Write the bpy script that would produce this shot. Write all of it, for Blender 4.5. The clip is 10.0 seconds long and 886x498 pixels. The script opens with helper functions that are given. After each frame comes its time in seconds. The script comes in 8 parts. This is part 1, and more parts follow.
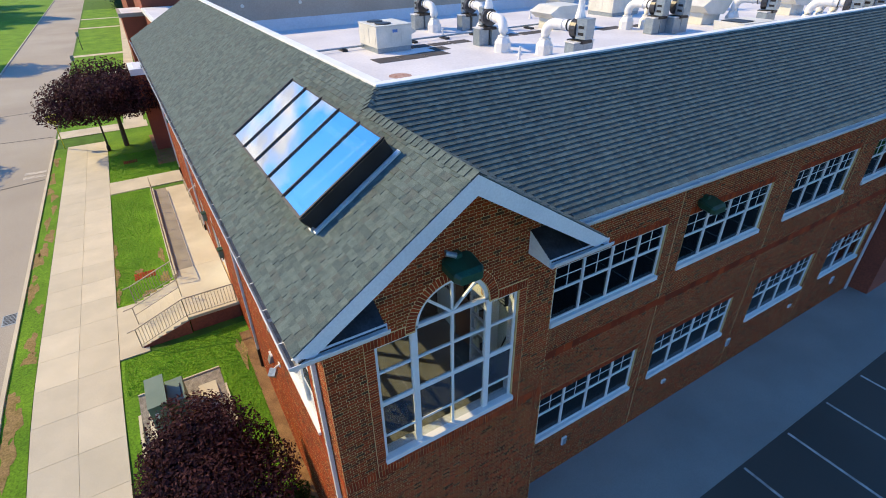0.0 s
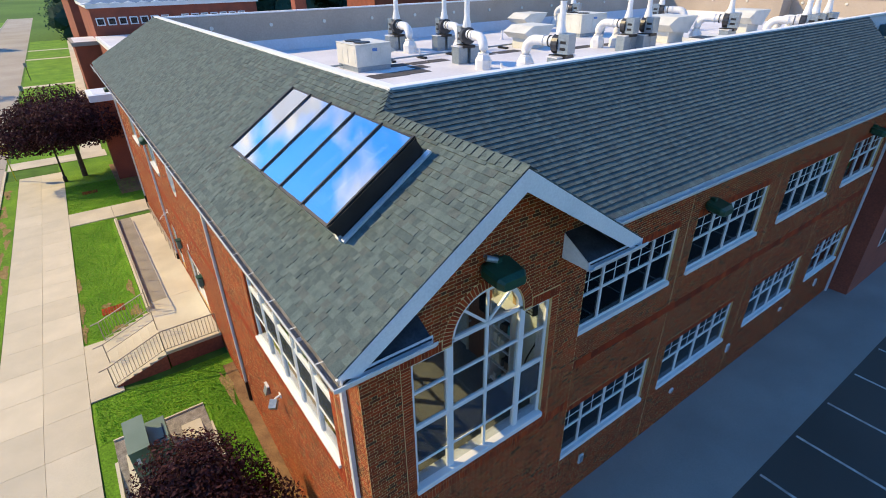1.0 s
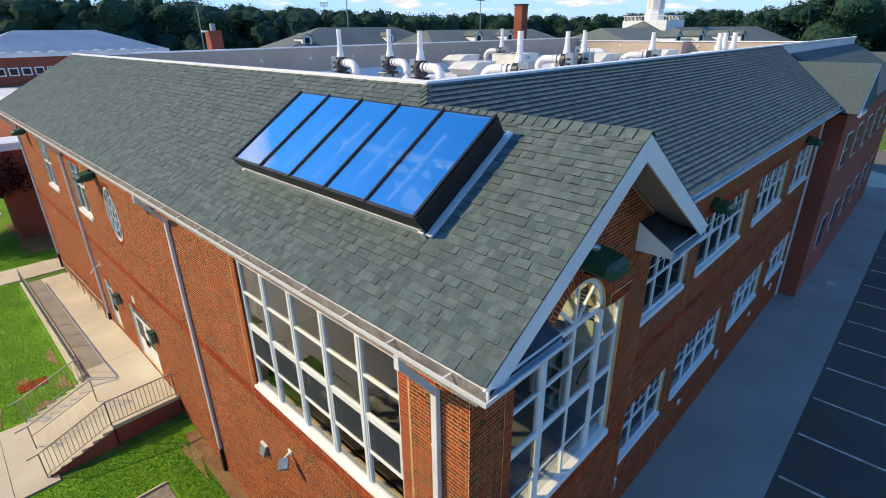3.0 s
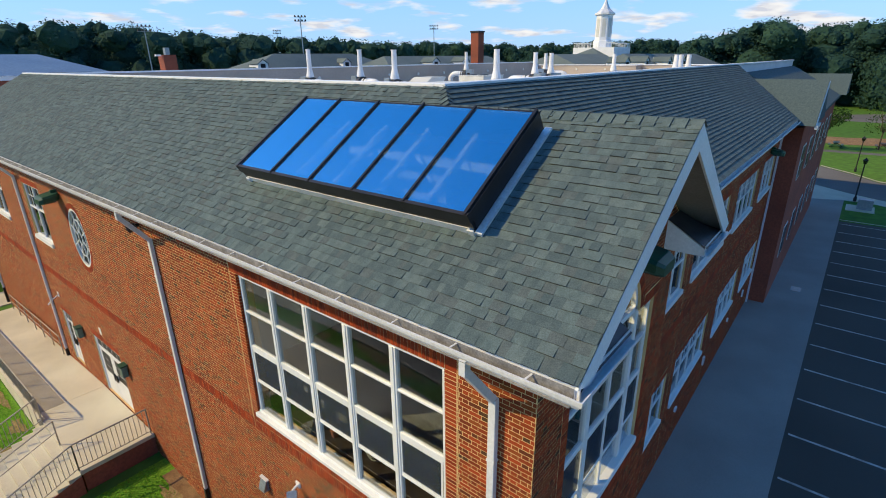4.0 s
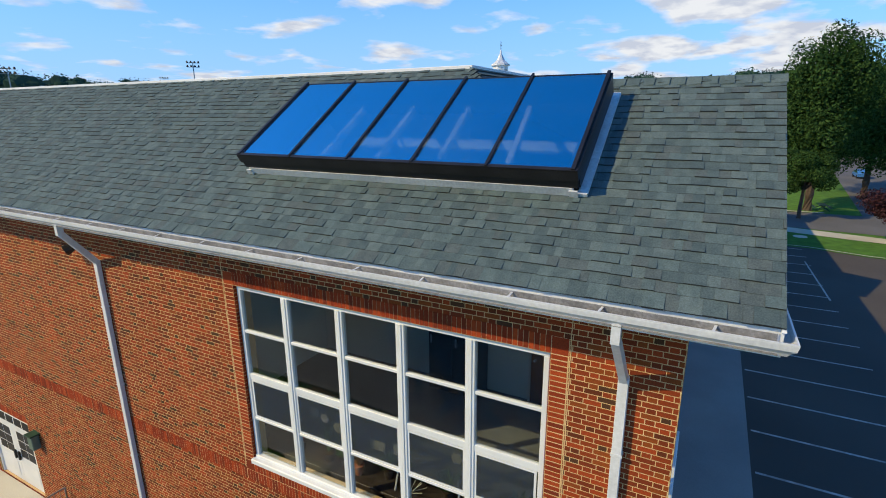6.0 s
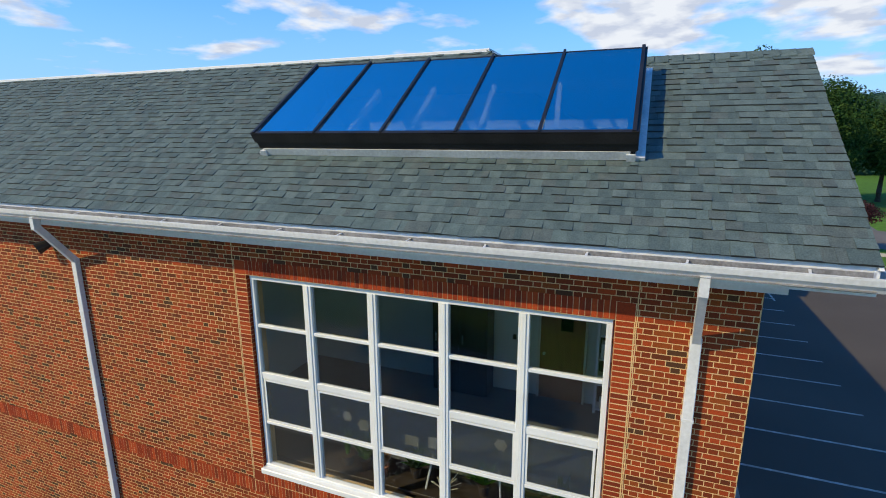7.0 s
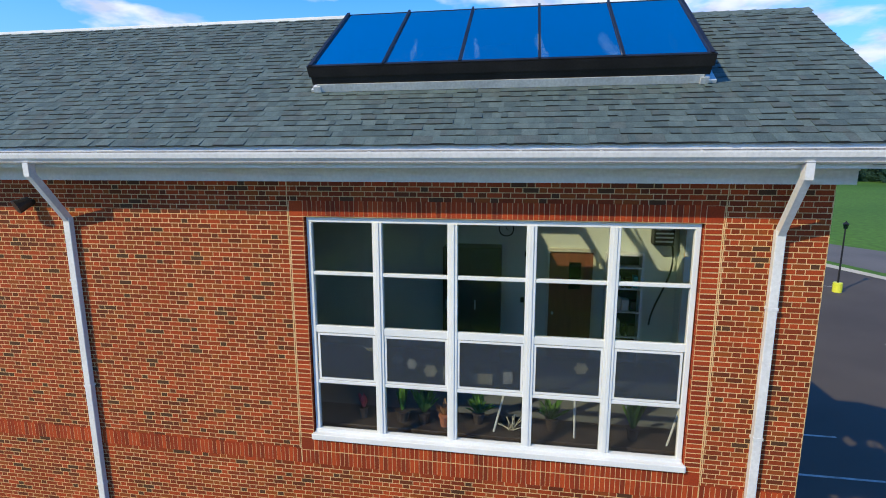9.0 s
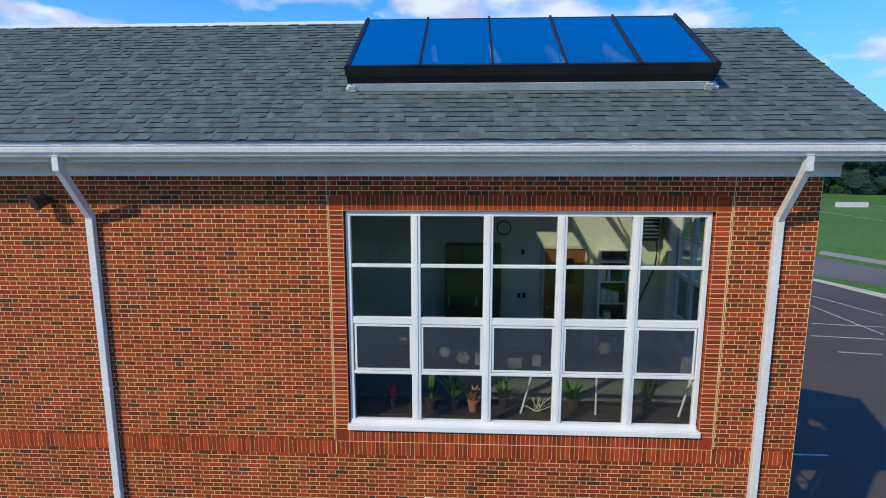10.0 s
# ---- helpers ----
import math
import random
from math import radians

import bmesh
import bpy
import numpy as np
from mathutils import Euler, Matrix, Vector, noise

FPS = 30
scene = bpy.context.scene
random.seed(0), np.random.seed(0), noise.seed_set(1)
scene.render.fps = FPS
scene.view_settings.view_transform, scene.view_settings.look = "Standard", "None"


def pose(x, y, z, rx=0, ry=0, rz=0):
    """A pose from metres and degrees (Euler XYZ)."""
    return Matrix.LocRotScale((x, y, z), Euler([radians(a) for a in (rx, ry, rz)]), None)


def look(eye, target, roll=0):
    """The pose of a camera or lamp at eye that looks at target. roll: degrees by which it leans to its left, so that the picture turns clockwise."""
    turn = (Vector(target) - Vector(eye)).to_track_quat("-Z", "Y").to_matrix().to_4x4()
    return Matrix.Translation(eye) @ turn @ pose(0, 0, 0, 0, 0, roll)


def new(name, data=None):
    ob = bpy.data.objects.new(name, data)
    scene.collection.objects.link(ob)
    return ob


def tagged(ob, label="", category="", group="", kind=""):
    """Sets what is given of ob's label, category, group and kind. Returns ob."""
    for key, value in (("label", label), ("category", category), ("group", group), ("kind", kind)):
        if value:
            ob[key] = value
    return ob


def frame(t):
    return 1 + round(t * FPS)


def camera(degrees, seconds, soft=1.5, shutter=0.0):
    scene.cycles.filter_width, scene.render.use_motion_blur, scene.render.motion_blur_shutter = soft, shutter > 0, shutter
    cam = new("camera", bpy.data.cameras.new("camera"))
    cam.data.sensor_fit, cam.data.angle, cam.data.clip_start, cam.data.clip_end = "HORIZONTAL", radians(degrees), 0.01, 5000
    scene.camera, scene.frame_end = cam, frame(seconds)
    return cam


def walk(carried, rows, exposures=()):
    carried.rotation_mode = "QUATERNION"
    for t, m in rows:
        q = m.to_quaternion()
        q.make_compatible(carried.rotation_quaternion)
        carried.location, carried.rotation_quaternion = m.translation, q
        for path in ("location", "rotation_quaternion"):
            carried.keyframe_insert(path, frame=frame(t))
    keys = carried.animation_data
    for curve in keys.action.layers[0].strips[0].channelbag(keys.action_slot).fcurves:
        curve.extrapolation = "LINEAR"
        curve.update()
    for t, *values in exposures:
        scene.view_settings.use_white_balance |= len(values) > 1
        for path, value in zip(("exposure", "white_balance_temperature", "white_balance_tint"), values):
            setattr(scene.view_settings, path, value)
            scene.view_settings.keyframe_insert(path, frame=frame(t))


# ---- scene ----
cam = camera(82.3, 10.0, 1.0)
PATH = [
    (0, (-1.455, -6.157, 14.402), (-0.5803, -4.6951, 13.3540), -0.94),
    (0.5, (-1.871, -5.657, 14.104), (-0.9268, -4.2077, 13.0990), -0.92),
    (1, (-2.276, -5.159, 13.806), (-1.2560, -3.7334, 12.8434), -0.90),
    (1.5, (-2.689, -4.642, 13.501), (-1.5919, -3.2464, 12.5797), -0.85),
    (2, (-3.097, -4.115, 13.176), (-1.9253, -2.7547, 12.2954), -0.81),
    (2.5, (-3.459, -3.556, 12.852), (-2.2154, -2.2316, 12.0156), -0.77),
    (4, (-4.423, -1.935, 12.154), (-2.9712, -0.7530, 11.4507), -0.65),
    (4.5, (-4.650, -1.425, 11.870), (-3.1331, -0.2994, 11.2120), -0.61),
    (5, (-4.866, -0.854, 11.581), (-3.2905, 0.2157, 10.9694), -0.57),
    (6.5, (-5.385, 0.890, 10.697), (-3.6195, 1.6920, 10.2082), -0.30),
    (7, (-5.619, 1.495, 10.363), (-3.8056, 2.2090, 9.9140), -0.23),
    (7.5, (-5.889, 2.082, 10.023), (-4.0348, 2.7066, 9.6084), -0.17),
    (8, (-6.151, 2.642, 9.692), (-4.2615, 3.1733, 9.3058), -0.13),
    (8.5, (-6.350, 3.222, 9.359), (-4.4314, 3.6513, 8.9913), -0.10),
    (9, (-6.530, 3.816, 9.102), (-4.5865, 4.1337, 8.7535), -0.08),
    (9.5, (-6.776, 4.433, 8.949), (-4.8138, 4.6380, 8.6232), -0.04),
    (10, (-7.102, 5.073, 8.868), (-5.1268, 5.1662, 8.5679), 0.02),
]
SKY_STRENGTH, SUN_STRENGTH = 0.15, 5.8
# saturation and value of the sky at the horizon and overhead
SKY_SAT, SKY_VALUE, HORIZON = (1.3, 1.3), (1.55, 1.85), (3.1, 5.05, 7.9, 1)
CLOUD_SHIFT, CLOUD_COLOUR, CLOUD_SHADE = (0.4, 1.2, 0.0), (8.3, 7.7, 7.0, 1), (5.7, 5.6, 5.8, 1)
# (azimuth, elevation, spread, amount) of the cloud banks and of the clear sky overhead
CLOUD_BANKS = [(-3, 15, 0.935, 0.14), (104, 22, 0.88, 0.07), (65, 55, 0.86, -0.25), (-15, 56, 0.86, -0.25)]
# seconds, stops, white balance
EXPOSURES = [(0.0, 0.06, 6120, 12), (2.5, 0.01, 6100, 11.5), (4.5, -0.38, 5900, 8), (6.5, -0.43, 5600, 8), (8.5, -0.20, 5280, 10.5), (10.0, -0.44, 5030, 12)]
walk(cam, [(t, look(eye, target, roll)) for t, eye, target, roll in PATH], EXPOSURES)

# ---- world, sun and exposure ----
SUN_TO = Vector((-0.97, 0.95, 1.0)).normalized()
world = bpy.data.worlds.new("sky")
scene.world = world
world.use_nodes = True
wn, wl = world.node_tree.nodes, world.node_tree.links
wn.clear()
w_out = wn.new("ShaderNodeOutputWorld")
w_bg = wn.new("ShaderNodeBackground")
w_bg.inputs["Strength"].default_value = SKY_STRENGTH
w_sky = wn.new("ShaderNodeTexSky")
w_sky.sky_type = "NISHITA"
w_sky.sun_disc = False
w_sky.sun_elevation = math.asin(SUN_TO.z)
w_sky.sun_rotation = math.atan2(SUN_TO.x, SUN_TO.y)
w_sky.altitude = 0.0
w_sky.air_density = 1.0
w_sky.dust_density = 0.1
w_sky.ozone_density = 4.0
w_tc = wn.new("ShaderNodeTexCoord")
w_sep = wn.new("ShaderNodeSeparateXYZ")
wl.new(w_tc.outputs["Generated"], w_sep.inputs[0])
w_add = wn.new("ShaderNodeMath")
w_add.operation = "ADD"
w_add.inputs[1].default_value = 0.16
wl.new(w_sep.outputs["Z"], w_add.inputs[0])
w_div = wn.new("ShaderNodeVectorMath")
w_div.operation = "DIVIDE"
w_comb = wn.new("ShaderNodeCombineXYZ")
for k in range(3):
    wl.new(w_add.outputs[0], w_comb.inputs[k])
wl.new(w_tc.outputs["Generated"], w_div.inputs[0])
wl.new(w_comb.outputs[0], w_div.inputs[1])
w_map = wn.new("ShaderNodeMapping")
w_map.inputs["Scale"].default_value = (1.0, 1.0, 0.0)
w_map.inputs["Location"].default_value = CLOUD_SHIFT
wl.new(w_div.outputs[0], w_map.inputs["Vector"])
w_noise = wn.new("ShaderNodeTexNoise")
w_noise.inputs["Scale"].default_value = 2.0
w_noise.inputs["Detail"].default_value = 9.0
w_noise.inputs["Roughness"].default_value = 0.5
w_noise.inputs["Distortion"].default_value = 0.15
wl.new(w_map.outputs[0], w_noise.inputs["Vector"])
w_ramp = wn.new("ShaderNodeValToRGB")
w_ramp.color_ramp.elements[0].position = 0.53
w_ramp.color_ramp.elements[0].color = (0, 0, 0, 1)
w_ramp.color_ramp.elements[1].position = 0.65
w_ramp.color_ramp.elements[1].color = (1, 1, 1, 1)
w_cover = w_noise.outputs["Fac"]
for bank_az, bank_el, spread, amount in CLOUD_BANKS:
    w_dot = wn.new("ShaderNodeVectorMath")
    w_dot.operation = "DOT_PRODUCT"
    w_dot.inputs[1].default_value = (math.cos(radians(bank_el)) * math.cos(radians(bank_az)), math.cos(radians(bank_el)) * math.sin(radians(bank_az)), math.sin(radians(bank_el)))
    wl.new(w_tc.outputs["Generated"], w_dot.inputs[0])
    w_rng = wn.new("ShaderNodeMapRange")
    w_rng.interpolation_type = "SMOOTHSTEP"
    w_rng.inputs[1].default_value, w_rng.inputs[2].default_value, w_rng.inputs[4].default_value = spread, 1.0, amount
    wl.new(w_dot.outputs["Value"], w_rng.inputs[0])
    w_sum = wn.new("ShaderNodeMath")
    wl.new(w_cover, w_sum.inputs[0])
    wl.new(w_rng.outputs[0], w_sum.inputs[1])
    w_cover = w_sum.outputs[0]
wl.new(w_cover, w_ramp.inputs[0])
# a clearer blue than haze gives
w_hue = wn.new("ShaderNodeHueSaturation")
for socket, (low, high) in (("Saturation", SKY_SAT), ("Value", SKY_VALUE)):
    w_rise = wn.new("ShaderNodeMapRange")
    w_rise.inputs[2].default_value, w_rise.inputs[3].default_value, w_rise.inputs[4].default_value = 0.55, low, high
    wl.new(w_sep.outputs["Z"], w_rise.inputs[0])
    wl.new(w_rise.outputs[0], w_hue.inputs[socket])
w_low = wn.new("ShaderNodeMapRange")
w_low.interpolation_type = "SMOOTHSTEP"
w_low.inputs[2].default_value, w_low.inputs[3].default_value, w_low.inputs[4].default_value = 0.40, 0.85, 0.0
wl.new(w_sep.outputs["Z"], w_low.inputs[0])
w_pale = wn.new("ShaderNodeMix")
w_pale.data_type = "RGBA"
wl.new(w_low.outputs[0], w_pale.inputs[0])
wl.new(w_hue.outputs[0], w_pale.inputs[6])
w_pale.inputs[7].default_value = HORIZON
wl.new(w_sky.outputs[0], w_hue.inputs["Color"])
w_mix = wn.new("ShaderNodeMix")
w_mix.data_type = "RGBA"
wl.new(w_ramp.outputs[0], w_mix.inputs[0])
wl.new(w_pale.outputs[2], w_mix.inputs[6])
w_puff = wn.new("ShaderNodeTexNoise")
w_puff.inputs["Scale"].default_value = 5.5
w_puff.inputs["Detail"].default_value = 4.0
wl.new(w_map.outputs[0], w_puff.inputs["Vector"])
w_tone = wn.new("ShaderNodeMapRange")
w_tone.inputs[1].default_value, w_tone.inputs[2].default_value = 0.40, 0.58
wl.new(w_puff.outputs["Fac"], w_tone.inputs[0])
w_cloud = wn.new("ShaderNodeMix")
w_cloud.data_type = "RGBA"
wl.new(w_tone.outputs[0], w_cloud.inputs[0])
w_cloud.inputs[6].default_value = CLOUD_SHADE
w_cloud.inputs[7].default_value = CLOUD_COLOUR
wl.new(w_cloud.outputs[2], w_mix.inputs[7])
wl.new(w_mix.outputs[2], w_bg.inputs["Color"])
wl.new(w_bg.outputs[0], w_out.inputs["Surface"])

sun_data = bpy.data.lights.new("sun", "SUN")
sun_data.energy = SUN_STRENGTH
sun_data.angle = radians(0.55)
sun_data.color = (1.0, 0.735, 0.335)
sun_ob = new("sun", sun_data)
sun_ob.matrix_world = look((-60, 60, 70), Vector((-60, 60, 70)) - SUN_TO)

# ---- materials ----


def node_mat(name):
    m = bpy.data.materials.new(name)
    m.use_nodes = True
    n, k = m.node_tree.nodes, m.node_tree.links
    return m, n, k, n["Principled BSDF"]


def surface(name, dark, light, rough=0.7, metal=0.0, big=1.5, fine=40.0, bump=0.25, bump_scale=90.0,
            palette=None, pick="", spec=0.5, fine_amount=0.25, depth=0.004, stretch=(1, 1, 1)):
    """A procedural surface: broad stains between two colours, fine grain, relief; palette and pick vary piece by piece."""
    m, n, k, p = node_mat(name)
    tc = n.new("ShaderNodeTexCoord")
    geo = n.new("ShaderNodeNewGeometry")
    mp = n.new("ShaderNodeMapping")
    mp.inputs["Scale"].default_value = stretch
    k.new(geo.outputs["Position"], mp.inputs["Vector"])
    n1 = n.new("ShaderNodeTexNoise")
    n1.inputs["Scale"].default_value = big
    n1.inputs["Detail"].default_value = 5
    n2 = n.new("ShaderNodeTexNoise")
    n2.inputs["Scale"].default_value = fine
    n2.inputs["Detail"].default_value = 3
    for q in (n1, n2):
        k.new(mp.outputs[0], q.inputs["Vector"])
    mix = n.new("ShaderNodeMix")
    mix.data_type = "RGBA"
    mr = n.new("ShaderNodeMapRange")
    mr.inputs[1].default_value, mr.inputs[2].default_value = 0.3, 0.7
    k.new(n1.outputs["Fac"], mr.inputs[0])
    k.new(mr.outputs[0], mix.inputs[0])
    mix.inputs[6].default_value = (*dark, 1)
    mix.inputs[7].default_value = (*light, 1)
    colour = mix.outputs[2]
    if palette:
        ramp = n.new("ShaderNodeValToRGB")
        ramp.color_ramp.interpolation = "CONSTANT"
        els = ramp.color_ramp.elements
        while len(els) < len(palette):
            els.new(0.5)
        at = 0.0
        for e, (share, c) in zip(els, palette):
            e.position = min(at, 1.0)
            e.color = (*c, 1)
            at += share
        if pick == "island":
            k.new(geo.outputs["Random Per Island"], ramp.inputs[0])
        else:
            oi = n.new("ShaderNodeObjectInfo")
            k.new(oi.outputs["Random"], ramp.inputs[0])
        mul = n.new("ShaderNodeMix")
        mul.data_type = "RGBA"
        mul.blend_type = "MULTIPLY"
        mul.inputs[0].default_value = 1.0
        k.new(ramp.outputs[0], mul.inputs[6])
        k.new(mix.outputs[2], mul.inputs[7])
        colour = mul.outputs[2]
    grain = n.new("ShaderNodeMix")
    grain.data_type = "RGBA"
    grain.blend_type = "MULTIPLY"
    grain.inputs[0].default_value = 1.0
    gr = n.new("ShaderNodeMapRange")
    gr.inputs[1].default_value, gr.inputs[2].default_value = 0.25, 0.75
    gr.inputs[3].default_value, gr.inputs[4].default_value = 1 - fine_amount, 1 + fine_amount
    k.new(n2.outputs["Fac"], gr.inputs[0])
    gc = n.new("ShaderNodeCombineXYZ")
    for q in range(3):
        k.new(gr.outputs[0], gc.inputs[q])
    k.new(colour, grain.inputs[6])
    k.new(gc.outputs[0], grain.inputs[7])
    k.new(grain.outputs[2], p.inputs["Base Color"])
    rr = n.new("ShaderNodeMapRange")
    rr.inputs[3].default_value, rr.inputs[4].default_value = max(rough - 0.12, 0.02), min(rough + 0.12, 1)
    k.new(n2.outputs["Fac"], rr.inputs[0])
    k.new(rr.outputs[0], p.inputs["Roughness"])
    p.inputs["Metallic"].default_value = metal
    p.inputs["Specular IOR Level"].default_value = spec
    if bump:
        n3 = n.new("ShaderNodeTexNoise")
        n3.inputs["Scale"].default_value = bump_scale
        n3.inputs["Detail"].default_value = 4
        k.new(mp.outputs[0], n3.inputs["Vector"])
        bp = n.new("ShaderNodeBump")
        bp.inputs["Strength"].default_value = bump
        bp.inputs["Distance"].default_value = depth
        k.new(n3.outputs["Fac"], bp.inputs["Height"])
        k.new(bp.outputs[0], p.inputs["Normal"])
    return m


def pane(name, tint, gloss, rough=0.01):
    """Window glass: part mirror, part clear; the mirror grows at a slant."""
    m, n, k, p = node_mat(name)
    n.remove(p)
    out = n["Material Output"]
    tr = n.new("ShaderNodeBsdfTransparent")
    tr.inputs[0].default_value = (*tint, 1)
    gl = n.new("ShaderNodeBsdfGlossy")
    gl.inputs["Roughness"].default_value = rough
    gl.inputs["Color"].default_value = (0.95, 0.97, 1, 1)
    lw = n.new("ShaderNodeLayerWeight")
    lw.inputs["Blend"].default_value = 0.5
    pw = n.new("ShaderNodeMath")
    pw.operation = "POWER"
    pw.inputs[1].default_value = 4.5
    k.new(lw.outputs["Facing"], pw.inputs[0])
    ma = n.new("ShaderNodeMath")
    ma.operation = "ADD"
    ma.use_clamp = True
    ma.inputs[1].default_value = gloss
    k.new(pw.outputs[0], ma.inputs[0])
    mx = n.new("ShaderNodeMixShader")
    k.new(ma.outputs[0], mx.inputs[0])
    k.new(tr.outputs[0], mx.inputs[1])
    k.new(gl.outputs[0], mx.inputs[2])
    k.new(mx.outputs[0], out.inputs["Surface"])
    return m


def mesh_cloth(name):
    """Fine grey insect mesh: mostly open, the threads catch some light."""
    m, n, k, p = node_mat(name)
    tr = n.new("ShaderNodeBsdfTransparent")
    tr.inputs[0].default_value = (0.62, 0.64, 0.68, 1)
    p.inputs["Base Color"].default_value = (0.06, 0.08, 0.11, 1)
    p.inputs["Roughness"].default_value = 0.8
    mx = n.new("ShaderNodeMixShader")
    mx.inputs[0].default_value = 0.30
    k.new(tr.outputs[0], mx.inputs[1])
    k.new(p.outputs[0], mx.inputs[2])
    k.new(mx.outputs[0], n["Material Output"].inputs["Surface"])
    return m


BRICKS = [(0.35, (0.235, 0.040, 0.0075)), (0.20, (0.175, 0.031, 0.007)), (0.18, (0.315, 0.049, 0.0085)), (0.08, (0.115, 0.028, 0.008)),
          (0.05, (0.075, 0.034, 0.015)), (0.14, (0.24, 0.056, 0.0085))]
SHINGLES = [(0.25, (0.090, 0.123, 0.126)), (0.25, (0.102, 0.140, 0.142)), (0.2, (0.077, 0.107, 0.112)), (0.15, (0.113, 0.149, 0.149)),
            (0.15, (0.092, 0.115, 0.116))]
m_brick = surface("brick", (0.82, 0.78, 0.76), (1.12, 1.1, 1.05), 0.85, big=0.8, fine=55, bump=0.5, bump_scale=160, palette=BRICKS, pick="island", spec=0.25)
m_brick_one = surface("brick_piece", (0.82, 0.78, 0.76), (1.12, 1.1, 1.05), 0.85, big=0.8, fine=55, bump=0.5, bump_scale=160, palette=BRICKS, pick="object", spec=0.25)
REDS = [(0.35, (0.29, 0.042, 0.008)), (0.25, (0.23, 0.033, 0.007)), (0.25, (0.36, 0.058, 0.010)), (0.15, (0.18, 0.030, 0.008))]
m_red = surface("red_brick", (0.85, 0.8, 0.8), (1.1, 1.05, 1.0), 0.85, big=1.2, fine=60, bump=0.5, bump_scale=160, palette=REDS, pick="island", spec=0.25)
m_red_one = surface("red_brick_piece", (0.85, 0.8, 0.8), (1.1, 1.05, 1.0), 0.85, big=1.2, fine=60, bump=0.5, bump_scale=160, palette=REDS, pick="object", spec=0.25)
m_mortar = surface("mortar", (0.55, 0.375, 0.165), (0.71, 0.50, 0.245), 0.95, big=2, fine=70, bump=0.4, spec=0.2)
m_shingle = surface("shingle", (0.82, 0.84, 0.84), (1.15, 1.12, 1.08), 0.95, big=9.0, fine=70, bump=0.8, bump_scale=150, palette=SHINGLES, pick="island", spec=0.2, fine_amount=0.28, depth=0.006)
m_shingle_one = surface("shingle_piece", (0.82, 0.84, 0.84), (1.15, 1.12, 1.08), 0.95, big=9.0, fine=70, bump=0.8, bump_scale=150, palette=SHINGLES, pick="object", spec=0.2, fine_amount=0.28, depth=0.006)
m_shingle_edge = surface("shingle_cut_edge", (0.026, 0.030, 0.030), (0.046, 0.050, 0.049), 0.95, bump=0)
m_deck = surface("roof_felt", (0.05, 0.055, 0.05), (0.07, 0.075, 0.07), 0.95)
m_white = surface("white_paint", (0.70, 0.71, 0.72), (0.82, 0.82, 0.81), 0.45, big=1.2, fine=30, bump=0.08, fine_amount=0.05)
m_trim = surface("white_trim", (0.66, 0.67, 0.67), (0.80, 0.80, 0.78), 0.55, big=0.9, fine=22, bump=0.1, fine_amount=0.08)
m_vinyl = surface("vinyl_frame", (0.68, 0.70, 0.70), (0.77, 0.78, 0.77), 0.35, big=2, fine=40, bump=0.05, fine_amount=0.04)
m_alu = surface("gutter_aluminium", (0.60, 0.61, 0.62), (0.72, 0.72, 0.72), 0.38, big=1.5, fine=25, bump=0.1, fine_amount=0.1)
# trough inside: stains, plus the shade under the shingle overhang in the colour
m_gutter_in = surface("gutter_inside", (0.16, 0.155, 0.15), (0.30, 0.295, 0.29), 0.6, big=5, fine=40, bump=0.2, fine_amount=0.3)
m_soffit = surface("soffit_board", (0.50, 0.51, 0.47), (0.62, 0.62, 0.57), 0.7, big=0.8, fine=25, fine_amount=0.06, bump=0.08)
m_bronze = surface("dark_bronze", (0.016, 0.014, 0.015), (0.030, 0.027, 0.028), 0.42, metal=0.3, big=3, fine=40, bump=0.08)
m_flash = surface("lead_flashing", (0.55, 0.57, 0.60), (0.76, 0.77, 0.78), 0.5, metal=0.2, big=3, fine=30, bump=0.25, fine_amount=0.15)
m_darkmetal = surface("dark_metal_roof", (0.030, 0.033, 0.040), (0.070, 0.072, 0.080), 0.42, metal=0.5, big=4, fine=25, bump=0.15)
m_green = surface("green_enamel", (0.006, 0.045, 0.026), (0.012, 0.075, 0.042), 0.42, big=4, fine=30, bump=0.06)
m_glass = pane("window_glass", (0.80, 0.84, 0.86), 0.03)
m_darkpane = surface("dark_pane", (0.010, 0.013, 0.018), (0.020, 0.025, 0.032), 0.35, bump=0, spec=0.1)
m_glass_dark = pane("tinted_glass", (0.20, 0.25, 0.30), 0.03)
m_skyglass = pane("skylight_glass", (0.66, 0.76, 0.88), 0.60)
m_screen = mesh_cloth("insect_screen")
m_concrete = surface("concrete", (0.47, 0.425, 0.32), (0.60, 0.55, 0.42), 0.9, big=0.6, fine=50, bump=0.3, bump_scale=120, fine_amount=0.12)
m_slab = surface("paving_slab", (0.93, 0.93, 0.92), (1.06, 1.05, 1.04), 0.92, big=0.9, fine=40, bump=0.3, bump_scale=110, fine_amount=0.10,
                 palette=[(0.3, (0.57, 0.525, 0.405)), (0.3, (0.60, 0.555, 0.435)), (0.4, (0.545, 0.505, 0.395))], pick="object")
# browner, darker concrete: the shade on the south walk is in its colour
m_walkc = surface("shade_toned_walk_concrete", (0.25, 0.225, 0.20), (0.32, 0.29, 0.255), 0.9, big=0.35, fine=30, bump=0.3, fine_amount=0.1)
m_ramp = surface("ramp_concrete", (0.24, 0.215, 0.175), (0.34, 0.31, 0.255), 0.9, big=0.8, fine=45, bump=0.4, bump_scale=90, fine_amount=0.2)
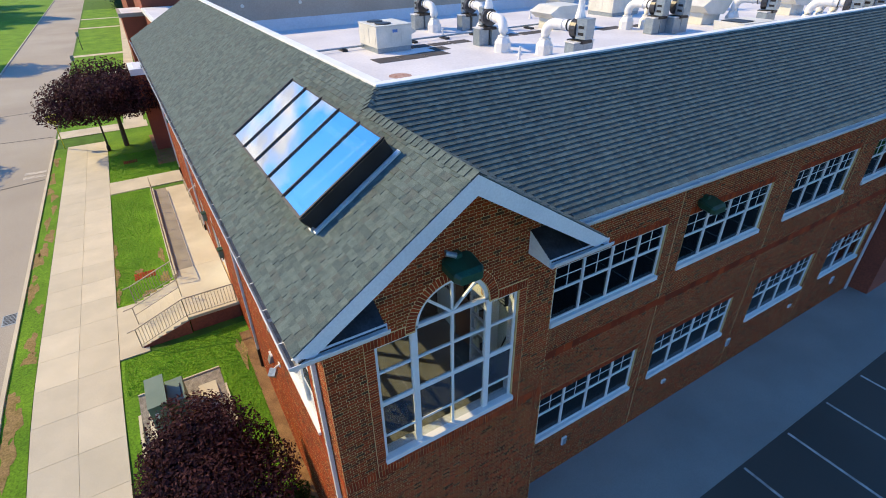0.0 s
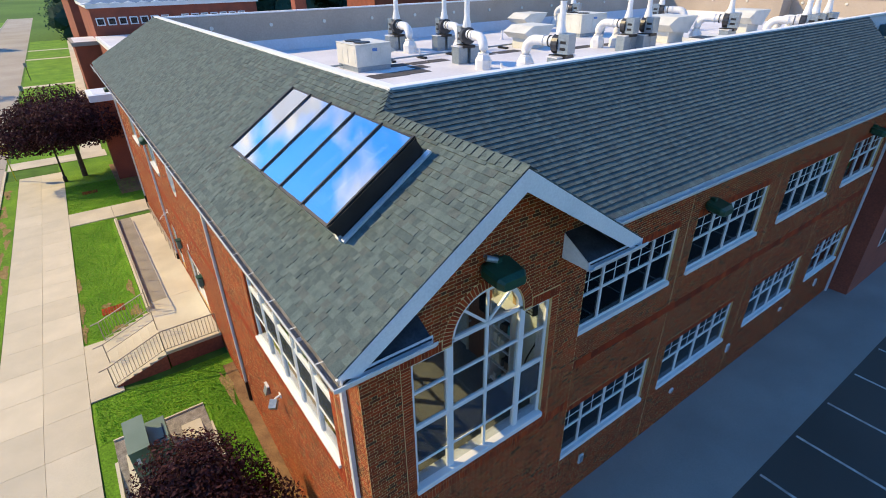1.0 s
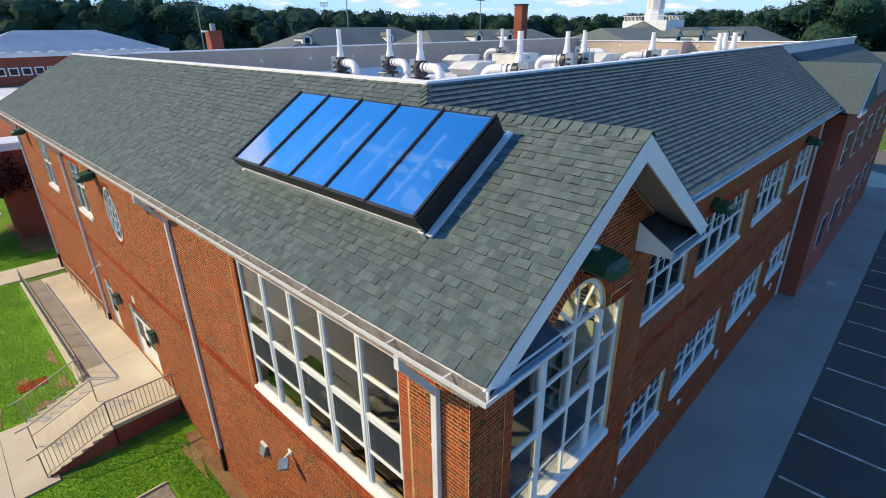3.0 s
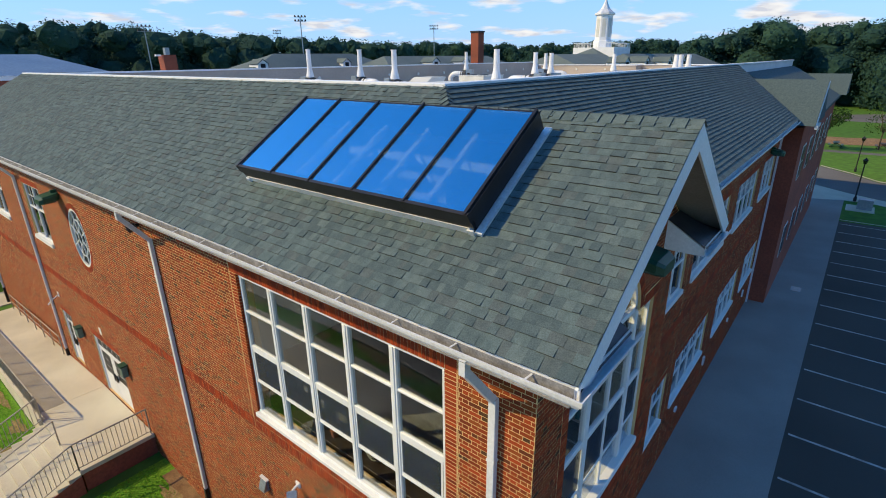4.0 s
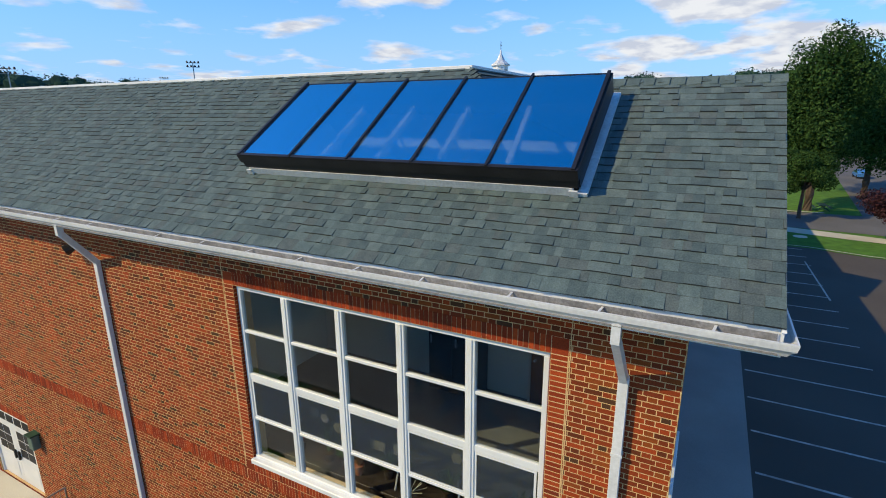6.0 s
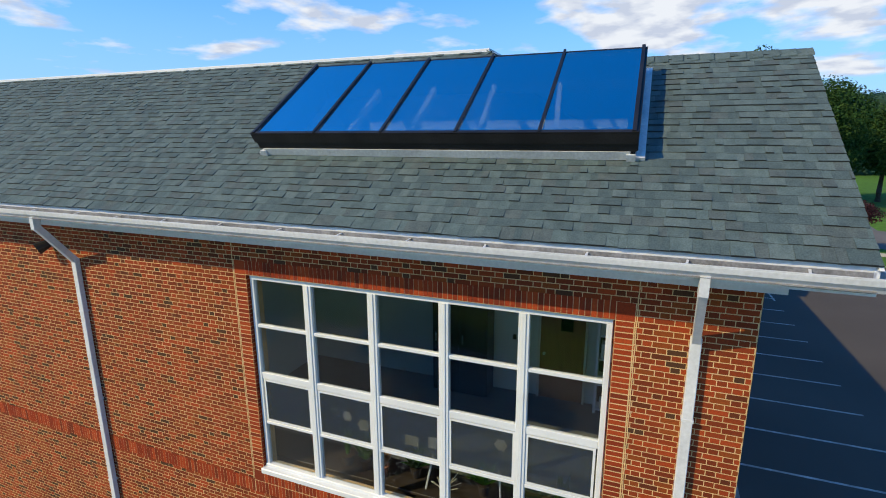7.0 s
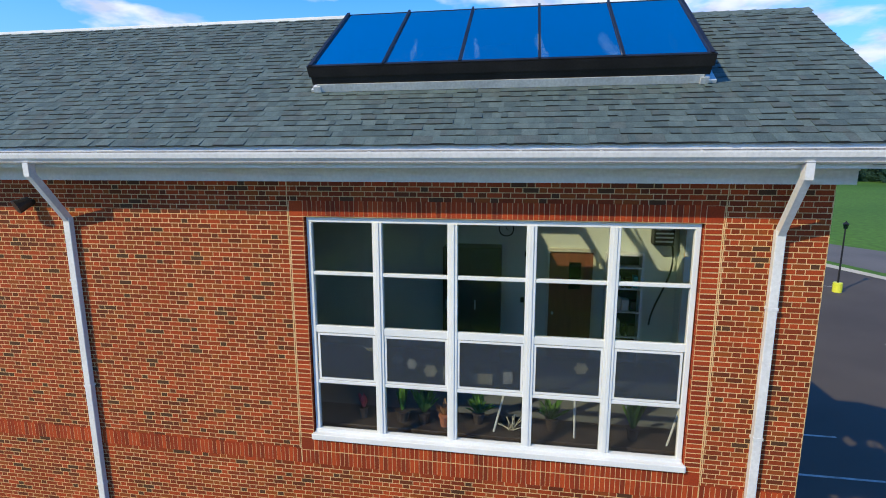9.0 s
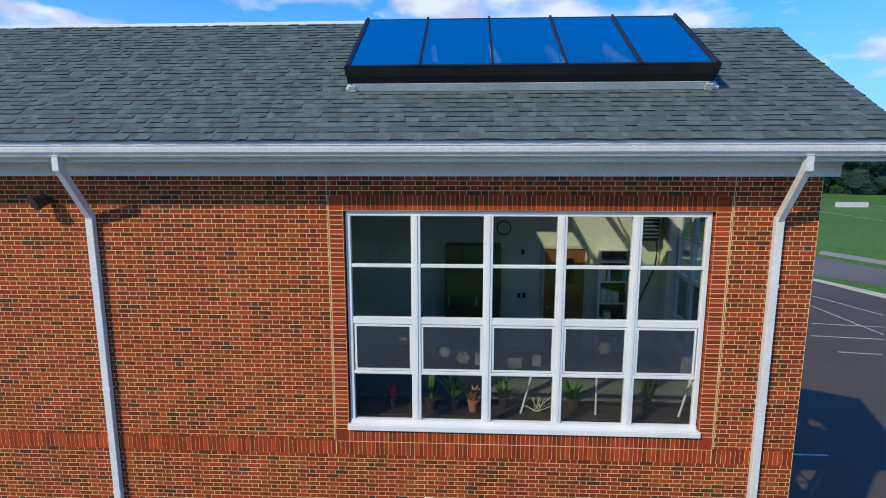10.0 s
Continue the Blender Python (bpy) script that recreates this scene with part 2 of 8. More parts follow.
m_asphalt = surface("asphalt", (0.058, 0.047, 0.037), (0.086, 0.071, 0.056), 0.9, big=0.15, fine=30, bump=0.5, bump_scale=70, fine_amount=0.3)
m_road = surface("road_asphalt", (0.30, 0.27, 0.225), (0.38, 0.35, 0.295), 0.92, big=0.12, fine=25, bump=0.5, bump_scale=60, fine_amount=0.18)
# darker copy of the street asphalt, with the drives' shade in the colour
m_drive = surface("shaded_drive_asphalt", (0.10, 0.095, 0.09), (0.15, 0.14, 0.13), 0.92, big=0.12, fine=25, bump=0.5, bump_scale=60, fine_amount=0.18)
# soffit board coloured dark to carry the shadow under the gable overhang
m_under = surface("shade_toned_overhang_board", (0.20, 0.185, 0.165), (0.29, 0.27, 0.24), 0.8, big=1.2, fine=25, bump=0.1, fine_amount=0.15)
m_line = surface("road_paint", (0.30, 0.27, 0.23), (0.62, 0.58, 0.52), 0.8, big=3, fine=30, fine_amount=0.3)
m_grass = surface("grass", (0.085, 0.205, 0.010), (0.165, 0.330, 0.018), 0.9, big=0.5, fine=14, bump=0.8, bump_scale=60, fine_amount=0.45, depth=0.03, spec=0.2)
m_field = surface("far_grass", (0.058, 0.130, 0.018), (0.100, 0.200, 0.028), 0.95, big=0.02, fine=1.2, bump=0.3, bump_scale=8, fine_amount=0.3, spec=0.15)
m_verge = surface("patchy_verge", (0.34, 0.235, 0.11), (0.22, 0.17, 0.06), 0.95, big=3.3, fine=16, bump=0.8, bump_scale=50, fine_amount=0.4, depth=0.03, spec=0.15)
m_blade = surface("grass_blade", (0.090, 0.270, 0.008), (0.180, 0.450, 0.020), 0.8, big=0.9, fine=12, bump=0, palette=[(0.4, (1, 1, 1)), (0.3, (0.7, 0.85, 0.6)), (0.3, (1.35, 1.15, 0.9))], pick="island", spec=0.2)
m_soil = surface("mulch_soil", (0.17, 0.090, 0.036), (0.30, 0.18, 0.075), 0.95, big=1.5, fine=25, bump=0.8, bump_scale=50, fine_amount=0.4, depth=0.02)
m_gravel = surface("gravel", (0.17, 0.15, 0.12), (0.34, 0.31, 0.26), 0.95, big=6, fine=45, bump=1.0, bump_scale=40, fine_amount=0.5, depth=0.02)
m_membrane = surface("white_roof_membrane", (0.56, 0.555, 0.59), (0.70, 0.69, 0.71), 0.7, big=0.35, fine=8, bump=0.12, bump_scale=6, fine_amount=0.08)
m_tan = surface("tan_block_wall", (0.36, 0.30, 0.24), (0.44, 0.37, 0.30), 0.9, big=0.3, fine=12, bump=0.2, fine_amount=0.1)
m_hvac = surface("hvac_paint", (0.56, 0.56, 0.50), (0.68, 0.67, 0.61), 0.5, big=1.2, fine=14, bump=0.08, fine_amount=0.07)
m_galv = surface("galvanised_steel", (0.25, 0.30, 0.335), (0.32, 0.37, 0.405), 0.42, metal=0.6, big=5, fine=22, bump=0.1)
m_pvc = surface("white_duct", (0.66, 0.66, 0.64), (0.80, 0.79, 0.77), 0.42, big=2.5, fine=25, bump=0.06, fine_amount=0.07)
m_black = surface("black_steel", (0.012, 0.012, 0.013), (0.022, 0.022, 0.024), 0.5, metal=0.3, bump=0.06)
m_rail = surface("grey_brown_rail", (0.28, 0.25, 0.20), (0.38, 0.34, 0.28), 0.5, metal=0.3, big=3, bump=0.06)
m_boxgreen = surface("green_cabinet_paint", (0.105, 0.165, 0.130), (0.135, 0.200, 0.160), 0.5, big=1.5, fine=20, bump=0.06, fine_amount=0.06)
m_bark = surface("bark", (0.050, 0.035, 0.026), (0.100, 0.075, 0.055), 0.95, big=6, fine=40, bump=0.8, bump_scale=30, depth=0.01)
PLUM = [(0.3, (0.042, 0.017, 0.021)), (0.3, (0.064, 0.025, 0.030)), (0.22, (0.026, 0.015, 0.019)), (0.18, (0.100, 0.046, 0.050))]
LEAF = [(0.3, (0.032, 0.072, 0.018)), (0.3, (0.050, 0.100, 0.024)), (0.2, (0.020, 0.048, 0.014)), (0.2, (0.070, 0.125, 0.030))]
# WOOD is lighter and bluer than LEAF: distance haze mixed into the leaf colour
WOOD = [(0.35, (0.033, 0.074, 0.056)), (0.3, (0.039, 0.084, 0.060)), (0.25, (0.028, 0.064, 0.052)), (0.1, (0.048, 0.092, 0.060))]


def leafy(name, palette):
    m = surface(name, (0.85, 0.85, 0.85), (1.2, 1.2, 1.15), 0.8, big=0.6, fine=6, bump=0, palette=palette, pick="island", spec=0.08, fine_amount=0.2)
    n, k = m.node_tree.nodes, m.node_tree.links
    p = n["Principled BSDF"]
    tl = n.new("ShaderNodeBsdfTranslucent")
    mx = n.new("ShaderNodeMixShader")
    mx.inputs[0].default_value = 0.25
    src = p.inputs["Base Color"].links[0].from_socket
    k.new(src, tl.inputs["Color"])
    k.new(p.outputs[0], mx.inputs[1])
    k.new(tl.outputs[0], mx.inputs[2])
    k.new(mx.outputs[0], n["Material Output"].inputs["Surface"])
    return m


m_house = leafy("house_plant_leaves", [(0.4, (0.10, 0.22, 0.03)), (0.3, (0.16, 0.30, 0.05)), (0.3, (0.07, 0.15, 0.03))])
m_plum = leafy("plum_leaves", PLUM)
m_leaf = leafy("green_leaves", LEAF)
m_woods = leafy("hazed_woodland_leaves", WOOD)
m_roomwall = surface("room_wall_paint", (0.60, 0.64, 0.53), (0.68, 0.72, 0.60), 0.8, big=0.8, fine=20, fine_amount=0.05, bump=0.05)
m_roomfloor = surface("room_floor", (0.12, 0.125, 0.12), (0.18, 0.185, 0.175), 0.5, big=2, fine=20)
m_dark = surface("unlit_room_tone", (0.05, 0.055, 0.06), (0.08, 0.085, 0.09), 0.8, bump=0.05)
m_wood = surface("varnished_wood", (0.22, 0.105, 0.030), (0.36, 0.19, 0.060), 0.45, big=3, fine=30, stretch=(6, 6, 0.7), bump=0.1)
m_doorwood = surface("brown_door", (0.16, 0.060, 0.022), (0.26, 0.10, 0.036), 0.4, big=3, fine=30, stretch=(6, 6, 0.7), bump=0.08)
m_darkwood = surface("dark_furniture", (0.030, 0.022, 0.017), (0.055, 0.042, 0.032), 0.5, big=4, fine=25, bump=0.08)
m_yellow = surface("hazard_yellow", (0.55, 0.60, 0.02), (0.70, 0.72, 0.04), 0.5, bump=0.05)
m_paper = surface("paper", (0.55, 0.52, 0.38), (0.70, 0.66, 0.50), 0.8, bump=0.03)
m_teal = surface("teal_paint", (0.05, 0.35, 0.42), (0.07, 0.42, 0.50), 0.5, bump=0.05)
m_slate = surface("far_slate_roof", (0.090, 0.120, 0.118), (0.135, 0.165, 0.155), 0.9, big=0.2, fine=5, fine_amount=0.15, bump=0.2, bump_scale=5)
m_bluemetal = surface("blue_grey_metal_roof", (0.16, 0.21, 0.27), (0.22, 0.27, 0.33), 0.45, metal=0.3, big=0.3, fine=4, bump=0.1)
m_plainbrick = surface("far_brick", (0.20, 0.055, 0.032), (0.30, 0.080, 0.042), 0.9, big=0.6, fine=12, fine_amount=0.25, bump=0.3, bump_scale=14, depth=0.02)
m_chrome = surface("brushed_steel", (0.45, 0.45, 0.46), (0.6, 0.6, 0.6), 0.3, metal=0.9, bump=0.03)
m_terracotta = surface("terracotta", (0.30, 0.11, 0.05), (0.40, 0.16, 0.08), 0.8)
m_blue = surface("blue_paint", (0.05, 0.16, 0.42), (0.07, 0.20, 0.50), 0.3, bump=0.03)
m_redcloth = surface("red_cloth", (0.40, 0.03, 0.05), (0.55, 0.05, 0.07), 0.8)
m_mat = surface("dark_walkway_pad", (0.045, 0.042, 0.045), (0.075, 0.07, 0.07), 0.9, big=2, fine=30)
m_rust = surface("rust_stain", (0.28, 0.13, 0.09), (0.45, 0.33, 0.28), 0.9, big=6, fine=30)

# ---- building helpers ----


def thing(name, at=(0, 0, 0), label="", category="", group="", kind=""):
    ob = new(name)
    ob.empty_display_size = 0.2
    ob.location = at
    return tagged(ob, label, category, group, kind)


def mesh_of(bm, name):
    me = bpy.data.meshes.new(name)
    bm.normal_update()
    bm.to_mesh(me)
    bm.free()
    return me


def hang(ob, parent):
    ob.parent = parent
    base = parent.location if parent.parent is None else Vector((0, 0, 0))
    ob.matrix_parent_inverse = Matrix.Translation(-base)
    return ob


def part(name, bm, material, parent, label="", kind="", smooth=False):
    """One mesh object under a thing or a part, from a bmesh in world coordinates."""
    me = bm if isinstance(bm, bpy.types.Mesh) else mesh_of(bm, name)
    if not me.materials:
        me.materials.append(material)
    if smooth:
        me.polygons.foreach_set("use_smooth", [True] * len(me.polygons))
    ob = new(name, me)
    hang(ob, parent)
    return tagged(ob, label, kind=kind)


def solid(name, bm, material, label="", category="", group="", kind="", smooth=False):
    """One top-level mesh."""
    me = bm if isinstance(bm, bpy.types.Mesh) else mesh_of(bm, name)
    if not me.materials:
        me.materials.append(material)
    if smooth:
        me.polygons.foreach_set("use_smooth", [True] * len(me.polygons))
    return tagged(new(name, me), label, category, group, kind)


def B():
    return bmesh.new()


def box(bm, x0, x1, y0, y1, z0, z1, bevel=0.0):
    v = [bm.verts.new(p) for p in ((x0, y0, z0), (x1, y0, z0), (x1, y1, z0), (x0, y1, z0), (x0, y0, z1), (x1, y0, z1), (x1, y1, z1), (x0, y1, z1))]
    f = [bm.faces.new([v[i] for i in q]) for q in ((0, 3, 2, 1), (4, 5, 6, 7), (0, 1, 5, 4), (1, 2, 6, 5), (2, 3, 7, 6), (3, 0, 4, 7))]
    if bevel:
        edges = list({e for q in f for e in q.edges})
        bmesh.ops.bevel(bm, geom=edges, offset=bevel, segments=1, affect="EDGES", profile=0.5)
    return bm


def prism(bm, pts, off):
    """A polygon (list of points) swept by off."""
    off = Vector(off)
    a = [bm.verts.new(p) for p in pts]
    b = [bm.verts.new(Vector(p) + off) for p in pts]
    n = len(pts)
    bm.faces.new(a[::-1])
    bm.faces.new(b)
    for i in range(n):
        j = (i + 1) % n
        bm.faces.new((a[i], a[j], b[j], b[i]))
    bmesh.ops.recalc_face_normals(bm, faces=bm.faces[-(n + 2):] if len(bm.faces) <= n + 2 else bm.faces)
    return bm


def tube(bm, pts, r, seg=8, caps=True, r1=None):
    """A round tube along points; r may taper to r1."""
    pts = [Vector(p) for p in pts]
    rings = []
    for i, p in enumerate(pts):
        d = (pts[min(i + 1, len(pts) - 1)] - pts[max(i - 1, 0)]).normalized()
        a = d.cross(Vector((0, 0, 1)))
        if a.length < 1e-3:
            a = d.cross(Vector((1, 0, 0)))
        a.normalize()
        b = d.cross(a)
        rad = r if r1 is None else r + (r1 - r) * i / (len(pts) - 1)
        rings.append([bm.verts.new(p + rad * (math.cos(t) * a + math.sin(t) * b)) for t in [2 * math.pi * q / seg for q in range(seg)]])
    for r0, rr in zip(rings, rings[1:]):
        for q in range(seg):
            s = (q + 1) % seg
            bm.faces.new((r0[q], r0[s], rr[s], rr[q]))
    if caps:
        bm.faces.new(rings[0][::-1])
        bm.faces.new(rings[-1])
    return bm


def bar(bm, p0, p1, w, h, up=(0, 0, 1)):
    """A rectangular bar from p0 to p1, w wide and h deep along up."""
    p0, p1 = Vector(p0), Vector(p1)
    d = (p1 - p0).normalized()
    s = d.cross(Vector(up))
    if s.length < 1e-3:
        s = d.cross(Vector((1, 0, 0)))
    s.normalize()
    u = s.cross(d)
    c = [(-w / 2, -h / 2), (w / 2, -h / 2), (w / 2, h / 2), (-w / 2, h / 2)]
    a = [bm.verts.new(p0 + s * i + u * j) for i, j in c]
    b = [bm.verts.new(p1 + s * i + u * j) for i, j in c]
    bm.faces.new(a[::-1])
    bm.faces.new(b)
    for i in range(4):
        j = (i + 1) % 4
        bm.faces.new((a[i], a[j], b[j], b[i]))
    return bm


def lathe(bm, rings, at, seg=16):
    """Rings of (radius, z) turned round a vertical axis at at."""
    at = Vector(at)
    made = [[bm.verts.new(at + Vector((r * math.cos(2 * math.pi * q / seg), r * math.sin(2 * math.pi * q / seg), z))) for q in range(seg)] for r, z in rings]
    for a, b in zip(made, made[1:]):
        for q in range(seg):
            s = (q + 1) % seg
            bm.faces.new((a[q], a[s], b[s], b[q]))
    bm.faces.new(made[0][::-1])
    bm.faces.new(made[-1])
    return bm


FACES = np.array([(0, 1, 2, 3), (0, 4, 5, 1), (1, 5, 6, 2), (2, 6, 7, 3), (3, 7, 4, 0)])


def slabs_mesh(name, corners, depth_vec, back=None):
    """Many small blocks in one mesh: corners is (n, 4, 3), the outer faces; each goes back by depth_vec (or by back, (n, 4, 3))."""
    c = np.asarray(corners, float)
    b = c + np.asarray(depth_vec, float) if back is None else np.asarray(back, float)
    n = len(c)
    verts = np.concatenate([c, b], axis=1).reshape(-1, 3)
    faces = (FACES[None] + (8 * np.arange(n))[:, None, None]).reshape(-1, 4)
    me = bpy.data.meshes.new(name)
    me.vertices.add(len(verts))
    me.vertices.foreach_set("co", verts.ravel())
    me.loops.add(faces.size)
    me.loops.foreach_set("vertex_index", faces.ravel().astype(np.int32))
    me.polygons.add(len(faces))
    me.polygons.foreach_set("loop_start", np.arange(0, faces.size, 4, dtype=np.int32))
    me.update(calc_edges=True)
    me.validate()
    me.polygons.foreach_set("use_smooth", [False] * len(me.polygons))
    return me


def quads_mesh(name, corners):
    c = np.asarray(corners, float)
    n = len(c)
    me = bpy.data.meshes.new(name)
    me.vertices.add(4 * n)
    me.vertices.foreach_set("co", c.reshape(-1))
    me.loops.add(4 * n)
    me.loops.foreach_set("vertex_index", np.arange(4 * n, dtype=np.int32))
    me.polygons.add(n)
    me.polygons.foreach_set("loop_start", np.arange(0, 4 * n, 4, dtype=np.int32))
    me.update(calc_edges=True)
    me.polygons.foreach_set("use_smooth", [False] * len(me.polygons))
    return me

# ---- dimensions of the near building ----
GY = 0.29            # gable wall plane
CYW = 1.10           # south wing wall plane
LOW = -0.88          # level of the car park
EAVE_Z, SLOPE = 9.30, 0.6635
EAVE_X, RIDGE_X, RIDGE_Z = -0.52, 2.63, 11.39
TOP_X, TOP_Z = 3.10, 11.70
C_EAVE_Y, C_TOP_Y = 0.49, 4.107
RAKE_Y = -0.40
FAR_EAVE_Y, FAR_TOP_Y = 33.0, 30.6
C_END_X = 25.3
NRM = math.hypot(1, SLOPE)
COURSE, JOINT = 0.0677, 0.010


def ground_z(x, y):
    t = min(max((y - 3.0) / 11.0, 0), 1)
    return LOW + (0.0 - LOW) * t * t * (3 - 2 * t)


def wall_a(u, z, d):
    return (-d, u, z)


def wall_b(u, z, d):
    return (u, GY - d, z)


def wall_c(u, z, d):
    return (u, CYW - d, z)


def wall_body(P, cuts, low, high, holes, thick=0.32):
    """A wall between the u cuts, from low to high(u), with through holes (u0, u1, z0(u), z1(u)); built of upright strips."""
    bm = B()
    us = sorted({round(c, 4) for c in cuts} | {round(h[q], 4) for h in holes for q in (0, 1)})
    for a, b in zip(us, us[1:]):
        if b - a < 1e-3:
            continue
        mid = (a + b) / 2
        spans, cur_a, cur_b = [], low, low
        inside = sorted([h for h in holes if h[0] - 1e-4 < mid < h[1] + 1e-4], key=lambda h: h[2](mid))
        for h in inside:
            spans.append((cur_a, cur_b, h[2](a), h[2](b)))
            cur_a, cur_b = h[3](a), h[3](b)
        spans.append((cur_a, cur_b, high(a), high(b)))
        for za, zb, zc, zd in spans:
            if zc - za < 1e-3 and zd - zb < 1e-3:
                continue
            f = [bm.verts.new(P(u, z, d)) for d in (0, -thick) for u, z in ((a, za), (b, zb), (b, zd), (a, zc))]
            for q in ((0, 1, 2, 3), (7, 6, 5, 4), (0, 4, 5, 1), (1, 5, 6, 2), (2, 6, 7, 3), (3, 7, 4, 0)):
                bm.faces.new([f[i] for i in q])
    return bm


def wbox(bm, P, u0, u1, z0, z1, d0, d1, bevel=0.0):
    """A box on a wall: u and z along it, d outwards."""
    a, b = Vector(P(u0, z0, d0)), Vector(P(u1, z1, d1))
    lo = [min(p, q) for p, q in zip(a, b)]
    hi = [max(p, q) for p, q in zip(a, b)]
    return box(bm, lo[0], hi[0], lo[1], hi[1], lo[2], hi[2], bevel)


def flat(v):
    return lambda u: v


def lay_bricks(u0, u1, z0, z1, keep, left=None, right=None, joint=JOINT):
    """Flemish bond: (u0, u1, z0, z1) of every brick, cut at the ends and where keep(u, z) is false at its middle. keep gets spans."""
    out = []
    rows = int((z1 - z0) / COURSE)
    for r in range(rows):
        za = z0 + r * COURSE
        zb = za + COURSE - joint
        lo = left(za) if left else u0
        hi = right(za) if right else u1
        spans = [(lo, hi)]
        for a, b in keep((za + zb) / 2):
            spans = [s for p, q in spans for s in ((p, min(q, a)), (max(p, b), q)) if s[1] - s[0] > 0.015]
        k0 = math.floor((lo - 0.6) / 0.305)
        for k in range(k0, int(hi / 0.305) + 2):
            base = k * 0.305 + (0.1525 if r % 2 else 0.0)
            for a, b in ((base, base + 0.203 - joint), (base + 0.2025, base + 0.3055 - joint)):
                for p, q in spans:
                    x, y = max(a, p + 0.004), min(b, q - 0.004)
                    if y - x > 0.012:
                        out.append((x, y, za, zb))
    return out


def bricks_mesh(name, P, rows, proud=0.0022, uneven=0.0012):
    r = np.array(rows)
    rng = np.random.default_rng(7)
    d = proud + rng.uniform(-uneven, uneven, len(r))
    quad = np.empty((len(r), 4, 3))
    back = np.empty((len(r), 4, 3))
    for i, (a, b, c, e) in enumerate(rows):
        for j, (u, z) in enumerate(((a, c), (b, c), (b, e), (a, e))):
            quad[i, j] = P(u, z, d[i])
            back[i, j] = P(u, z, -0.004)
    return slabs_mesh(name, quad, None, back)


def soldiers(u0, u1, z0, z1, pitch=0.0665, joint=0.008):
    n = max(1, round((u1 - u0) / pitch))
    w = (u1 - u0) / n
    return [(u0 + i * w + joint / 2, u0 + (i + 1) * w - joint / 2, z0 + joint / 2, z1 - joint / 2) for i in range(n)]


def stack(u0, u1, z0, z1):
    n = max(1, round((z1 - z0) / COURSE))
    h = (z1 - z0) / n
    return [(u0 + 0.006, u1 - 0.006, z0 + i * h + 0.007, z0 + (i + 1) * h - 0.007) for i in range(n)]


# openings: west wall in y, gable and south wing in x
BIG = (1.66, 6.83, 5.03, 8.33)
WEST_WIN = [BIG, (19.45, 21.45, 6.12, 8.12), (25.0, 27.0, 6.12, 8.12)]
DOORS = [(15.40, 17.80, 0.80, 3.12), (20.10, 21.20, 0.80, 3.05)]
OVAL = (16.20, 7.05, 0.72, 0.95)
BELT = (4.61, 4.85)
ARCH_X, ARCH_Z, ARCH_A, ARCH_B = 2.63, 8.22, 0.85, 0.83
GWIN = (0.94, 4.23, 4.99, 8.18)
SOUTH_WIN = [(6.05, 10.12, 5.88, 7.60), (11.03, 15.25, 5.88, 7.60), (16.72, 20.85, 5.88, 7.60), (22.3, 25.7, 5.88, 7.60),
             (6.05, 10.12, 1.31, 3.04), (11.03, 15.25, 1.31, 3.04), (16.76, 20.87, 1.31, 3.04), (22.3, 25.7, 1.31, 3.04)]
BRICK_TOP = 8.81


def oval_half(u):
    t = (u - OVAL[0]) / OVAL[2]
    return OVAL[3] * math.sqrt(max(0.0, 1 - t * t))


def arch_top(u):
    t = (u - ARCH_X) / ARCH_A
    return ARCH_Z + ARCH_B * math.sqrt(max(0.0, 1 - t * t))


def gable_top(u):
    return RIDGE_Z - 0.24 - SLOPE * abs(u - RIDGE_X)


oval_cuts = [OVAL[0] + OVAL[2] * math.cos(math.pi * q / 16) for q in range(17)]
arch_cuts = [ARCH_X + ARCH_A * math.cos(math.pi * q / 20) for q in range(21)]

# west wall
west_holes = [(a, b, flat(c), flat(e)) for a, b, c, e in WEST_WIN + DOORS]
west_holes += [(min(p, q), max(p, q), (lambda u: OVAL[1] - oval_half(u)), (lambda u: OVAL[1] + oval_half(u))) for p, q in zip(oval_cuts, oval_cuts[1:])]
wall_west = solid("wall_west", wall_body(wall_a, [GY, FAR_EAVE_Y - 0.5], -1.6, flat(9.02), west_holes), m_mortar,
                  "sunlit red brick wall with pale mortar joints and a red belt course", "brick wall", kind="structure")
gable_holes = [(GWIN[0], ARCH_X - ARCH_A, flat(GWIN[2]), flat(GWIN[3])), (ARCH_X + ARCH_A, GWIN[1], flat(GWIN[2]), flat(GWIN[3]))]
gable_holes += [(min(p, q), max(p, q), flat(GWIN[2]), arch_top) for p, q in zip(arch_cuts, arch_cuts[1:])]
wall_gable = solid("wall_gable", wall_body(wall_b, [0.325, RIDGE_X, 5.2], -1.6, gable_top, gable_holes), m_mortar,
                   "shaded red brick gable wall with an arched window opening", "brick wall", kind="structure")
south_holes = [(a, b, flat(c), flat(e)) for a, b, c, e in SOUTH_WIN]
wall_south = solid("wall_south", wall_body(wall_c, [5.2, 26.6], -1.6, flat(9.02), south_holes), m_mortar,
                   "long shaded red brick wall with two rows of windows", "brick wall", kind="structure")
bm = B()
box(bm, 4.88, 5.2, GY + 0.32, CYW - 0.0, -1.6, 9.0)
solid("wall_return", bm, m_plainbrick, "short brick return beside the gable", "brick wall", kind="structure")


def cuts_of(rects, extra=lambda z: []):
    return lambda z: [(a, b) for a, b, c, e in rects if c < z < e] + extra(z)


def lintel_zone(w, up=0.22, side=0.205, down=0.20):
    return (w[0] - side, w[1] + side, w[2] - down, w[3] + up)


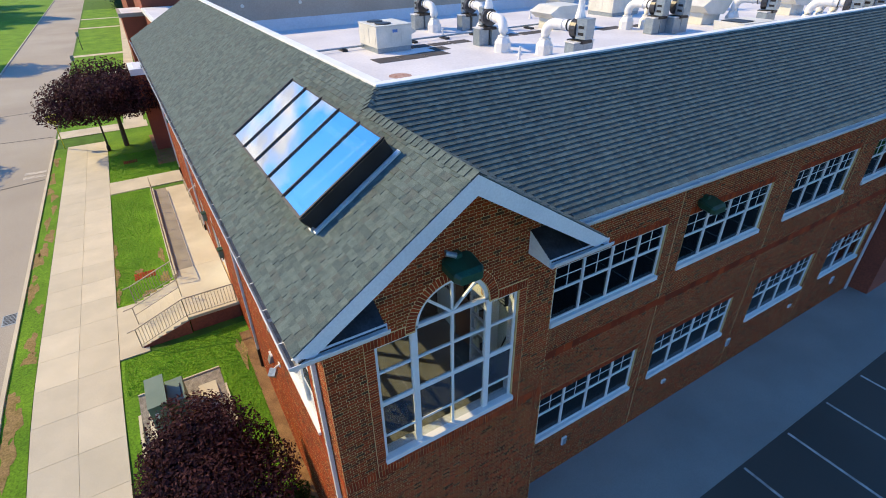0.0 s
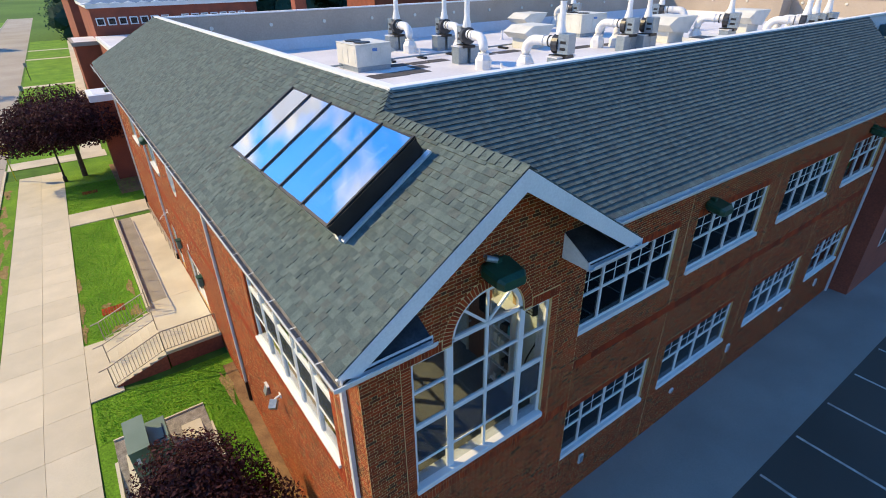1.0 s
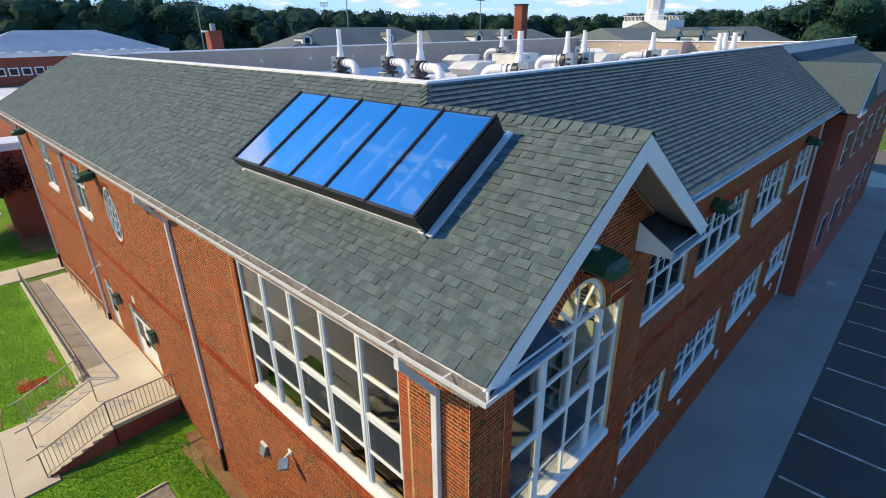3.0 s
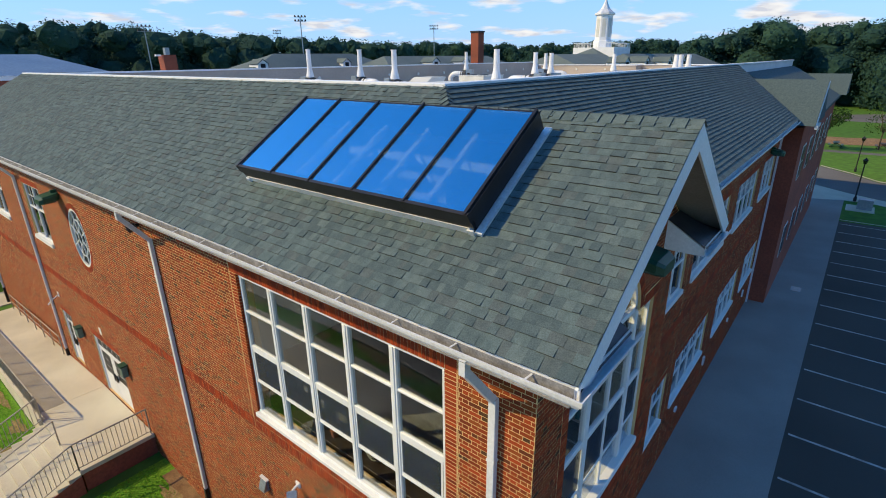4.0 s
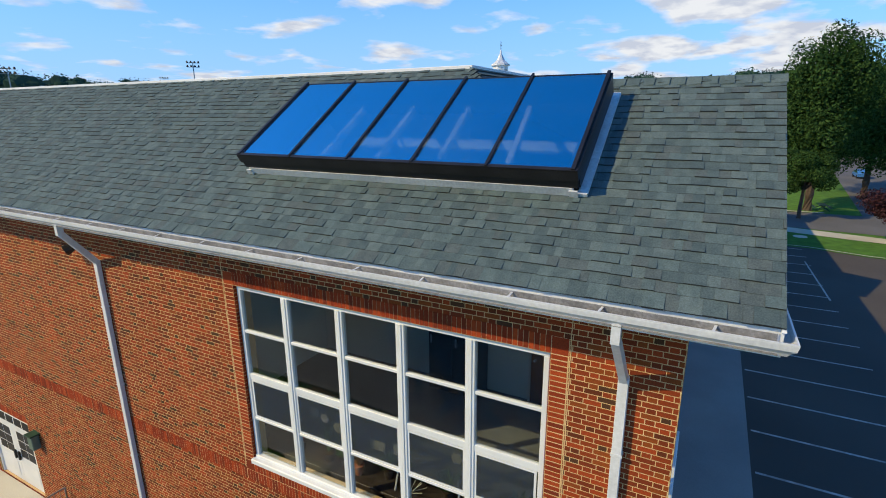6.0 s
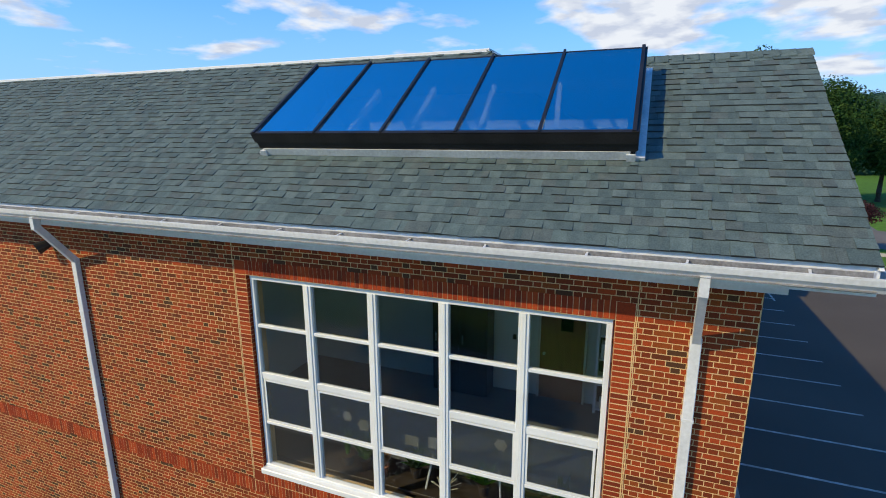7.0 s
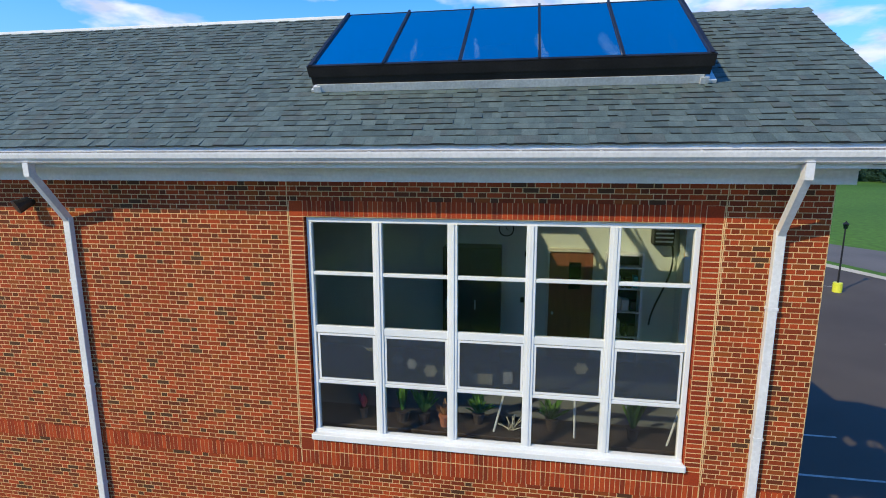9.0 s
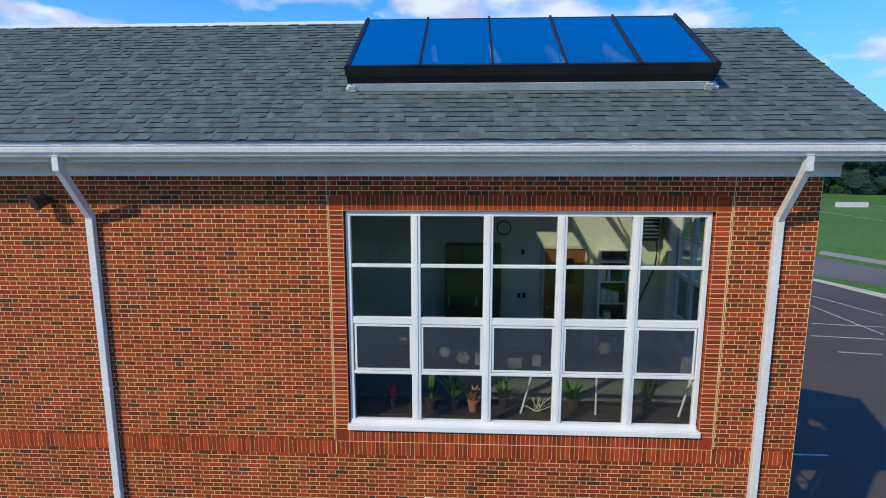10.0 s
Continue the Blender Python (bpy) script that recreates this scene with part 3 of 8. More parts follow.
# brick faces of the west wall
zone_a = [lintel_zone(BIG), (0, 40, *BELT)] + [(w[0] - 0.01, w[1] + 0.01, w[2] - 0.2, w[3] + 0.22) for w in WEST_WIN[1:]] + [(w[0] - 0.01, w[1] + 0.01, w[2], w[3] + 0.22) for w in DOORS]


def oval_cut(z):
    t = (z - OVAL[1]) / (OVAL[3] + 0.2)
    if abs(t) >= 1:
        return []
    h = (OVAL[2] + 0.2) * math.sqrt(1 - t * t)
    return [(OVAL[0] - h, OVAL[0] + h)]


rows_a = lay_bricks(GY + 0.002, FAR_EAVE_Y - 0.52, -1.2, BRICK_TOP + 0.02, cuts_of(zone_a, oval_cut))
near = [r for r in rows_a if 0.27 < r[0] and r[1] < 1.46 and 6.05 < r[2] < 8.75 and (abs(r[1] - r[0] - 0.193) < 1e-3 or abs(r[1] - r[0] - 0.093) < 1.6e-3)][:300]
near_set = set(near)
part("brickwork", bricks_mesh("brickwork", wall_a, [r for r in rows_a if r not in near_set], 0.001, 0.0005), m_brick, wall_west, kind="stuff")
lintel_a = soldiers(BIG[0], BIG[1], BIG[3] + 0.005, BIG[3] + 0.225)
red_a = soldiers(BIG[0], BIG[1], BIG[2] - 0.2, BIG[2] - 0.005)
red_a += stack(BIG[0] - 0.2, BIG[0], BIG[2], BIG[3]) + stack(BIG[1], BIG[1] + 0.2, BIG[2], BIG[3])
red_a += soldiers(GY + 0.01, BIG[0] - 0.21, *BELT) + soldiers(BIG[1] + 0.21, FAR_EAVE_Y - 0.6, *BELT) + soldiers(BIG[0] - 0.2, BIG[1] + 0.2, BELT[0], BIG[2] - 0.205)
for w in WEST_WIN[1:] + DOORS:
    red_a += soldiers(w[0] - 0.01, w[1] + 0.01, w[3] + 0.005, w[3] + 0.215)
for w in WEST_WIN[1:]:
    red_a += soldiers(w[0] - 0.01, w[1] + 0.01, w[2] - 0.2, w[2] - 0.005)
red_a += [(BIG[0] - 0.2, BIG[0] - 0.005, BIG[3] + 0.005, BIG[3] + 0.215), (BIG[1] + 0.005, BIG[1] + 0.2, BIG[3] + 0.005, BIG[3] + 0.215),
          (BIG[0] - 0.2, BIG[0] - 0.005, BIG[2] - 0.2, BIG[2] - 0.005), (BIG[1] + 0.005, BIG[1] + 0.2, BIG[2] - 0.2, BIG[2] - 0.005)]
part("soldier_bricks", bricks_mesh("soldier_bricks", wall_a, red_a, 0.0025), m_red, wall_west, "deep red soldier and belt bricks", "stuff")
bm = B()
for k in range(49):
    z = BIG[2] + 0.003 + 0.0673 * k
    for u in (BIG[0] + 0.001, BIG[1] - 0.006):
        wbox(bm, wall_a, u, u + 0.005, z, z + 0.058, -0.14, 0.002)
part("reveal_bricks", bm, m_red, wall_west, "red brick ends in the window reveals", "stuff")
for u in (BIG[0] - 0.222, BIG[1] + 0.222):
    bm = B()
    for k in range(36):
        za = BELT[1] + (BRICK_TOP - BELT[1]) * k / 36
        zb = BELT[1] + (BRICK_TOP - BELT[1]) * (k + 1) / 36
        v = [bm.verts.new(wall_a(u + 0.004 * math.sin(1.9 * kk) + w, z, d)) for z, kk in ((za, k), (zb, k + 1)) for w, d in ((-0.007, -0.004), (-0.005, 0.0055), (0.005, 0.0055), (0.007, -0.004))]
        for q in range(3):
            bm.faces.new((v[q], v[q + 1], v[q + 5], v[q + 4]))
    part("control_joint", bm, m_mortar, wall_west, "wavering pale sealant joint beside the window")


def ring_mesh(name, P, cx, cz, a, b, thick, t0, t1, n, proud=0.005):
    quads, back = [], []
    for i in range(n):
        p, q = t0 + (t1 - t0) * (i + 0.1) / n, t0 + (t1 - t0) * (i + 0.9) / n
        pts = [(cx + (a + r) * math.cos(t), cz + (b + r) * math.sin(t)) for t, r in ((p, 0.01), (p, thick), (q, thick), (q, 0.01))]
        quads.append([P(u, z, proud) for u, z in pts])
        back.append([P(u, z, -0.004) for u, z in pts])
    return slabs_mesh(name, quads, None, back)


part("oval_surround", ring_mesh("oval_surround", wall_a, OVAL[0], OVAL[1], OVAL[2], OVAL[3], 0.19, 0, 2 * math.pi, 72), m_red, wall_west, "ring of upright red bricks", "stuff")

# gable
GHALF = lambda z: (RIDGE_Z - 0.30 - z) / SLOPE


def arch_cut(z):
    if z < ARCH_Z:
        return []
    t = (z - ARCH_Z) / (ARCH_B + 0.21)
    if t >= 1:
        return []
    h = (ARCH_A + 0.21) * math.sqrt(1 - t * t)
    return [(ARCH_X - h, ARCH_X + h)]


zone_b = [(GWIN[0] - 0.205, GWIN[1] + 0.205, GWIN[2] - 0.2, GWIN[3] + 0.21), (0, 9, *BELT)]
rows_b = lay_bricks(0.0, 5.2, -1.2, 11.0, cuts_of(zone_b, arch_cut),
                    left=lambda z: max(0.0, RIDGE_X - GHALF(z)), right=lambda z: min(5.2, RIDGE_X + GHALF(z)), joint=0.009)
near_b = [r for r in rows_b if 0.05 < r[0] and r[1] < 4.9 and 7.2 < r[2] < 9.2 and (abs(r[1] - r[0] - 0.194) < 1e-3 or abs(r[1] - r[0] - 0.094) < 1e-3)][:300]
near_set = set(near_b)
part("brickwork", bricks_mesh("brickwork", wall_b, [r for r in rows_b if r not in near_set]), m_brick, wall_gable, kind="stuff")
red_b = soldiers(GWIN[0] - 0.2, ARCH_X - ARCH_A - 0.215, GWIN[3] + 0.005, GWIN[3] + 0.205) + soldiers(ARCH_X + ARCH_A + 0.215, GWIN[1] + 0.2, GWIN[3] + 0.005, GWIN[3] + 0.205)
red_b += soldiers(GWIN[0] - 0.2, GWIN[1] + 0.2, GWIN[2] - 0.2, GWIN[2] - 0.005) + stack(GWIN[0] - 0.2, GWIN[0], GWIN[2], GWIN[3]) + stack(GWIN[1], GWIN[1] + 0.2, GWIN[2], GWIN[3])
red_b += soldiers(GWIN[0] - 0.2, GWIN[1] + 0.2, BELT[0], GWIN[2] - 0.205) + soldiers(0.01, GWIN[0] - 0.21, *BELT) + soldiers(GWIN[1] + 0.21, 5.19, *BELT)
part("soldier_bricks", bricks_mesh("soldier_bricks", wall_b, red_b, 0.005), m_red, wall_gable, "deep red soldier and belt bricks", "stuff")
part("arch_bricks", ring_mesh("arch_bricks", wall_b, ARCH_X, ARCH_Z, ARCH_A, ARCH_B, 0.2, 0.0, math.pi, 40), m_red, wall_gable, "ring of arch bricks over the window", "stuff")

# south wing
zone_c = [(w[0] - 0.01, w[1] + 0.01, w[2] - 0.14, w[3] + 0.21) for w in SOUTH_WIN] + [(0, 40, *BELT)] + [(x, x + 0.02, -2, 9) for x in (10.55, 16.0, 21.1)]
rows_c = lay_bricks(5.21, 26.58, -1.0, BRICK_TOP + 0.02, cuts_of(zone_c), joint=0.009)
part("brickwork", bricks_mesh("brickwork", wall_c, rows_c), m_brick, wall_south, kind="stuff")
red_c = soldiers(5.22, 26.5, *BELT, 0.30)
for w in SOUTH_WIN:
    red_c += soldiers(w[0] - 0.01, w[1] + 0.01, w[3] + 0.005, w[3] + 0.205)
part("soldier_bricks", bricks_mesh("soldier_bricks", wall_c, red_c, 0.005), m_red, wall_south, "deep red soldier and belt bricks", "stuff")

# ---- roofs ----
S_A = Vector((1, 0, SLOPE)) / NRM
N_A = Vector((-SLOPE, 0, 1)) / NRM
S_C = Vector((0, 1, SLOPE)) / NRM
N_C = Vector((0, -SLOPE, 1)) / NRM
S_D = Vector((-1, 0, SLOPE)) / NRM
N_D = Vector((SLOPE, 0, 1)) / NRM
O_A, U_A = Vector((EAVE_X, 0, EAVE_Z)), Vector((0, 1, 0))
O_C, U_C = Vector((0, C_EAVE_Y, EAVE_Z)), Vector((1, 0, 0))
O_D, U_D = Vector((2 * RIDGE_X - EAVE_X, 0, EAVE_Z)), Vector((0, 1, 0))
SMAX_A = (TOP_X - EAVE_X) * NRM
SMAX_C = (C_TOP_Y - C_EAVE_Y) * NRM
SMAX_D = (RIDGE_X - EAVE_X) * NRM
VAL_Y = C_EAVE_Y + (RIDGE_Z - EAVE_Z) / SLOPE


def a_lo(s):
    x = EAVE_X + s / NRM
    return RAKE_Y if x <= RIDGE_X else VAL_Y + x - RIDGE_X


def a_hi(s):
    return FAR_EAVE_Y - (FAR_EAVE_Y - FAR_TOP_Y) * s / SMAX_A


def c_lo(s):
    y = C_EAVE_Y + s / NRM
    return RIDGE_X + abs(VAL_Y - y)


def c_hi(s):
    return C_END_X + s / NRM * 0.95


def d_lo(s):
    return RAKE_Y


def d_hi(s):
    x = 2 * RIDGE_X - EAVE_X - s / NRM
    return VAL_Y - (x - RIDGE_X)


SKY_U, SKY_S = (1.625, 6.79), ((0.635 - EAVE_X) * NRM, (2.225 - EAVE_X) * NRM)
EXPOSE = 0.136
WIDTHS = (0.08, 0.115, 0.15, 0.19)
LIFTS = (0.006, 0.012, 0.020)


def lay_shingles(lo, hi, smax, hole=None, seed=1, expose=EXPOSE, more=1.0):
    """(u0, u1, s0, s1, lift, whole) of every tab."""
    rng = random.Random(seed)
    out = []
    n = int(math.ceil(smax / expose))
    for r in range(n):
        s0 = r * expose - (0.055 if r == 0 else 0.0)
        s1 = min((r + 1) * expose + 0.012, smax + 0.01)
        mid = (s0 + min(s0 + expose, smax)) / 2
        a, b = lo(mid), hi(mid)
        u = a - rng.uniform(0, 0.3)
        while u < b:
            w = rng.choice(WIDTHS)
            p, q = max(u, a), min(u + w - 0.0012, b)
            lift = rng.choice(LIFTS) if more == 1.0 else 0.026 + rng.uniform(-0.002, 0.002)
            u += w
            spans = [(p, q)]
            if hole and hole[2] < mid < hole[3]:
                spans = [s for s in ((p, min(q, hole[0])), (max(p, hole[1]), q)) if s[1] - s[0] > 0.01]
            for x, y in spans:
                if y - x > 0.012:
                    out.append((x, y, s0 + rng.uniform(-0.004, 0.004), s1, lift, abs(y - x - w + 0.0012) < 1e-6))
    return out


def dark_butts(me, face):
    """The cut lower edge of every shingle shows its black core."""
    me.materials.append(face)
    me.materials.append(m_shingle_edge)
    idx = np.zeros(len(me.polygons), np.int32)
    idx[1::5] = 1
    me.polygons.foreach_set("material_index", idx)
    return me


def shingle_mesh(name, tabs, O, U, S, N):
    quad, back = [], []
    for a, b, s0, s1, lift, _ in tabs:
        e = [(a, s0, lift), (b, s0, lift), (b, s1, 0.002), (a, s1, 0.002)]
        quad.append([O + U * u + S * s + N * h for u, s, h in e])
        back.append([O + U * u + S * s - N * 0.004 for u, s, h in e])
    return dark_butts(slabs_mesh(name, quad, None, back), m_shingle)


def deck(bm, O, U, S, N, poly, thick=0.14):
    prism(bm, [O + U * u + S * s - N * 0.004 for u, s in poly], -N * thick)


hole_a = (SKY_U[0] + 0.1, SKY_U[1] - 0.1, SKY_S[0] + 0.1, SKY_S[1] - 0.1)
bm = B()
s_r = (RIDGE_X - EAVE_X) * NRM
deck(bm, O_A, U_A, S_A, N_A, [(RAKE_Y, 0), (hole_a[0], 0), (hole_a[0], s_r), (RAKE_Y, s_r)])
deck(bm, O_A, U_A, S_A, N_A, [(hole_a[0], 0), (hole_a[1], 0), (hole_a[1], hole_a[2]), (hole_a[0], hole_a[2])])
deck(bm, O_A, U_A, S_A, N_A, [(hole_a[0], hole_a[3]), (hole_a[1], hole_a[3]), (hole_a[1], s_r), (hole_a[0], s_r)])
deck(bm, O_A, U_A, S_A, N_A, [(hole_a[1], 0), (FAR_EAVE_Y, 0), (a_hi(s_r), s_r), (hole_a[1], s_r)])
deck(bm, O_A, U_A, S_A, N_A, [(VAL_Y, s_r), (a_hi(s_r), s_r), (FAR_TOP_Y, SMAX_A), (a_lo(SMAX_A), SMAX_A)])
roof_west = solid("roof_west", bm, m_deck, "grey-green asphalt shingle roof slope over the sunlit wall", "roof", kind="structure")
tabs_a = lay_shingles(a_lo, a_hi, SMAX_A, (SKY_U[0], SKY_U[1], SKY_S[0], SKY_S[1]), 3)
close_a = [t for t in tabs_a if t[5] and t[0] > -0.3 and t[1] < 3.2 and 0.05 < t[2] < 2.2][:300]
close_set = set(close_a)
part("shingles", shingle_mesh("shingles", [t for t in tabs_a if t not in close_set], O_A, U_A, S_A, N_A), m_shingle, roof_west, kind="stuff")
bm = B()
deck(bm, O_C, U_C, S_C, N_C, [(c_lo(0), 0), (C_END_X, 0), (c_hi(SMAX_C), SMAX_C), (c_lo(SMAX_C), SMAX_C), (RIDGE_X, (VAL_Y - C_EAVE_Y) * NRM)])
roof_south = solid("roof_south", bm, m_deck, "long shingle roof slope with dark course lines", "roof", kind="structure")
part("shingles", shingle_mesh("shingles", lay_shingles(c_lo, c_hi, SMAX_C, None, 5, more=1.8), O_C, U_C, S_C, N_C), m_shingle, roof_south, kind="stuff")
bm = B()
deck(bm, O_D, U_D, S_D, N_D, [(RAKE_Y, 0), (d_hi(0), 0), (VAL_Y, SMAX_D), (RAKE_Y, SMAX_D)])
roof_gable = solid("roof_gable", bm, m_deck, "short shingle slope on the far side of the gable", "roof", kind="structure")
part("shingles", shingle_mesh("shingles", lay_shingles(d_lo, d_hi, SMAX_D, None, 8), O_D, U_D, S_D, N_D), m_shingle, roof_gable, kind="stuff")


def cap_piece(bm, a, b, w, drop, lift):
    """A folded ridge shingle from a to b."""
    a, b = Vector(a), Vector(b)
    d = (b - a).normalized()
    s = d.cross(Vector((0, 0, 1))).normalized()
    up = Vector((0, 0, 1))
    rings = []
    for p, l in ((a, lift), (b, 0.006)):
        rings.append([bm.verts.new(p + up * l + s * k * w - up * abs(k) * drop + up * t) for t in (0, -0.014) for k in (-1, 0, 1)])
    r, q = rings
    for i, j in ((0, 1), (1, 2), (3, 4), (4, 5)):
        bm.faces.new((r[i], r[j], q[j], q[i]))
    for ring in (r, q):
        bm.faces.new((ring[0], ring[1], ring[4], ring[3])).material_index = 1
        bm.faces.new((ring[1], ring[2], ring[5], ring[4])).material_index = 1
    for i in (0, 2):
        bm.faces.new((r[i], q[i], q[i + 3], r[i + 3]))
    me = mesh_of(bm, "ridge_cap")
    me.materials.append(m_shingle_one)
    me.materials.append(m_shingle_edge)
    return me


ridge = thing("ridge_caps", (RIDGE_X, 0, RIDGE_Z), "row of folded ridge shingles along the gable ridge", "roof ridge", kind="structure")
n = 21
for i in range(n):
    ya, yb = RAKE_Y - 0.015 + (VAL_Y + 0.36) * i / n, RAKE_Y - 0.015 + (VAL_Y + 0.36) * (i + 1) / n + 0.02
    part("ridge_cap", cap_piece(B(), (RIDGE_X, ya, RIDGE_Z - 0.005), (RIDGE_X, yb, RIDGE_Z - 0.005), 0.155, 0.095, 0.030), m_shingle_one, ridge)
for i in range(5):
    p = Vector((RIDGE_X, VAL_Y, RIDGE_Z + 0.02)).lerp(Vector((TOP_X, C_TOP_Y, TOP_Z)), i / 5)
    q = Vector((RIDGE_X, VAL_Y, RIDGE_Z + 0.02)).lerp(Vector((TOP_X, C_TOP_Y, TOP_Z)), (i + 1.1) / 5)
    part("ridge_cap", cap_piece(B(), p, q, 0.16, 0.10, 0.030), m_shingle_one, ridge)

# flat roof behind the slopes
bm = B()
box(bm, TOP_X, 53.4, C_TOP_Y, 30.3, 9.05, 9.35)
solid("roof_flat", bm, m_membrane, "flat roof of white membrane with faint stains", "roof", kind="structure")
bm = B()
box(bm, TOP_X + 0.02, TOP_X + 0.16, C_TOP_Y + 0.16, 30.3, 9.35, TOP_Z - 0.05)
box(bm, TOP_X + 0.02, 53.4, C_TOP_Y + 0.02, C_TOP_Y + 0.16, 9.35, TOP_Z - 0.05)
solid("parapet_inner", bm, m_membrane, "white membrane upstand behind the slopes", "parapet", kind="structure")
bm = B()
box(bm, TOP_X - 0.05, TOP_X + 0.22, C_TOP_Y + 0.22, FAR_TOP_Y, TOP_Z - 0.05, TOP_Z + 0.03, 0.01)
box(bm, TOP_X - 0.05, 53.4, C_TOP_Y - 0.05, C_TOP_Y + 0.22, TOP_Z - 0.05, TOP_Z + 0.03, 0.01)
solid("parapet_coping", bm, m_white, "white metal coping along the roof edge", "coping", kind="structure")
bm = B()
box(bm, TOP_X + 0.24, 53.7, 30.3, 30.6, 9.0, 11.60)
box(bm, 51.6, 53.4, 17.6, 19.6, 9.35, 11.27)
box(bm, 53.4, 53.7, 4.5, 30.3, 9.0, 11.27)
wall_tan = solid("wall_tan", bm, m_tan, "tan rendered wall round the flat roof", "wall", kind="structure")
bm = B()
box(bm, TOP_X + 0.24, 53.8, 30.22, 30.68, 11.60, 11.68)
box(bm, 53.3, 53.8, 4.5, 30.22, 11.27, 11.35)
box(bm, 51.5, 53.3, 17.5, 19.7, 11.27, 11.35)
solid("wall_coping", bm, m_white, "white coping on the tan wall", "coping", kind="structure")
bm = B()
prism(bm, [(TOP_X + 0.2, 30.3, 10.0), (TOP_X + 0.2, 29.8, 9.35), (TOP_X + 0.2, 30.3, 9.35)], (50, 0, 0))
prism(bm, [(53.4, 4.4, 9.8), (53.0, 4.4, 9.35), (53.4, 4.4, 9.35)], (0, 25.4, 0))
solid("roof_cant", bm, m_membrane, "white membrane turned up against the tan wall", "flashing", kind="structure")
# pale round wall vents along the tan walls
for k in range(13):
    x = 6.0 + 3.7 * k
    bm = B()
    tube(bm, [(x, 30.3, 10.9), (x, 30.23, 10.9)], 0.11, 12)
    part("vent_cap", bm, m_hvac, wall_tan, "small pale round cap")
for k in range(6):
    y = 6.5 + 3.4 * k + (1.5 if k > 3 else 0)
    bm = B()
    tube(bm, [(53.4, y, 10.85), (53.33, y, 10.85)], 0.11, 12)
    part("vent_cap", bm, m_hvac, wall_tan, "small pale round cap")
# far hip of the west roof
bm = B()
prism(bm, [(EAVE_X, FAR_EAVE_Y, EAVE_Z), (TOP_X, FAR_TOP_Y, TOP_Z), (TOP_X + 3, FAR_TOP_Y, TOP_Z), (TOP_X + 3, FAR_EAVE_Y, EAVE_Z)], (0, 0, -0.12))
solid("roof_hip", bm, m_shingle, "far hip of the shingle roof", "roof", kind="structure")
bm = B()
box(bm, 0.33, 8.0, FAR_EAVE_Y - 0.82, FAR_EAVE_Y - 0.5, -1, 9.0)
solid("wall_north", bm, m_plainbrick, "red brick end wall", "brick wall", kind="structure")

# ---- eaves, gutters, rakes ----
GUT = [(0.0, 0.05), (0.0, -0.12), (0.075, -0.12), (0.095, -0.085), (0.13, -0.05), (0.14, 0.0), (0.14, 0.02), (0.125, 0.02), (0.125, 0.0), (0.115, -0.045),
       (0.085, -0.08), (0.068, -0.108), (0.008, -0.108), (0.008, 0.05)]


def gutter_sweep(bm, place, out, along):
    """The trough profile (out from the fascia, up) swept by along."""
    prism(bm, [Vector(place) + Vector(out) * a + Vector((0, 0, b)) for a, b in GUT], along)
    return bm


gutter = thing("rain_gutter", (EAVE_X, 16, 9.17), "long white aluminium eaves gutter with straps", "gutter")
bm = B()
rings = []
for x, y, ox, oy in ((EAVE_X - 0.004, FAR_EAVE_Y - 0.09, -1, 0), (EAVE_X - 0.004, RAKE_Y + 0.046, -1, -1), (0.96, RAKE_Y + 0.046, 0, -1)):
    rings.append([bm.verts.new((x + ox * a, y + oy * a, 9.17 + b)) for a, b in GUT])
for r, q in zip(rings, rings[1:]):
    for i in range(len(GUT)):
        bm.faces.new((r[i], r[(i + 1) % len(GUT)], q[(i + 1) % len(GUT)], q[i]))
bm.faces.new(rings[0])
bm.faces.new(rings[-1][::-1])
part("trough", bm, m_alu, gutter, "white trough mitred round the gable corner")
bm = B()
box(bm, EAVE_X - 0.125, EAVE_X - 0.014, RAKE_Y + 0.04, FAR_EAVE_Y - 0.1, 9.064, 9.07)
part("gutter_floor", bm, m_gutter_in, gutter, "stained gutter floor with debris, darkened for shade")
# added dark strip that stands for shade on the trough's back
bm = B()
box(bm, EAVE_X - 0.018, EAVE_X - 0.0125, RAKE_Y + 0.05, FAR_EAVE_Y - 0.1, 9.072, 9.21)
part("gutter_back", bm, m_gutter_in, gutter, "dark liner for the shade at the back of the gutter")
rng = random.Random(4)
for i in range(34):
    y = 0.15 + i * 0.93 + rng.uniform(-0.06, 0.06)
    bm = B()
    bar(bm, (EAVE_X - 0.13, y, 9.185), (EAVE_X, y + rng.uniform(-0.03, 0.03), 9.20), 0.022, 0.006)
    part("strap", bm, m_alu, gutter)
bm = B()
box(bm, EAVE_X, EAVE_X + 0.025, RAKE_Y, FAR_EAVE_Y, 9.0, 9.28)
solid("fascia_west", bm, m_trim, "white painted fascia board", "trim", kind="structure")
bm = B()
box(bm, EAVE_X + 0.025, 0.0, GY, FAR_EAVE_Y, 9.02, 9.04)
box(bm, EAVE_X + 0.025, 0.0, RAKE_Y + 0.05, GY, 9.02, 9.04)
solid("soffit_west", bm, m_soffit, "grey-white soffit board under the eaves", "soffit", kind="structure")
bm = B()
box(bm, -0.035, 0.0, 0.1, FAR_EAVE_Y, BRICK_TOP, 9.02)
box(bm, -0.06, -0.035, 0.1, FAR_EAVE_Y, 8.97, 9.02)
solid("frieze_west", bm, m_trim, "grey-white frieze board on the brick", "trim", kind="structure")

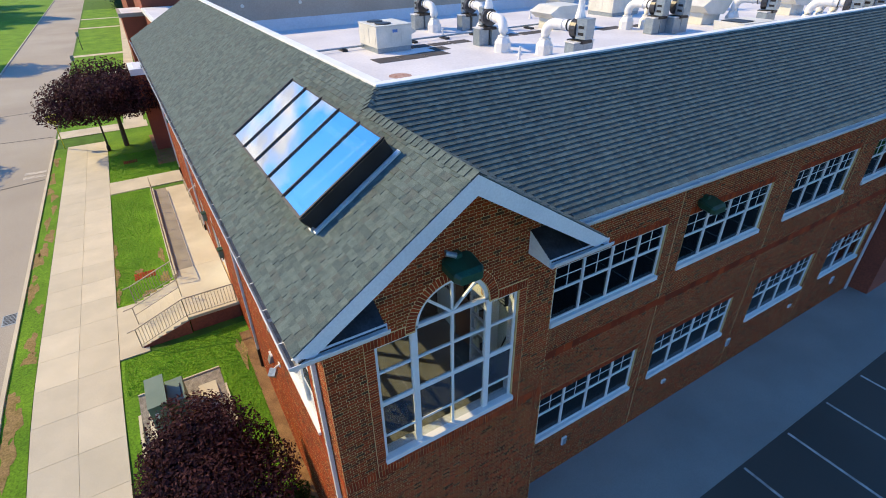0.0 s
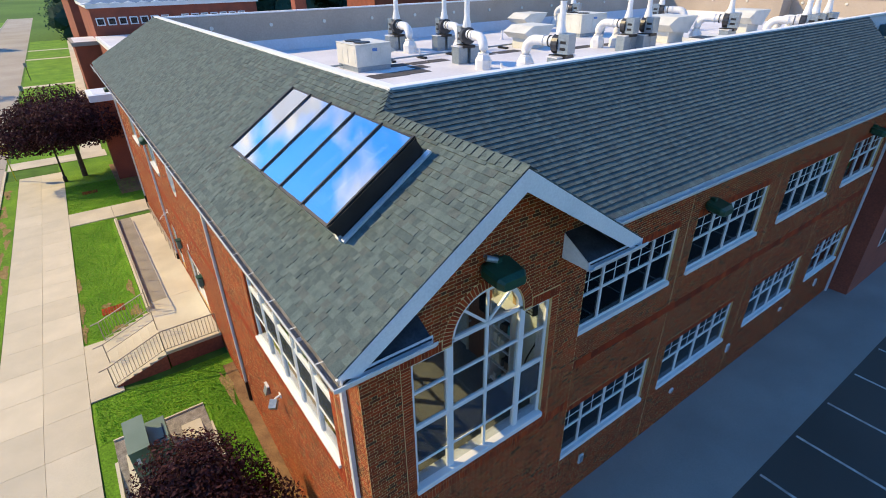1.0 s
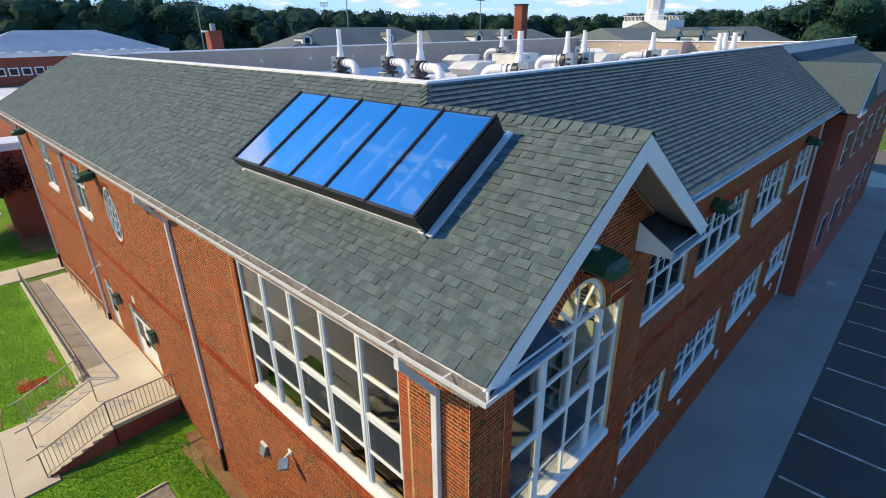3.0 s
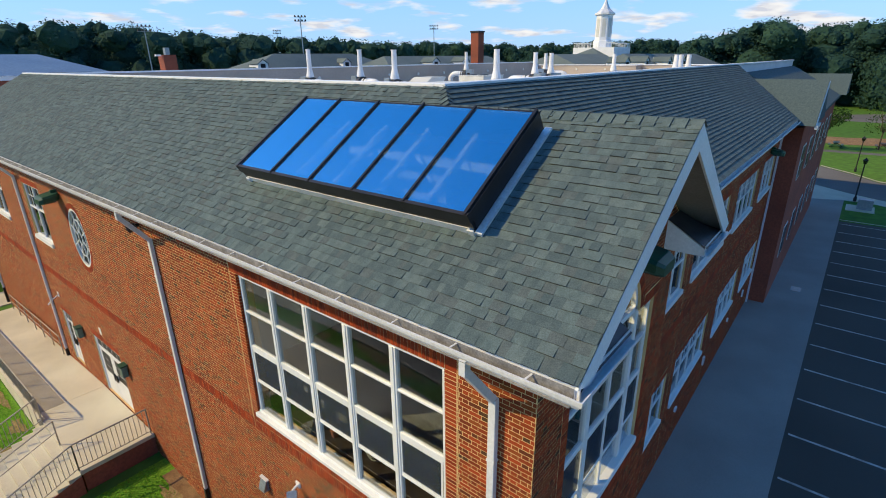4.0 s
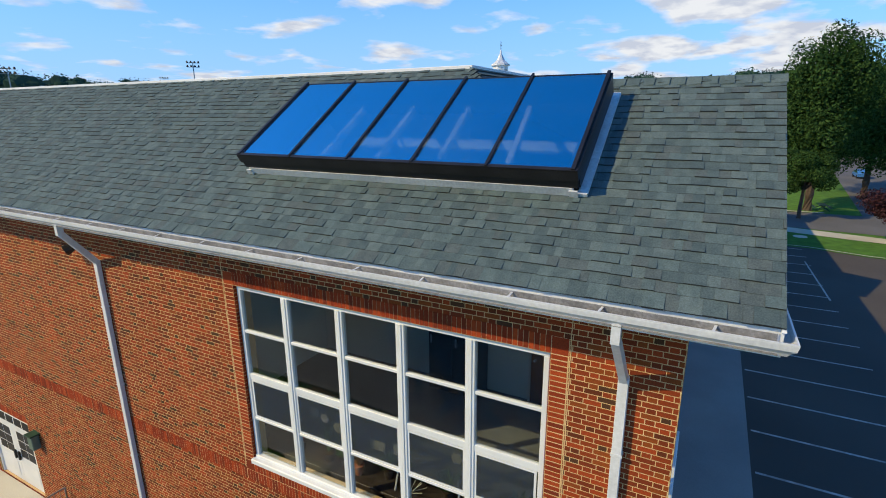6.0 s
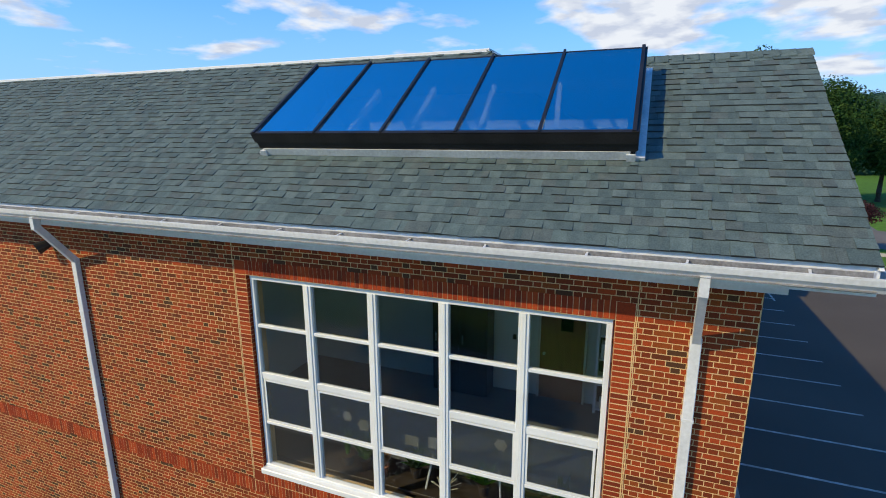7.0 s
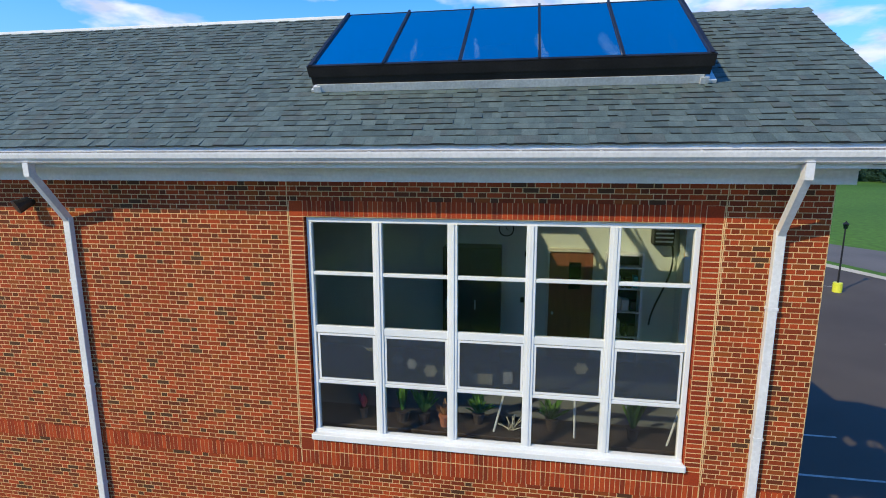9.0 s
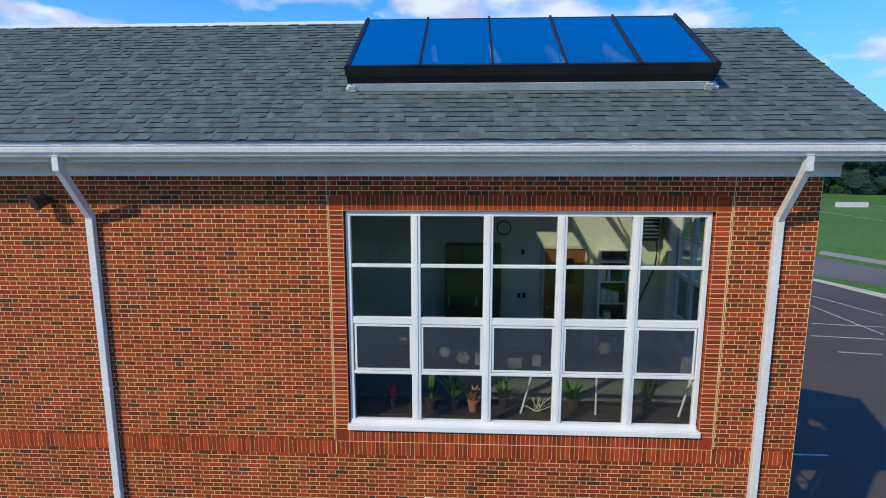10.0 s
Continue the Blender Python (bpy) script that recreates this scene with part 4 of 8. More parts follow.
gutter = thing("rain_gutter", (15, C_EAVE_Y, 9.17), "white aluminium eaves gutter with straps on the shaded wing", "gutter")
part("trough", gutter_sweep(B(), (5.86, C_EAVE_Y - 0.004, 9.17), (0, -1, 0), (C_END_X - 5.86, 0, 0)), m_alu, gutter)
for i in range(21):
    x = 6.2 + i * 0.92
    bm = B()
    bar(bm, (x, C_EAVE_Y - 0.13, 9.19), (x, C_EAVE_Y, 9.22), 0.022, 0.006)
    part("strap", bm, m_alu, gutter)
bm = B()
box(bm, 5.86, C_END_X, C_EAVE_Y, C_EAVE_Y + 0.025, 9.0, 9.28)
solid("fascia_south", bm, m_trim, "white painted fascia board", "trim", kind="structure")
bm = B()
box(bm, 5.2, C_END_X, C_EAVE_Y + 0.025, CYW, 9.02, 9.04)
solid("soffit_south", bm, m_soffit, "soffit board under the eaves", "soffit", kind="structure")
bm = B()
box(bm, 5.2, C_END_X, CYW - 0.035, CYW, BRICK_TOP, 9.02)
solid("frieze_south", bm, m_trim, "frieze board on the brick", "trim", kind="structure")

# rake boards of the gable
for side, nm in ((-1, "rake_board_west"), (1, "rake_board_east")):
    bm = B()
    xe = RIDGE_X + side * (RIDGE_X - EAVE_X + 0.06)
    pts = [(RIDGE_X, RAKE_Y + 0.03, RIDGE_Z - 0.02), (xe, RAKE_Y + 0.03, RIDGE_Z - 0.02 - SLOPE * abs(xe - RIDGE_X)),
           (xe - side * 0.32, RAKE_Y + 0.03, RIDGE_Z - 0.02 - SLOPE * abs(xe - RIDGE_X) - 0.10), (RIDGE_X, RAKE_Y + 0.03, RIDGE_Z - 0.37)]
    prism(bm, pts, (0, -0.035, 0))
    solid(nm, bm, m_trim, "wide white rake board along the gable edge", "trim", kind="structure")
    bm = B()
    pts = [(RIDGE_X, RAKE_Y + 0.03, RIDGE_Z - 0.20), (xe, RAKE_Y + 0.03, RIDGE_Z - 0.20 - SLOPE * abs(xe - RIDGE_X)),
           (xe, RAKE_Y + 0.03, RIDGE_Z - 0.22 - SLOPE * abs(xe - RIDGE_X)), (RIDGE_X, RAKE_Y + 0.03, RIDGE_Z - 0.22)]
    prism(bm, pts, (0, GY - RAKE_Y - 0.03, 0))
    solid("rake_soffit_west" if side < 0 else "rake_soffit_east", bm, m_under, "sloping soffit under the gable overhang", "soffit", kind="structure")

# eave returns at the foot of the gable
for side, nm in ((-1, "eave_return_west"), (1, "eave_return_east")):
    x0, x1 = (EAVE_X + 0.02, 0.93) if side < 0 else (4.38, 2 * RIDGE_X - EAVE_X - 0.02)
    ret = thing(nm, ((x0 + x1) / 2, -0.1, 8.9), "boxed white eave return with a dark metal roof and gutter", "trim", kind="structure")
    def roof_under(x):
        return min(9.56, RIDGE_Z - SLOPE * abs(x - RIDGE_X) - 0.20)

    xs = [x0 + (x1 - x0) * i / 8 for i in range(9)]
    bm = B()
    rings = [[bm.verts.new(p) for p in ((x, RAKE_Y + 0.05, 9.02), (x, GY - 0.004, 9.02), (x, GY - 0.004, max(9.12, roof_under(x) - 0.02)), (x, RAKE_Y + 0.05, min(9.15, max(9.08, roof_under(x) - 0.03))))] for x in xs]
    for r, q in zip(rings, rings[1:]):
        for i in range(4):
            bm.faces.new((r[i], r[(i + 1) % 4], q[(i + 1) % 4], q[i]))
    bm.faces.new(rings[0])
    bm.faces.new(rings[-1][::-1])
    part("box", bm, m_trim, ret)
    bm = B()
    rings = [[bm.verts.new(p) for p in ((x, RAKE_Y + 0.02, min(9.16, max(9.09, roof_under(x) - 0.02))), (x, GY - 0.006, max(9.13, roof_under(x) - 0.01)), (x, GY - 0.006, max(9.14, roof_under(x))), (x, RAKE_Y + 0.02, min(9.17, max(9.10, roof_under(x)))))] for x in xs]
    for r, q in zip(rings, rings[1:]):
        for i in range(4):
            bm.faces.new((r[i], r[(i + 1) % 4], q[(i + 1) % 4], q[i]))
    bm.faces.new(rings[0])
    bm.faces.new(rings[-1][::-1])
    part("metal_roof", bm, m_darkmetal, ret, "dark standing metal sheet")
    if side > 0:
        part("trough", gutter_sweep(B(), (x0 - 0.03, RAKE_Y + 0.046, 9.17), (0, -1, 0), (x1 - x0 + 0.19, 0, 0)), m_alu, ret, "white gutter")

# ---- ground, street, car park ----
SHEAR = 0.018


def street_x(x, y):
    return x + SHEAR * (y - 13.5)


def sheet(name, xs, ys, lift, material, label, category, street=False, z=None, kind="structure"):
    bm = B()
    grid = [[bm.verts.new(((street_x(x, y) if street else x), y, (ground_z(x, y) if z is None else z) + lift)) for x in xs] for y in ys]
    for a, b in zip(grid, grid[1:]):
        for i in range(len(xs) - 1):
            bm.faces.new((a[i], a[i + 1], b[i + 1], b[i]))
    return solid(name, bm, material, label, category, kind=kind)


YS = [-1500, -400, -100, -40, -20, -10, -4, 0, 2] + [3 + 0.55 * i for i in range(21)] + [16, 20, 26, 34, 50, 80, 140, 300, 700, 1500]
XS = [-1500, -500, -150, -60, -30, -16, -9, -5, -2, 0, 5, 10, 20, 40, 60, 90, 150, 300, 700, 1500]
sheet("ground", XS, YS, 0.0, m_field, "wide green ground that reaches the horizon", "ground")
lawn_ys = [2.0 + 0.5 * i for i in range(25)]
sheet("lawn", [-4.95, -3.6, -2.3, -1.1, 0.0], lawn_ys[:24], 0.012, m_grass, "bright green lawn beside the brick wall", "lawn")
sheet("lawn", [-4.95, -3.6, -2.25], [17.55 + 0.708 * i for i in range(21)], 0.012, m_grass, "bright green lawn strip with bare patches", "lawn", street=False)
sheet("lawn", [-4.65, -2.3, 0.0, 1.0], [34.0 + 2 * i for i in range(12)], 0.012, m_grass, "shaded lawn under the plum tree", "lawn")
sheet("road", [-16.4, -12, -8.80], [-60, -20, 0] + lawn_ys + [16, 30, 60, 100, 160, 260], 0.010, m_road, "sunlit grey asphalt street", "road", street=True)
sheet("verge", [-8.65, -7.78], [-60, -20, 0] + lawn_ys + [16, 26, 36, 44], 0.05, m_grass, "narrow grass verge with bare soil patches", "verge", street=True)
rng = random.Random(31)
for k in range(26):
    y = -2.0 + 1.75 * k + rng.uniform(-0.6, 0.6)
    cx, rx, ry = rng.uniform(-8.50, -8.0), rng.uniform(0.10, 0.28), rng.uniform(0.3, 1.1)
    ring = []
    for q in range(22):
        a = 2 * math.pi * q / 22
        r = 1.0 + 0.28 * math.sin(3 * a + k) + 0.16 * math.sin(7 * a + 2 * k) + rng.uniform(-0.08, 0.08)
        px, py = min(max(cx + rx * r * math.cos(a), -8.64), -7.79), y + ry * r * math.sin(a)
        ring.append((street_x(px, py), py, ground_z(0, py) + 0.058))
    bm = B()
    bm.faces.new([bm.verts.new(p) for p in ring])
    solid("soil_patch", bm, m_verge, "bare dry soil patch in the grass verge", "soil", group="bare soil patches", kind="")
for k, (cx, y, rx, ry) in enumerate(((-4.75, 18.6, 0.14, 0.7), (-4.7, 20.6, 0.12, 0.9), (-4.72, 23.5, 0.15, 1.2), (-3.4, 18.1, 0.35, 0.22), (-2.62, 19.2, 0.22, 0.5), (-2.55, 21.6, 0.14, 0.8), (-3.7, 20.4, 0.18, 0.3), (-0.55, 11.6, 0.16, 0.8), (-0.6, 6.6, 0.14, 0.7))):
    bm = B()
    ring = []
    for q in range(22):
        a = 2 * math.pi * q / 22
        r = 1.0 + 0.28 * math.sin(3 * a + k) + 0.16 * math.sin(7 * a + 2 * k) + rng.uniform(-0.1, 0.1)
        py = y + ry * r * math.sin(a)
        ring.append((cx + rx * r * math.cos(a), py, ground_z(0, py) + 0.028))
    bm.faces.new([bm.verts.new(p) for p in ring])
    solid("soil_patch", bm, m_verge, "bare brown soil patch in the lawn", "soil", group="bare lawn patches", kind="")


def kerb_run(name, x0, x1, ys, street, z=None, h=0.12, label="pale concrete kerb"):
    bm = B()
    prev = None
    for y in ys:
        g = ground_z(0, y) if z is None else z
        xa, xb = (street_x(x0, y), street_x(x1, y)) if street else (x0, x1)
        ring = [bm.verts.new(p) for p in ((xa, y, g - 0.05), (xa, y, g + h), (xb, y, g + h), (xb, y, g - 0.05))]
        if prev:
            for i in range(3):
                bm.faces.new((prev[i], prev[i + 1], ring[i + 1], ring[i]))
        prev = ring
    return solid(name, bm, m_concrete, label, "kerb", kind="structure")


kerb_run("kerb", -8.80, -8.65, [-60, -20, 0] + lawn_ys + [16, 26, 36, 47], True)
kerb_run("kerb", -16.55, -16.4, [-60, -20, 0] + lawn_ys + [16, 30, 60, 100, 160, 260], True)

# pavement of single slabs along the street
pavement = thing("pavement", (-5.9, 14, 0), "pale concrete pavement of large slabs along the street", "pavement", kind="structure")
y = -14.0
while y < 44:
    y1 = y + 1.82
    for x0, x1 in ((-7.76, -6.35), (-6.34, -4.92)):
        bm = B()
        v = []
        for yy in (y, y1 - 0.012):
            for xx in (x0, x1):
                v.append((street_x(xx, yy), yy, ground_z(0, yy) + 0.055))
        top = [v[0], v[1], v[3], v[2]]
        prism(bm, top, (0, 0, -0.12))
        part("slab", bm, m_slab, pavement)
    y = y1
bm = B()
pts = [(-4.90, 13.58), (-3.8, 13.58), (-3.8, 17.5), (-4.84, 17.5)]
prism(bm, [(x, yy, 0.045) for x, yy in pts], (0, 0, -0.2))
solid("path", bm, m_concrete, "pale concrete path to the entrance steps", "path", kind="structure")
bm = B()
prism(bm, [(-4.58, 31.75, 0.05), (1.5, 31.75, 0.05), (1.5, 33.95, 0.05), (-4.54, 33.95, 0.05)], (0, 0, -0.2))
solid("path", bm, m_concrete, "pale concrete path across the lawn", "path", kind="structure")

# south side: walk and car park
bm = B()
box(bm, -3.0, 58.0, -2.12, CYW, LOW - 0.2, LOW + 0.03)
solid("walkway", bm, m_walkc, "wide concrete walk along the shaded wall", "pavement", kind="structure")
bm = B()
prism(bm, [(x, y, LOW + 0.012) for x, y in ((-7.6, -2.12), (47.6, -2.12), (47.5, -8.0), (46.1, -12.0), (45.7, -16.0), (46.6, -23.6), (38.9, -26.4), (32.8, -27.5), (22.0, -31.0), (-7.6, -38.0))], (0, 0, -0.2))
solid("car_park", bm, m_asphalt, "dark asphalt car park with white bay lines", "car park", kind="structure")
for i in range(-4, 14):
    bm = B()
    x = 12.5 + 2.63 * i
    ln = 5.3
    box(bm, x - 0.05, x + 0.05, -2.24 - ln, -2.24, LOW + 0.012, LOW + 0.017)
    solid("bay_line", bm, m_line, "white painted parking bay line on asphalt", "road marking", group="bay lines by the walk")

# ---- windows and doors ----


def clear_pane(name, P, u0, u1, z0, z1, d, material, parent, label=""):
    bm = B()
    wbox(bm, P, u0, u1, z0, z1, d - 0.006, d)
    ob = part(name, bm, material, parent, label)
    ob.visible_shadow = False
    return ob


def frame_bars(P, win, u0, u1, z0, z1, edge, d0=-0.13, d1=-0.05, sill=True):
    for a, b, c, e in ((u0, u1, z1 - edge, z1), (u0, u1, z0, z0 + edge), (u0, u0 + edge, z0 + edge, z1 - edge), (u1 - edge, u1, z0 + edge, z1 - edge)):
        part("window_frame", wbox(B(), P, a, b, c, e, d0, d1, 0.006), m_vinyl, win)
    if sill:
        part("window_sill", wbox(B(), P, u0 - 0.03, u1 + 0.03, z0 - 0.02, z0 + 0.07, -0.10, 0.055, 0.008), m_vinyl, win, "white projecting sill")


# the big corner-room window
win = thing("window_1", wall_a(4.2, 5.03, 0), "big white window of twenty panes, five across and four high", "window", kind="structure")
frame_bars(wall_a, win, BIG[0] + 0.02, BIG[1] - 0.02, BIG[2] + 0.02, BIG[3] - 0.01, 0.07)
part("window_sill", wbox(B(), wall_a, BIG[0] + 0.02, BIG[1] - 0.02, BIG[2] + 0.075, BIG[2] + 0.14, -0.12, -0.03, 0.006), m_vinyl, win)
cols = [BIG[0] + 0.04 + (BIG[1] - BIG[0] - 0.08) * (0.5 + 1.02 * (i / 5 - 0.5) if 0 < i < 5 else i / 5) for i in range(6)]
for u in cols[1:-1]:
    part("mullion", wbox(B(), wall_a, u - 0.068, u + 0.068, BIG[2] + 0.14, BIG[3] - 0.07, -0.135, -0.045, 0.006), m_vinyl, win)
    part("mullion_cover", wbox(B(), wall_a, u - 0.028, u + 0.028, BIG[2] + 0.14, BIG[3] - 0.07, -0.044, -0.032, 0.003), m_vinyl, win)
ROWS_A = [BIG[2] + 0.14, 5.91, 6.71, 7.53, BIG[3] - 0.07]
for i in range(5):
    a, b = cols[i] + 0.07, cols[i + 1] - 0.07
    for z, h in ((5.91, 0.05), (6.71, 0.105), (7.53, 0.05)):
        part("rail", wbox(B(), wall_a, a - 0.02, b + 0.02, z - h / 2, z + h / 2, -0.12, -0.055, 0.005), m_vinyl, win)
    for j in range(4):
        c, e = ROWS_A[j] + 0.012, ROWS_A[j + 1] - 0.012
        clear_pane("pane", wall_a, a - 0.01, b + 0.01, c, e, -0.085, m_glass, win)
    # sash frame and insect screen of the sliding light
    for a0, b0, c0, e0 in ((a, a + 0.03, 5.945, 6.65), (b - 0.03, b, 5.945, 6.65), (a + 0.03, b - 0.03, 5.945, 5.975), (a + 0.03, b - 0.03, 6.62, 6.65)):
        part("sash", wbox(B(), wall_a, a0, b0, c0, e0, -0.075, -0.06), m_vinyl, win)
    clear_pane("insect_screen", wall_a, a + 0.03, b - 0.03, 5.975, 6.62, -0.064, m_screen, win, "grey insect screen")

# arched gable window
win = thing("window_2", wall_b(2.6, 4.99, 0), "tall white window with a round-arched middle light", "window", kind="structure")
x0, x1, z0, z1 = GWIN
frame_bars(wall_b, win, x0 + 0.01, ARCH_X - ARCH_A - 0.03, z0 + 0.02, z1 - 0.01, 0.06, sill=False)
frame_bars(wall_b, win, ARCH_X + ARCH_A + 0.03, x1 - 0.01, z0 + 0.02, z1 - 0.01, 0.06, sill=False)
part("window_sill", wbox(B(), wall_b, x0 - 0.02, x1 + 0.02, z0 - 0.02, z0 + 0.12, -0.31, 0.06, 0.01), m_vinyl, win, "white projecting sill")
for u in (x0 + 0.001, x1 - 0.011):
    part("reveal_liner", wbox(B(), wall_b, u, u + 0.010, z0 + 0.12, z1 - 0.005, -0.315, -0.131), m_vinyl, win)
ML, MR = ARCH_X - ARCH_A - 0.01, ARCH_X + ARCH_A + 0.01
for u in (ML, MR):
    part("mullion", wbox(B(), wall_b, u - 0.065, u + 0.065, z0 + 0.12, ARCH_Z, -0.14, -0.035, 0.006), m_vinyl, win)
part("mullion", wbox(B(), wall_b, ARCH_X - 0.03, ARCH_X + 0.03, z0 + 0.12, ARCH_Z, -0.12, -0.05, 0.005), m_vinyl, win)
GROWS = [z0 + 0.12, 5.70, 6.62, 7.46, ARCH_Z]
for c0, c1 in ((x0 + 0.07, ML - 0.065), (ML + 0.065, ARCH_X - 0.03), (ARCH_X + 0.03, MR - 0.065), (MR + 0.065, x1 - 0.07)):
    top = ARCH_Z if c0 > ML and c1 < MR else z1 - 0.06
    for j, zz in enumerate(GROWS[1:4]):
        h = 0.11 if j == 1 else 0.05
        part("rail", wbox(B(), wall_b, c0, c1, zz - h / 2, zz + h / 2, -0.12, -0.055, 0.005), m_vinyl, win)
    for j in range(4):
        e = top if j == 3 else GROWS[j + 1] - 0.025
        clear_pane("pane", wall_b, c0 - 0.01, c1 + 0.01, GROWS[j] + 0.02, e, -0.085, m_glass, win)
    clear_pane("insect_screen", wall_b, c0 + 0.02, c1 - 0.02, 5.74, 6.55, -0.066, m_screen, win, "grey insect screen")
part("rail", wbox(B(), wall_b, ML - 0.05, MR + 0.05, ARCH_Z - 0.03, ARCH_Z + 0.06, -0.13, -0.045, 0.005), m_vinyl, win)
bm = B()
seg = 28
rings = []
for t in [math.pi * i / seg for i in range(seg + 1)]:
    rings.append([bm.verts.new(wall_b(ARCH_X + (ARCH_A - k) * math.cos(t), ARCH_Z + (ARCH_B - k) * math.sin(t), d)) for k, d in ((0.0, -0.13), (0.0, -0.045), (0.085, -0.045), (0.085, -0.13))])
for a, b in zip(rings, rings[1:]):
    for i in range(4):
        j = (i + 1) % 4
        bm.faces.new((a[i], a[j], b[j], b[i]))
part("arch_frame", bm, m_vinyl, win, "white curved head of the window")
for ang in (45, 90, 135):
    t = radians(ang)
    bm = B()
    bar(bm, wall_b(ARCH_X, ARCH_Z + 0.03, -0.085), wall_b(ARCH_X + (ARCH_A - 0.06) * math.cos(t), ARCH_Z + (ARCH_B - 0.06) * math.sin(t), -0.085), 0.05, 0.045, (0, 1, 0))
    part("sunburst_bar", bm, m_vinyl, win)
bm = B()
pts = [wall_b(ARCH_X + (ARCH_A - 0.05) * math.cos(math.pi * i / seg), ARCH_Z + (ARCH_B - 0.05) * math.sin(math.pi * i / seg), -0.085) for i in range(seg + 1)]
prism(bm, pts, (0, 0.006, 0))
ob = part("pane", bm, m_glass, win)
ob.visible_shadow = False


def hall_window(name, w, P, label):
    """A ribbon of four lights: clear lower pane, upper pane with thin muntins."""
    win = thing(name, P((w[0] + w[1]) / 2, w[2], 0), label, "window", kind="structure")
    u0, u1, z0, z1 = w
    frame_bars(P, win, u0 + 0.01, u1 - 0.01, z0, z1 - 0.01, 0.06, sill=False)
    part("window_sill", wbox(B(), P, u0 - 0.02, u1 + 0.02, z0 - 0.13, z0 + 0.02, -0.1, 0.06, 0.01), m_vinyl, win, "white projecting sill")
    n = max(2, round((u1 - u0) / 0.98))
    zm = z0 + 0.56 * (z1 - z0)
    for i in range(n):
        a, b = u0 + (u1 - u0) * i / n, u0 + (u1 - u0) * (i + 1) / n
        if i:
            part("mullion", wbox(B(), P, a - 0.036, a + 0.036, z0 + 0.06, z1 - 0.07, -0.13, -0.045, 0.005), m_vinyl, win)
        part("rail", wbox(B(), P, a + 0.045, b - 0.045, zm - 0.03, zm + 0.03, -0.12, -0.05, 0.005), m_vinyl, win)
        part("muntin", wbox(B(), P, (a + b) / 2 - 0.012, (a + b) / 2 + 0.012, zm + 0.04, z1 - 0.07, -0.105, -0.08), m_vinyl, win)
        part("muntin", wbox(B(), P, a + 0.045, b - 0.045, (zm + z1) / 2 - 0.025, (zm + z1) / 2 - 0.001, -0.107, -0.082), m_vinyl, win)
        clear_pane("pane", P, a + 0.04, b - 0.04, z0 + 0.05, zm - 0.03, -0.09, m_glass_dark, win)
        clear_pane("pane", P, a + 0.04, b - 0.04, zm + 0.03, z1 - 0.06, -0.09, m_glass_dark, win)
    return win


for i, w in enumerate(SOUTH_WIN):
    hall_window("window_%d" % (i + 3), w, wall_c, "white four-light window with dark glass in the shaded brick wall")
for i, w in enumerate(WEST_WIN[1:]):
    hall_window("window_%d" % (i + 11), w, wall_a, "white double window with thin muntins in the sunlit wall")

# oval window
win = thing("window_13", wall_a(OVAL[0], OVAL[1], 0), "white oval window with radiating bars", "window", kind="structure")


def oval_ring(bm, k0, k1, d0, d1, n=40):
    rings = []
    for i in range(n):
        t = 2 * math.pi * i / n
        rings.append([bm.verts.new(wall_a(OVAL[0] + (OVAL[2] - k) * math.cos(t), OVAL[1] + (OVAL[3] - k) * math.sin(t), d)) for k, d in ((k0, d0), (k0, d1), (k1, d1), (k1, d0))])
    for a, b in zip(rings, rings[1:] + rings[:1]):
        for i in range(4):
            bm.faces.new((a[i], a[(i + 1) % 4], b[(i + 1) % 4], b[i]))
    return bm


def oval_at(fr, t, d):
    return wall_a(OVAL[0] + OVAL[2] * fr * math.cos(t), OVAL[1] + OVAL[3] * fr * math.sin(t), d)


part("window_frame", oval_ring(B(), -0.01, 0.06, -0.10, -0.005), m_vinyl, win)
for name, fr in (("outer_ring", 0.62), ("hub_ring", 0.22)):
    bm = B()
    tube(bm, [oval_at(fr, 2 * math.pi * k / 32, -0.035) for k in range(33)], 0.02, 6, False)
    part(name, bm, m_vinyl, win)
for i in range(8):
    t = math.pi * i / 4 + math.pi / 8
    part("spoke", bar(B(), oval_at(0.22, t, -0.035), oval_at(0.93, t, -0.035), 0.034, 0.03, (1, 0, 0)), m_vinyl, win)
bm = B()
prism(bm, [wall_a(OVAL[0] + 0.57 * math.cos(2 * math.pi * i / 40), OVAL[1] + 0.92 * math.sin(2 * math.pi * i / 40), -0.06) for i in range(40)], (0.006, 0, 0))
part("pane", bm, m_darkpane, win).visible_shadow = False

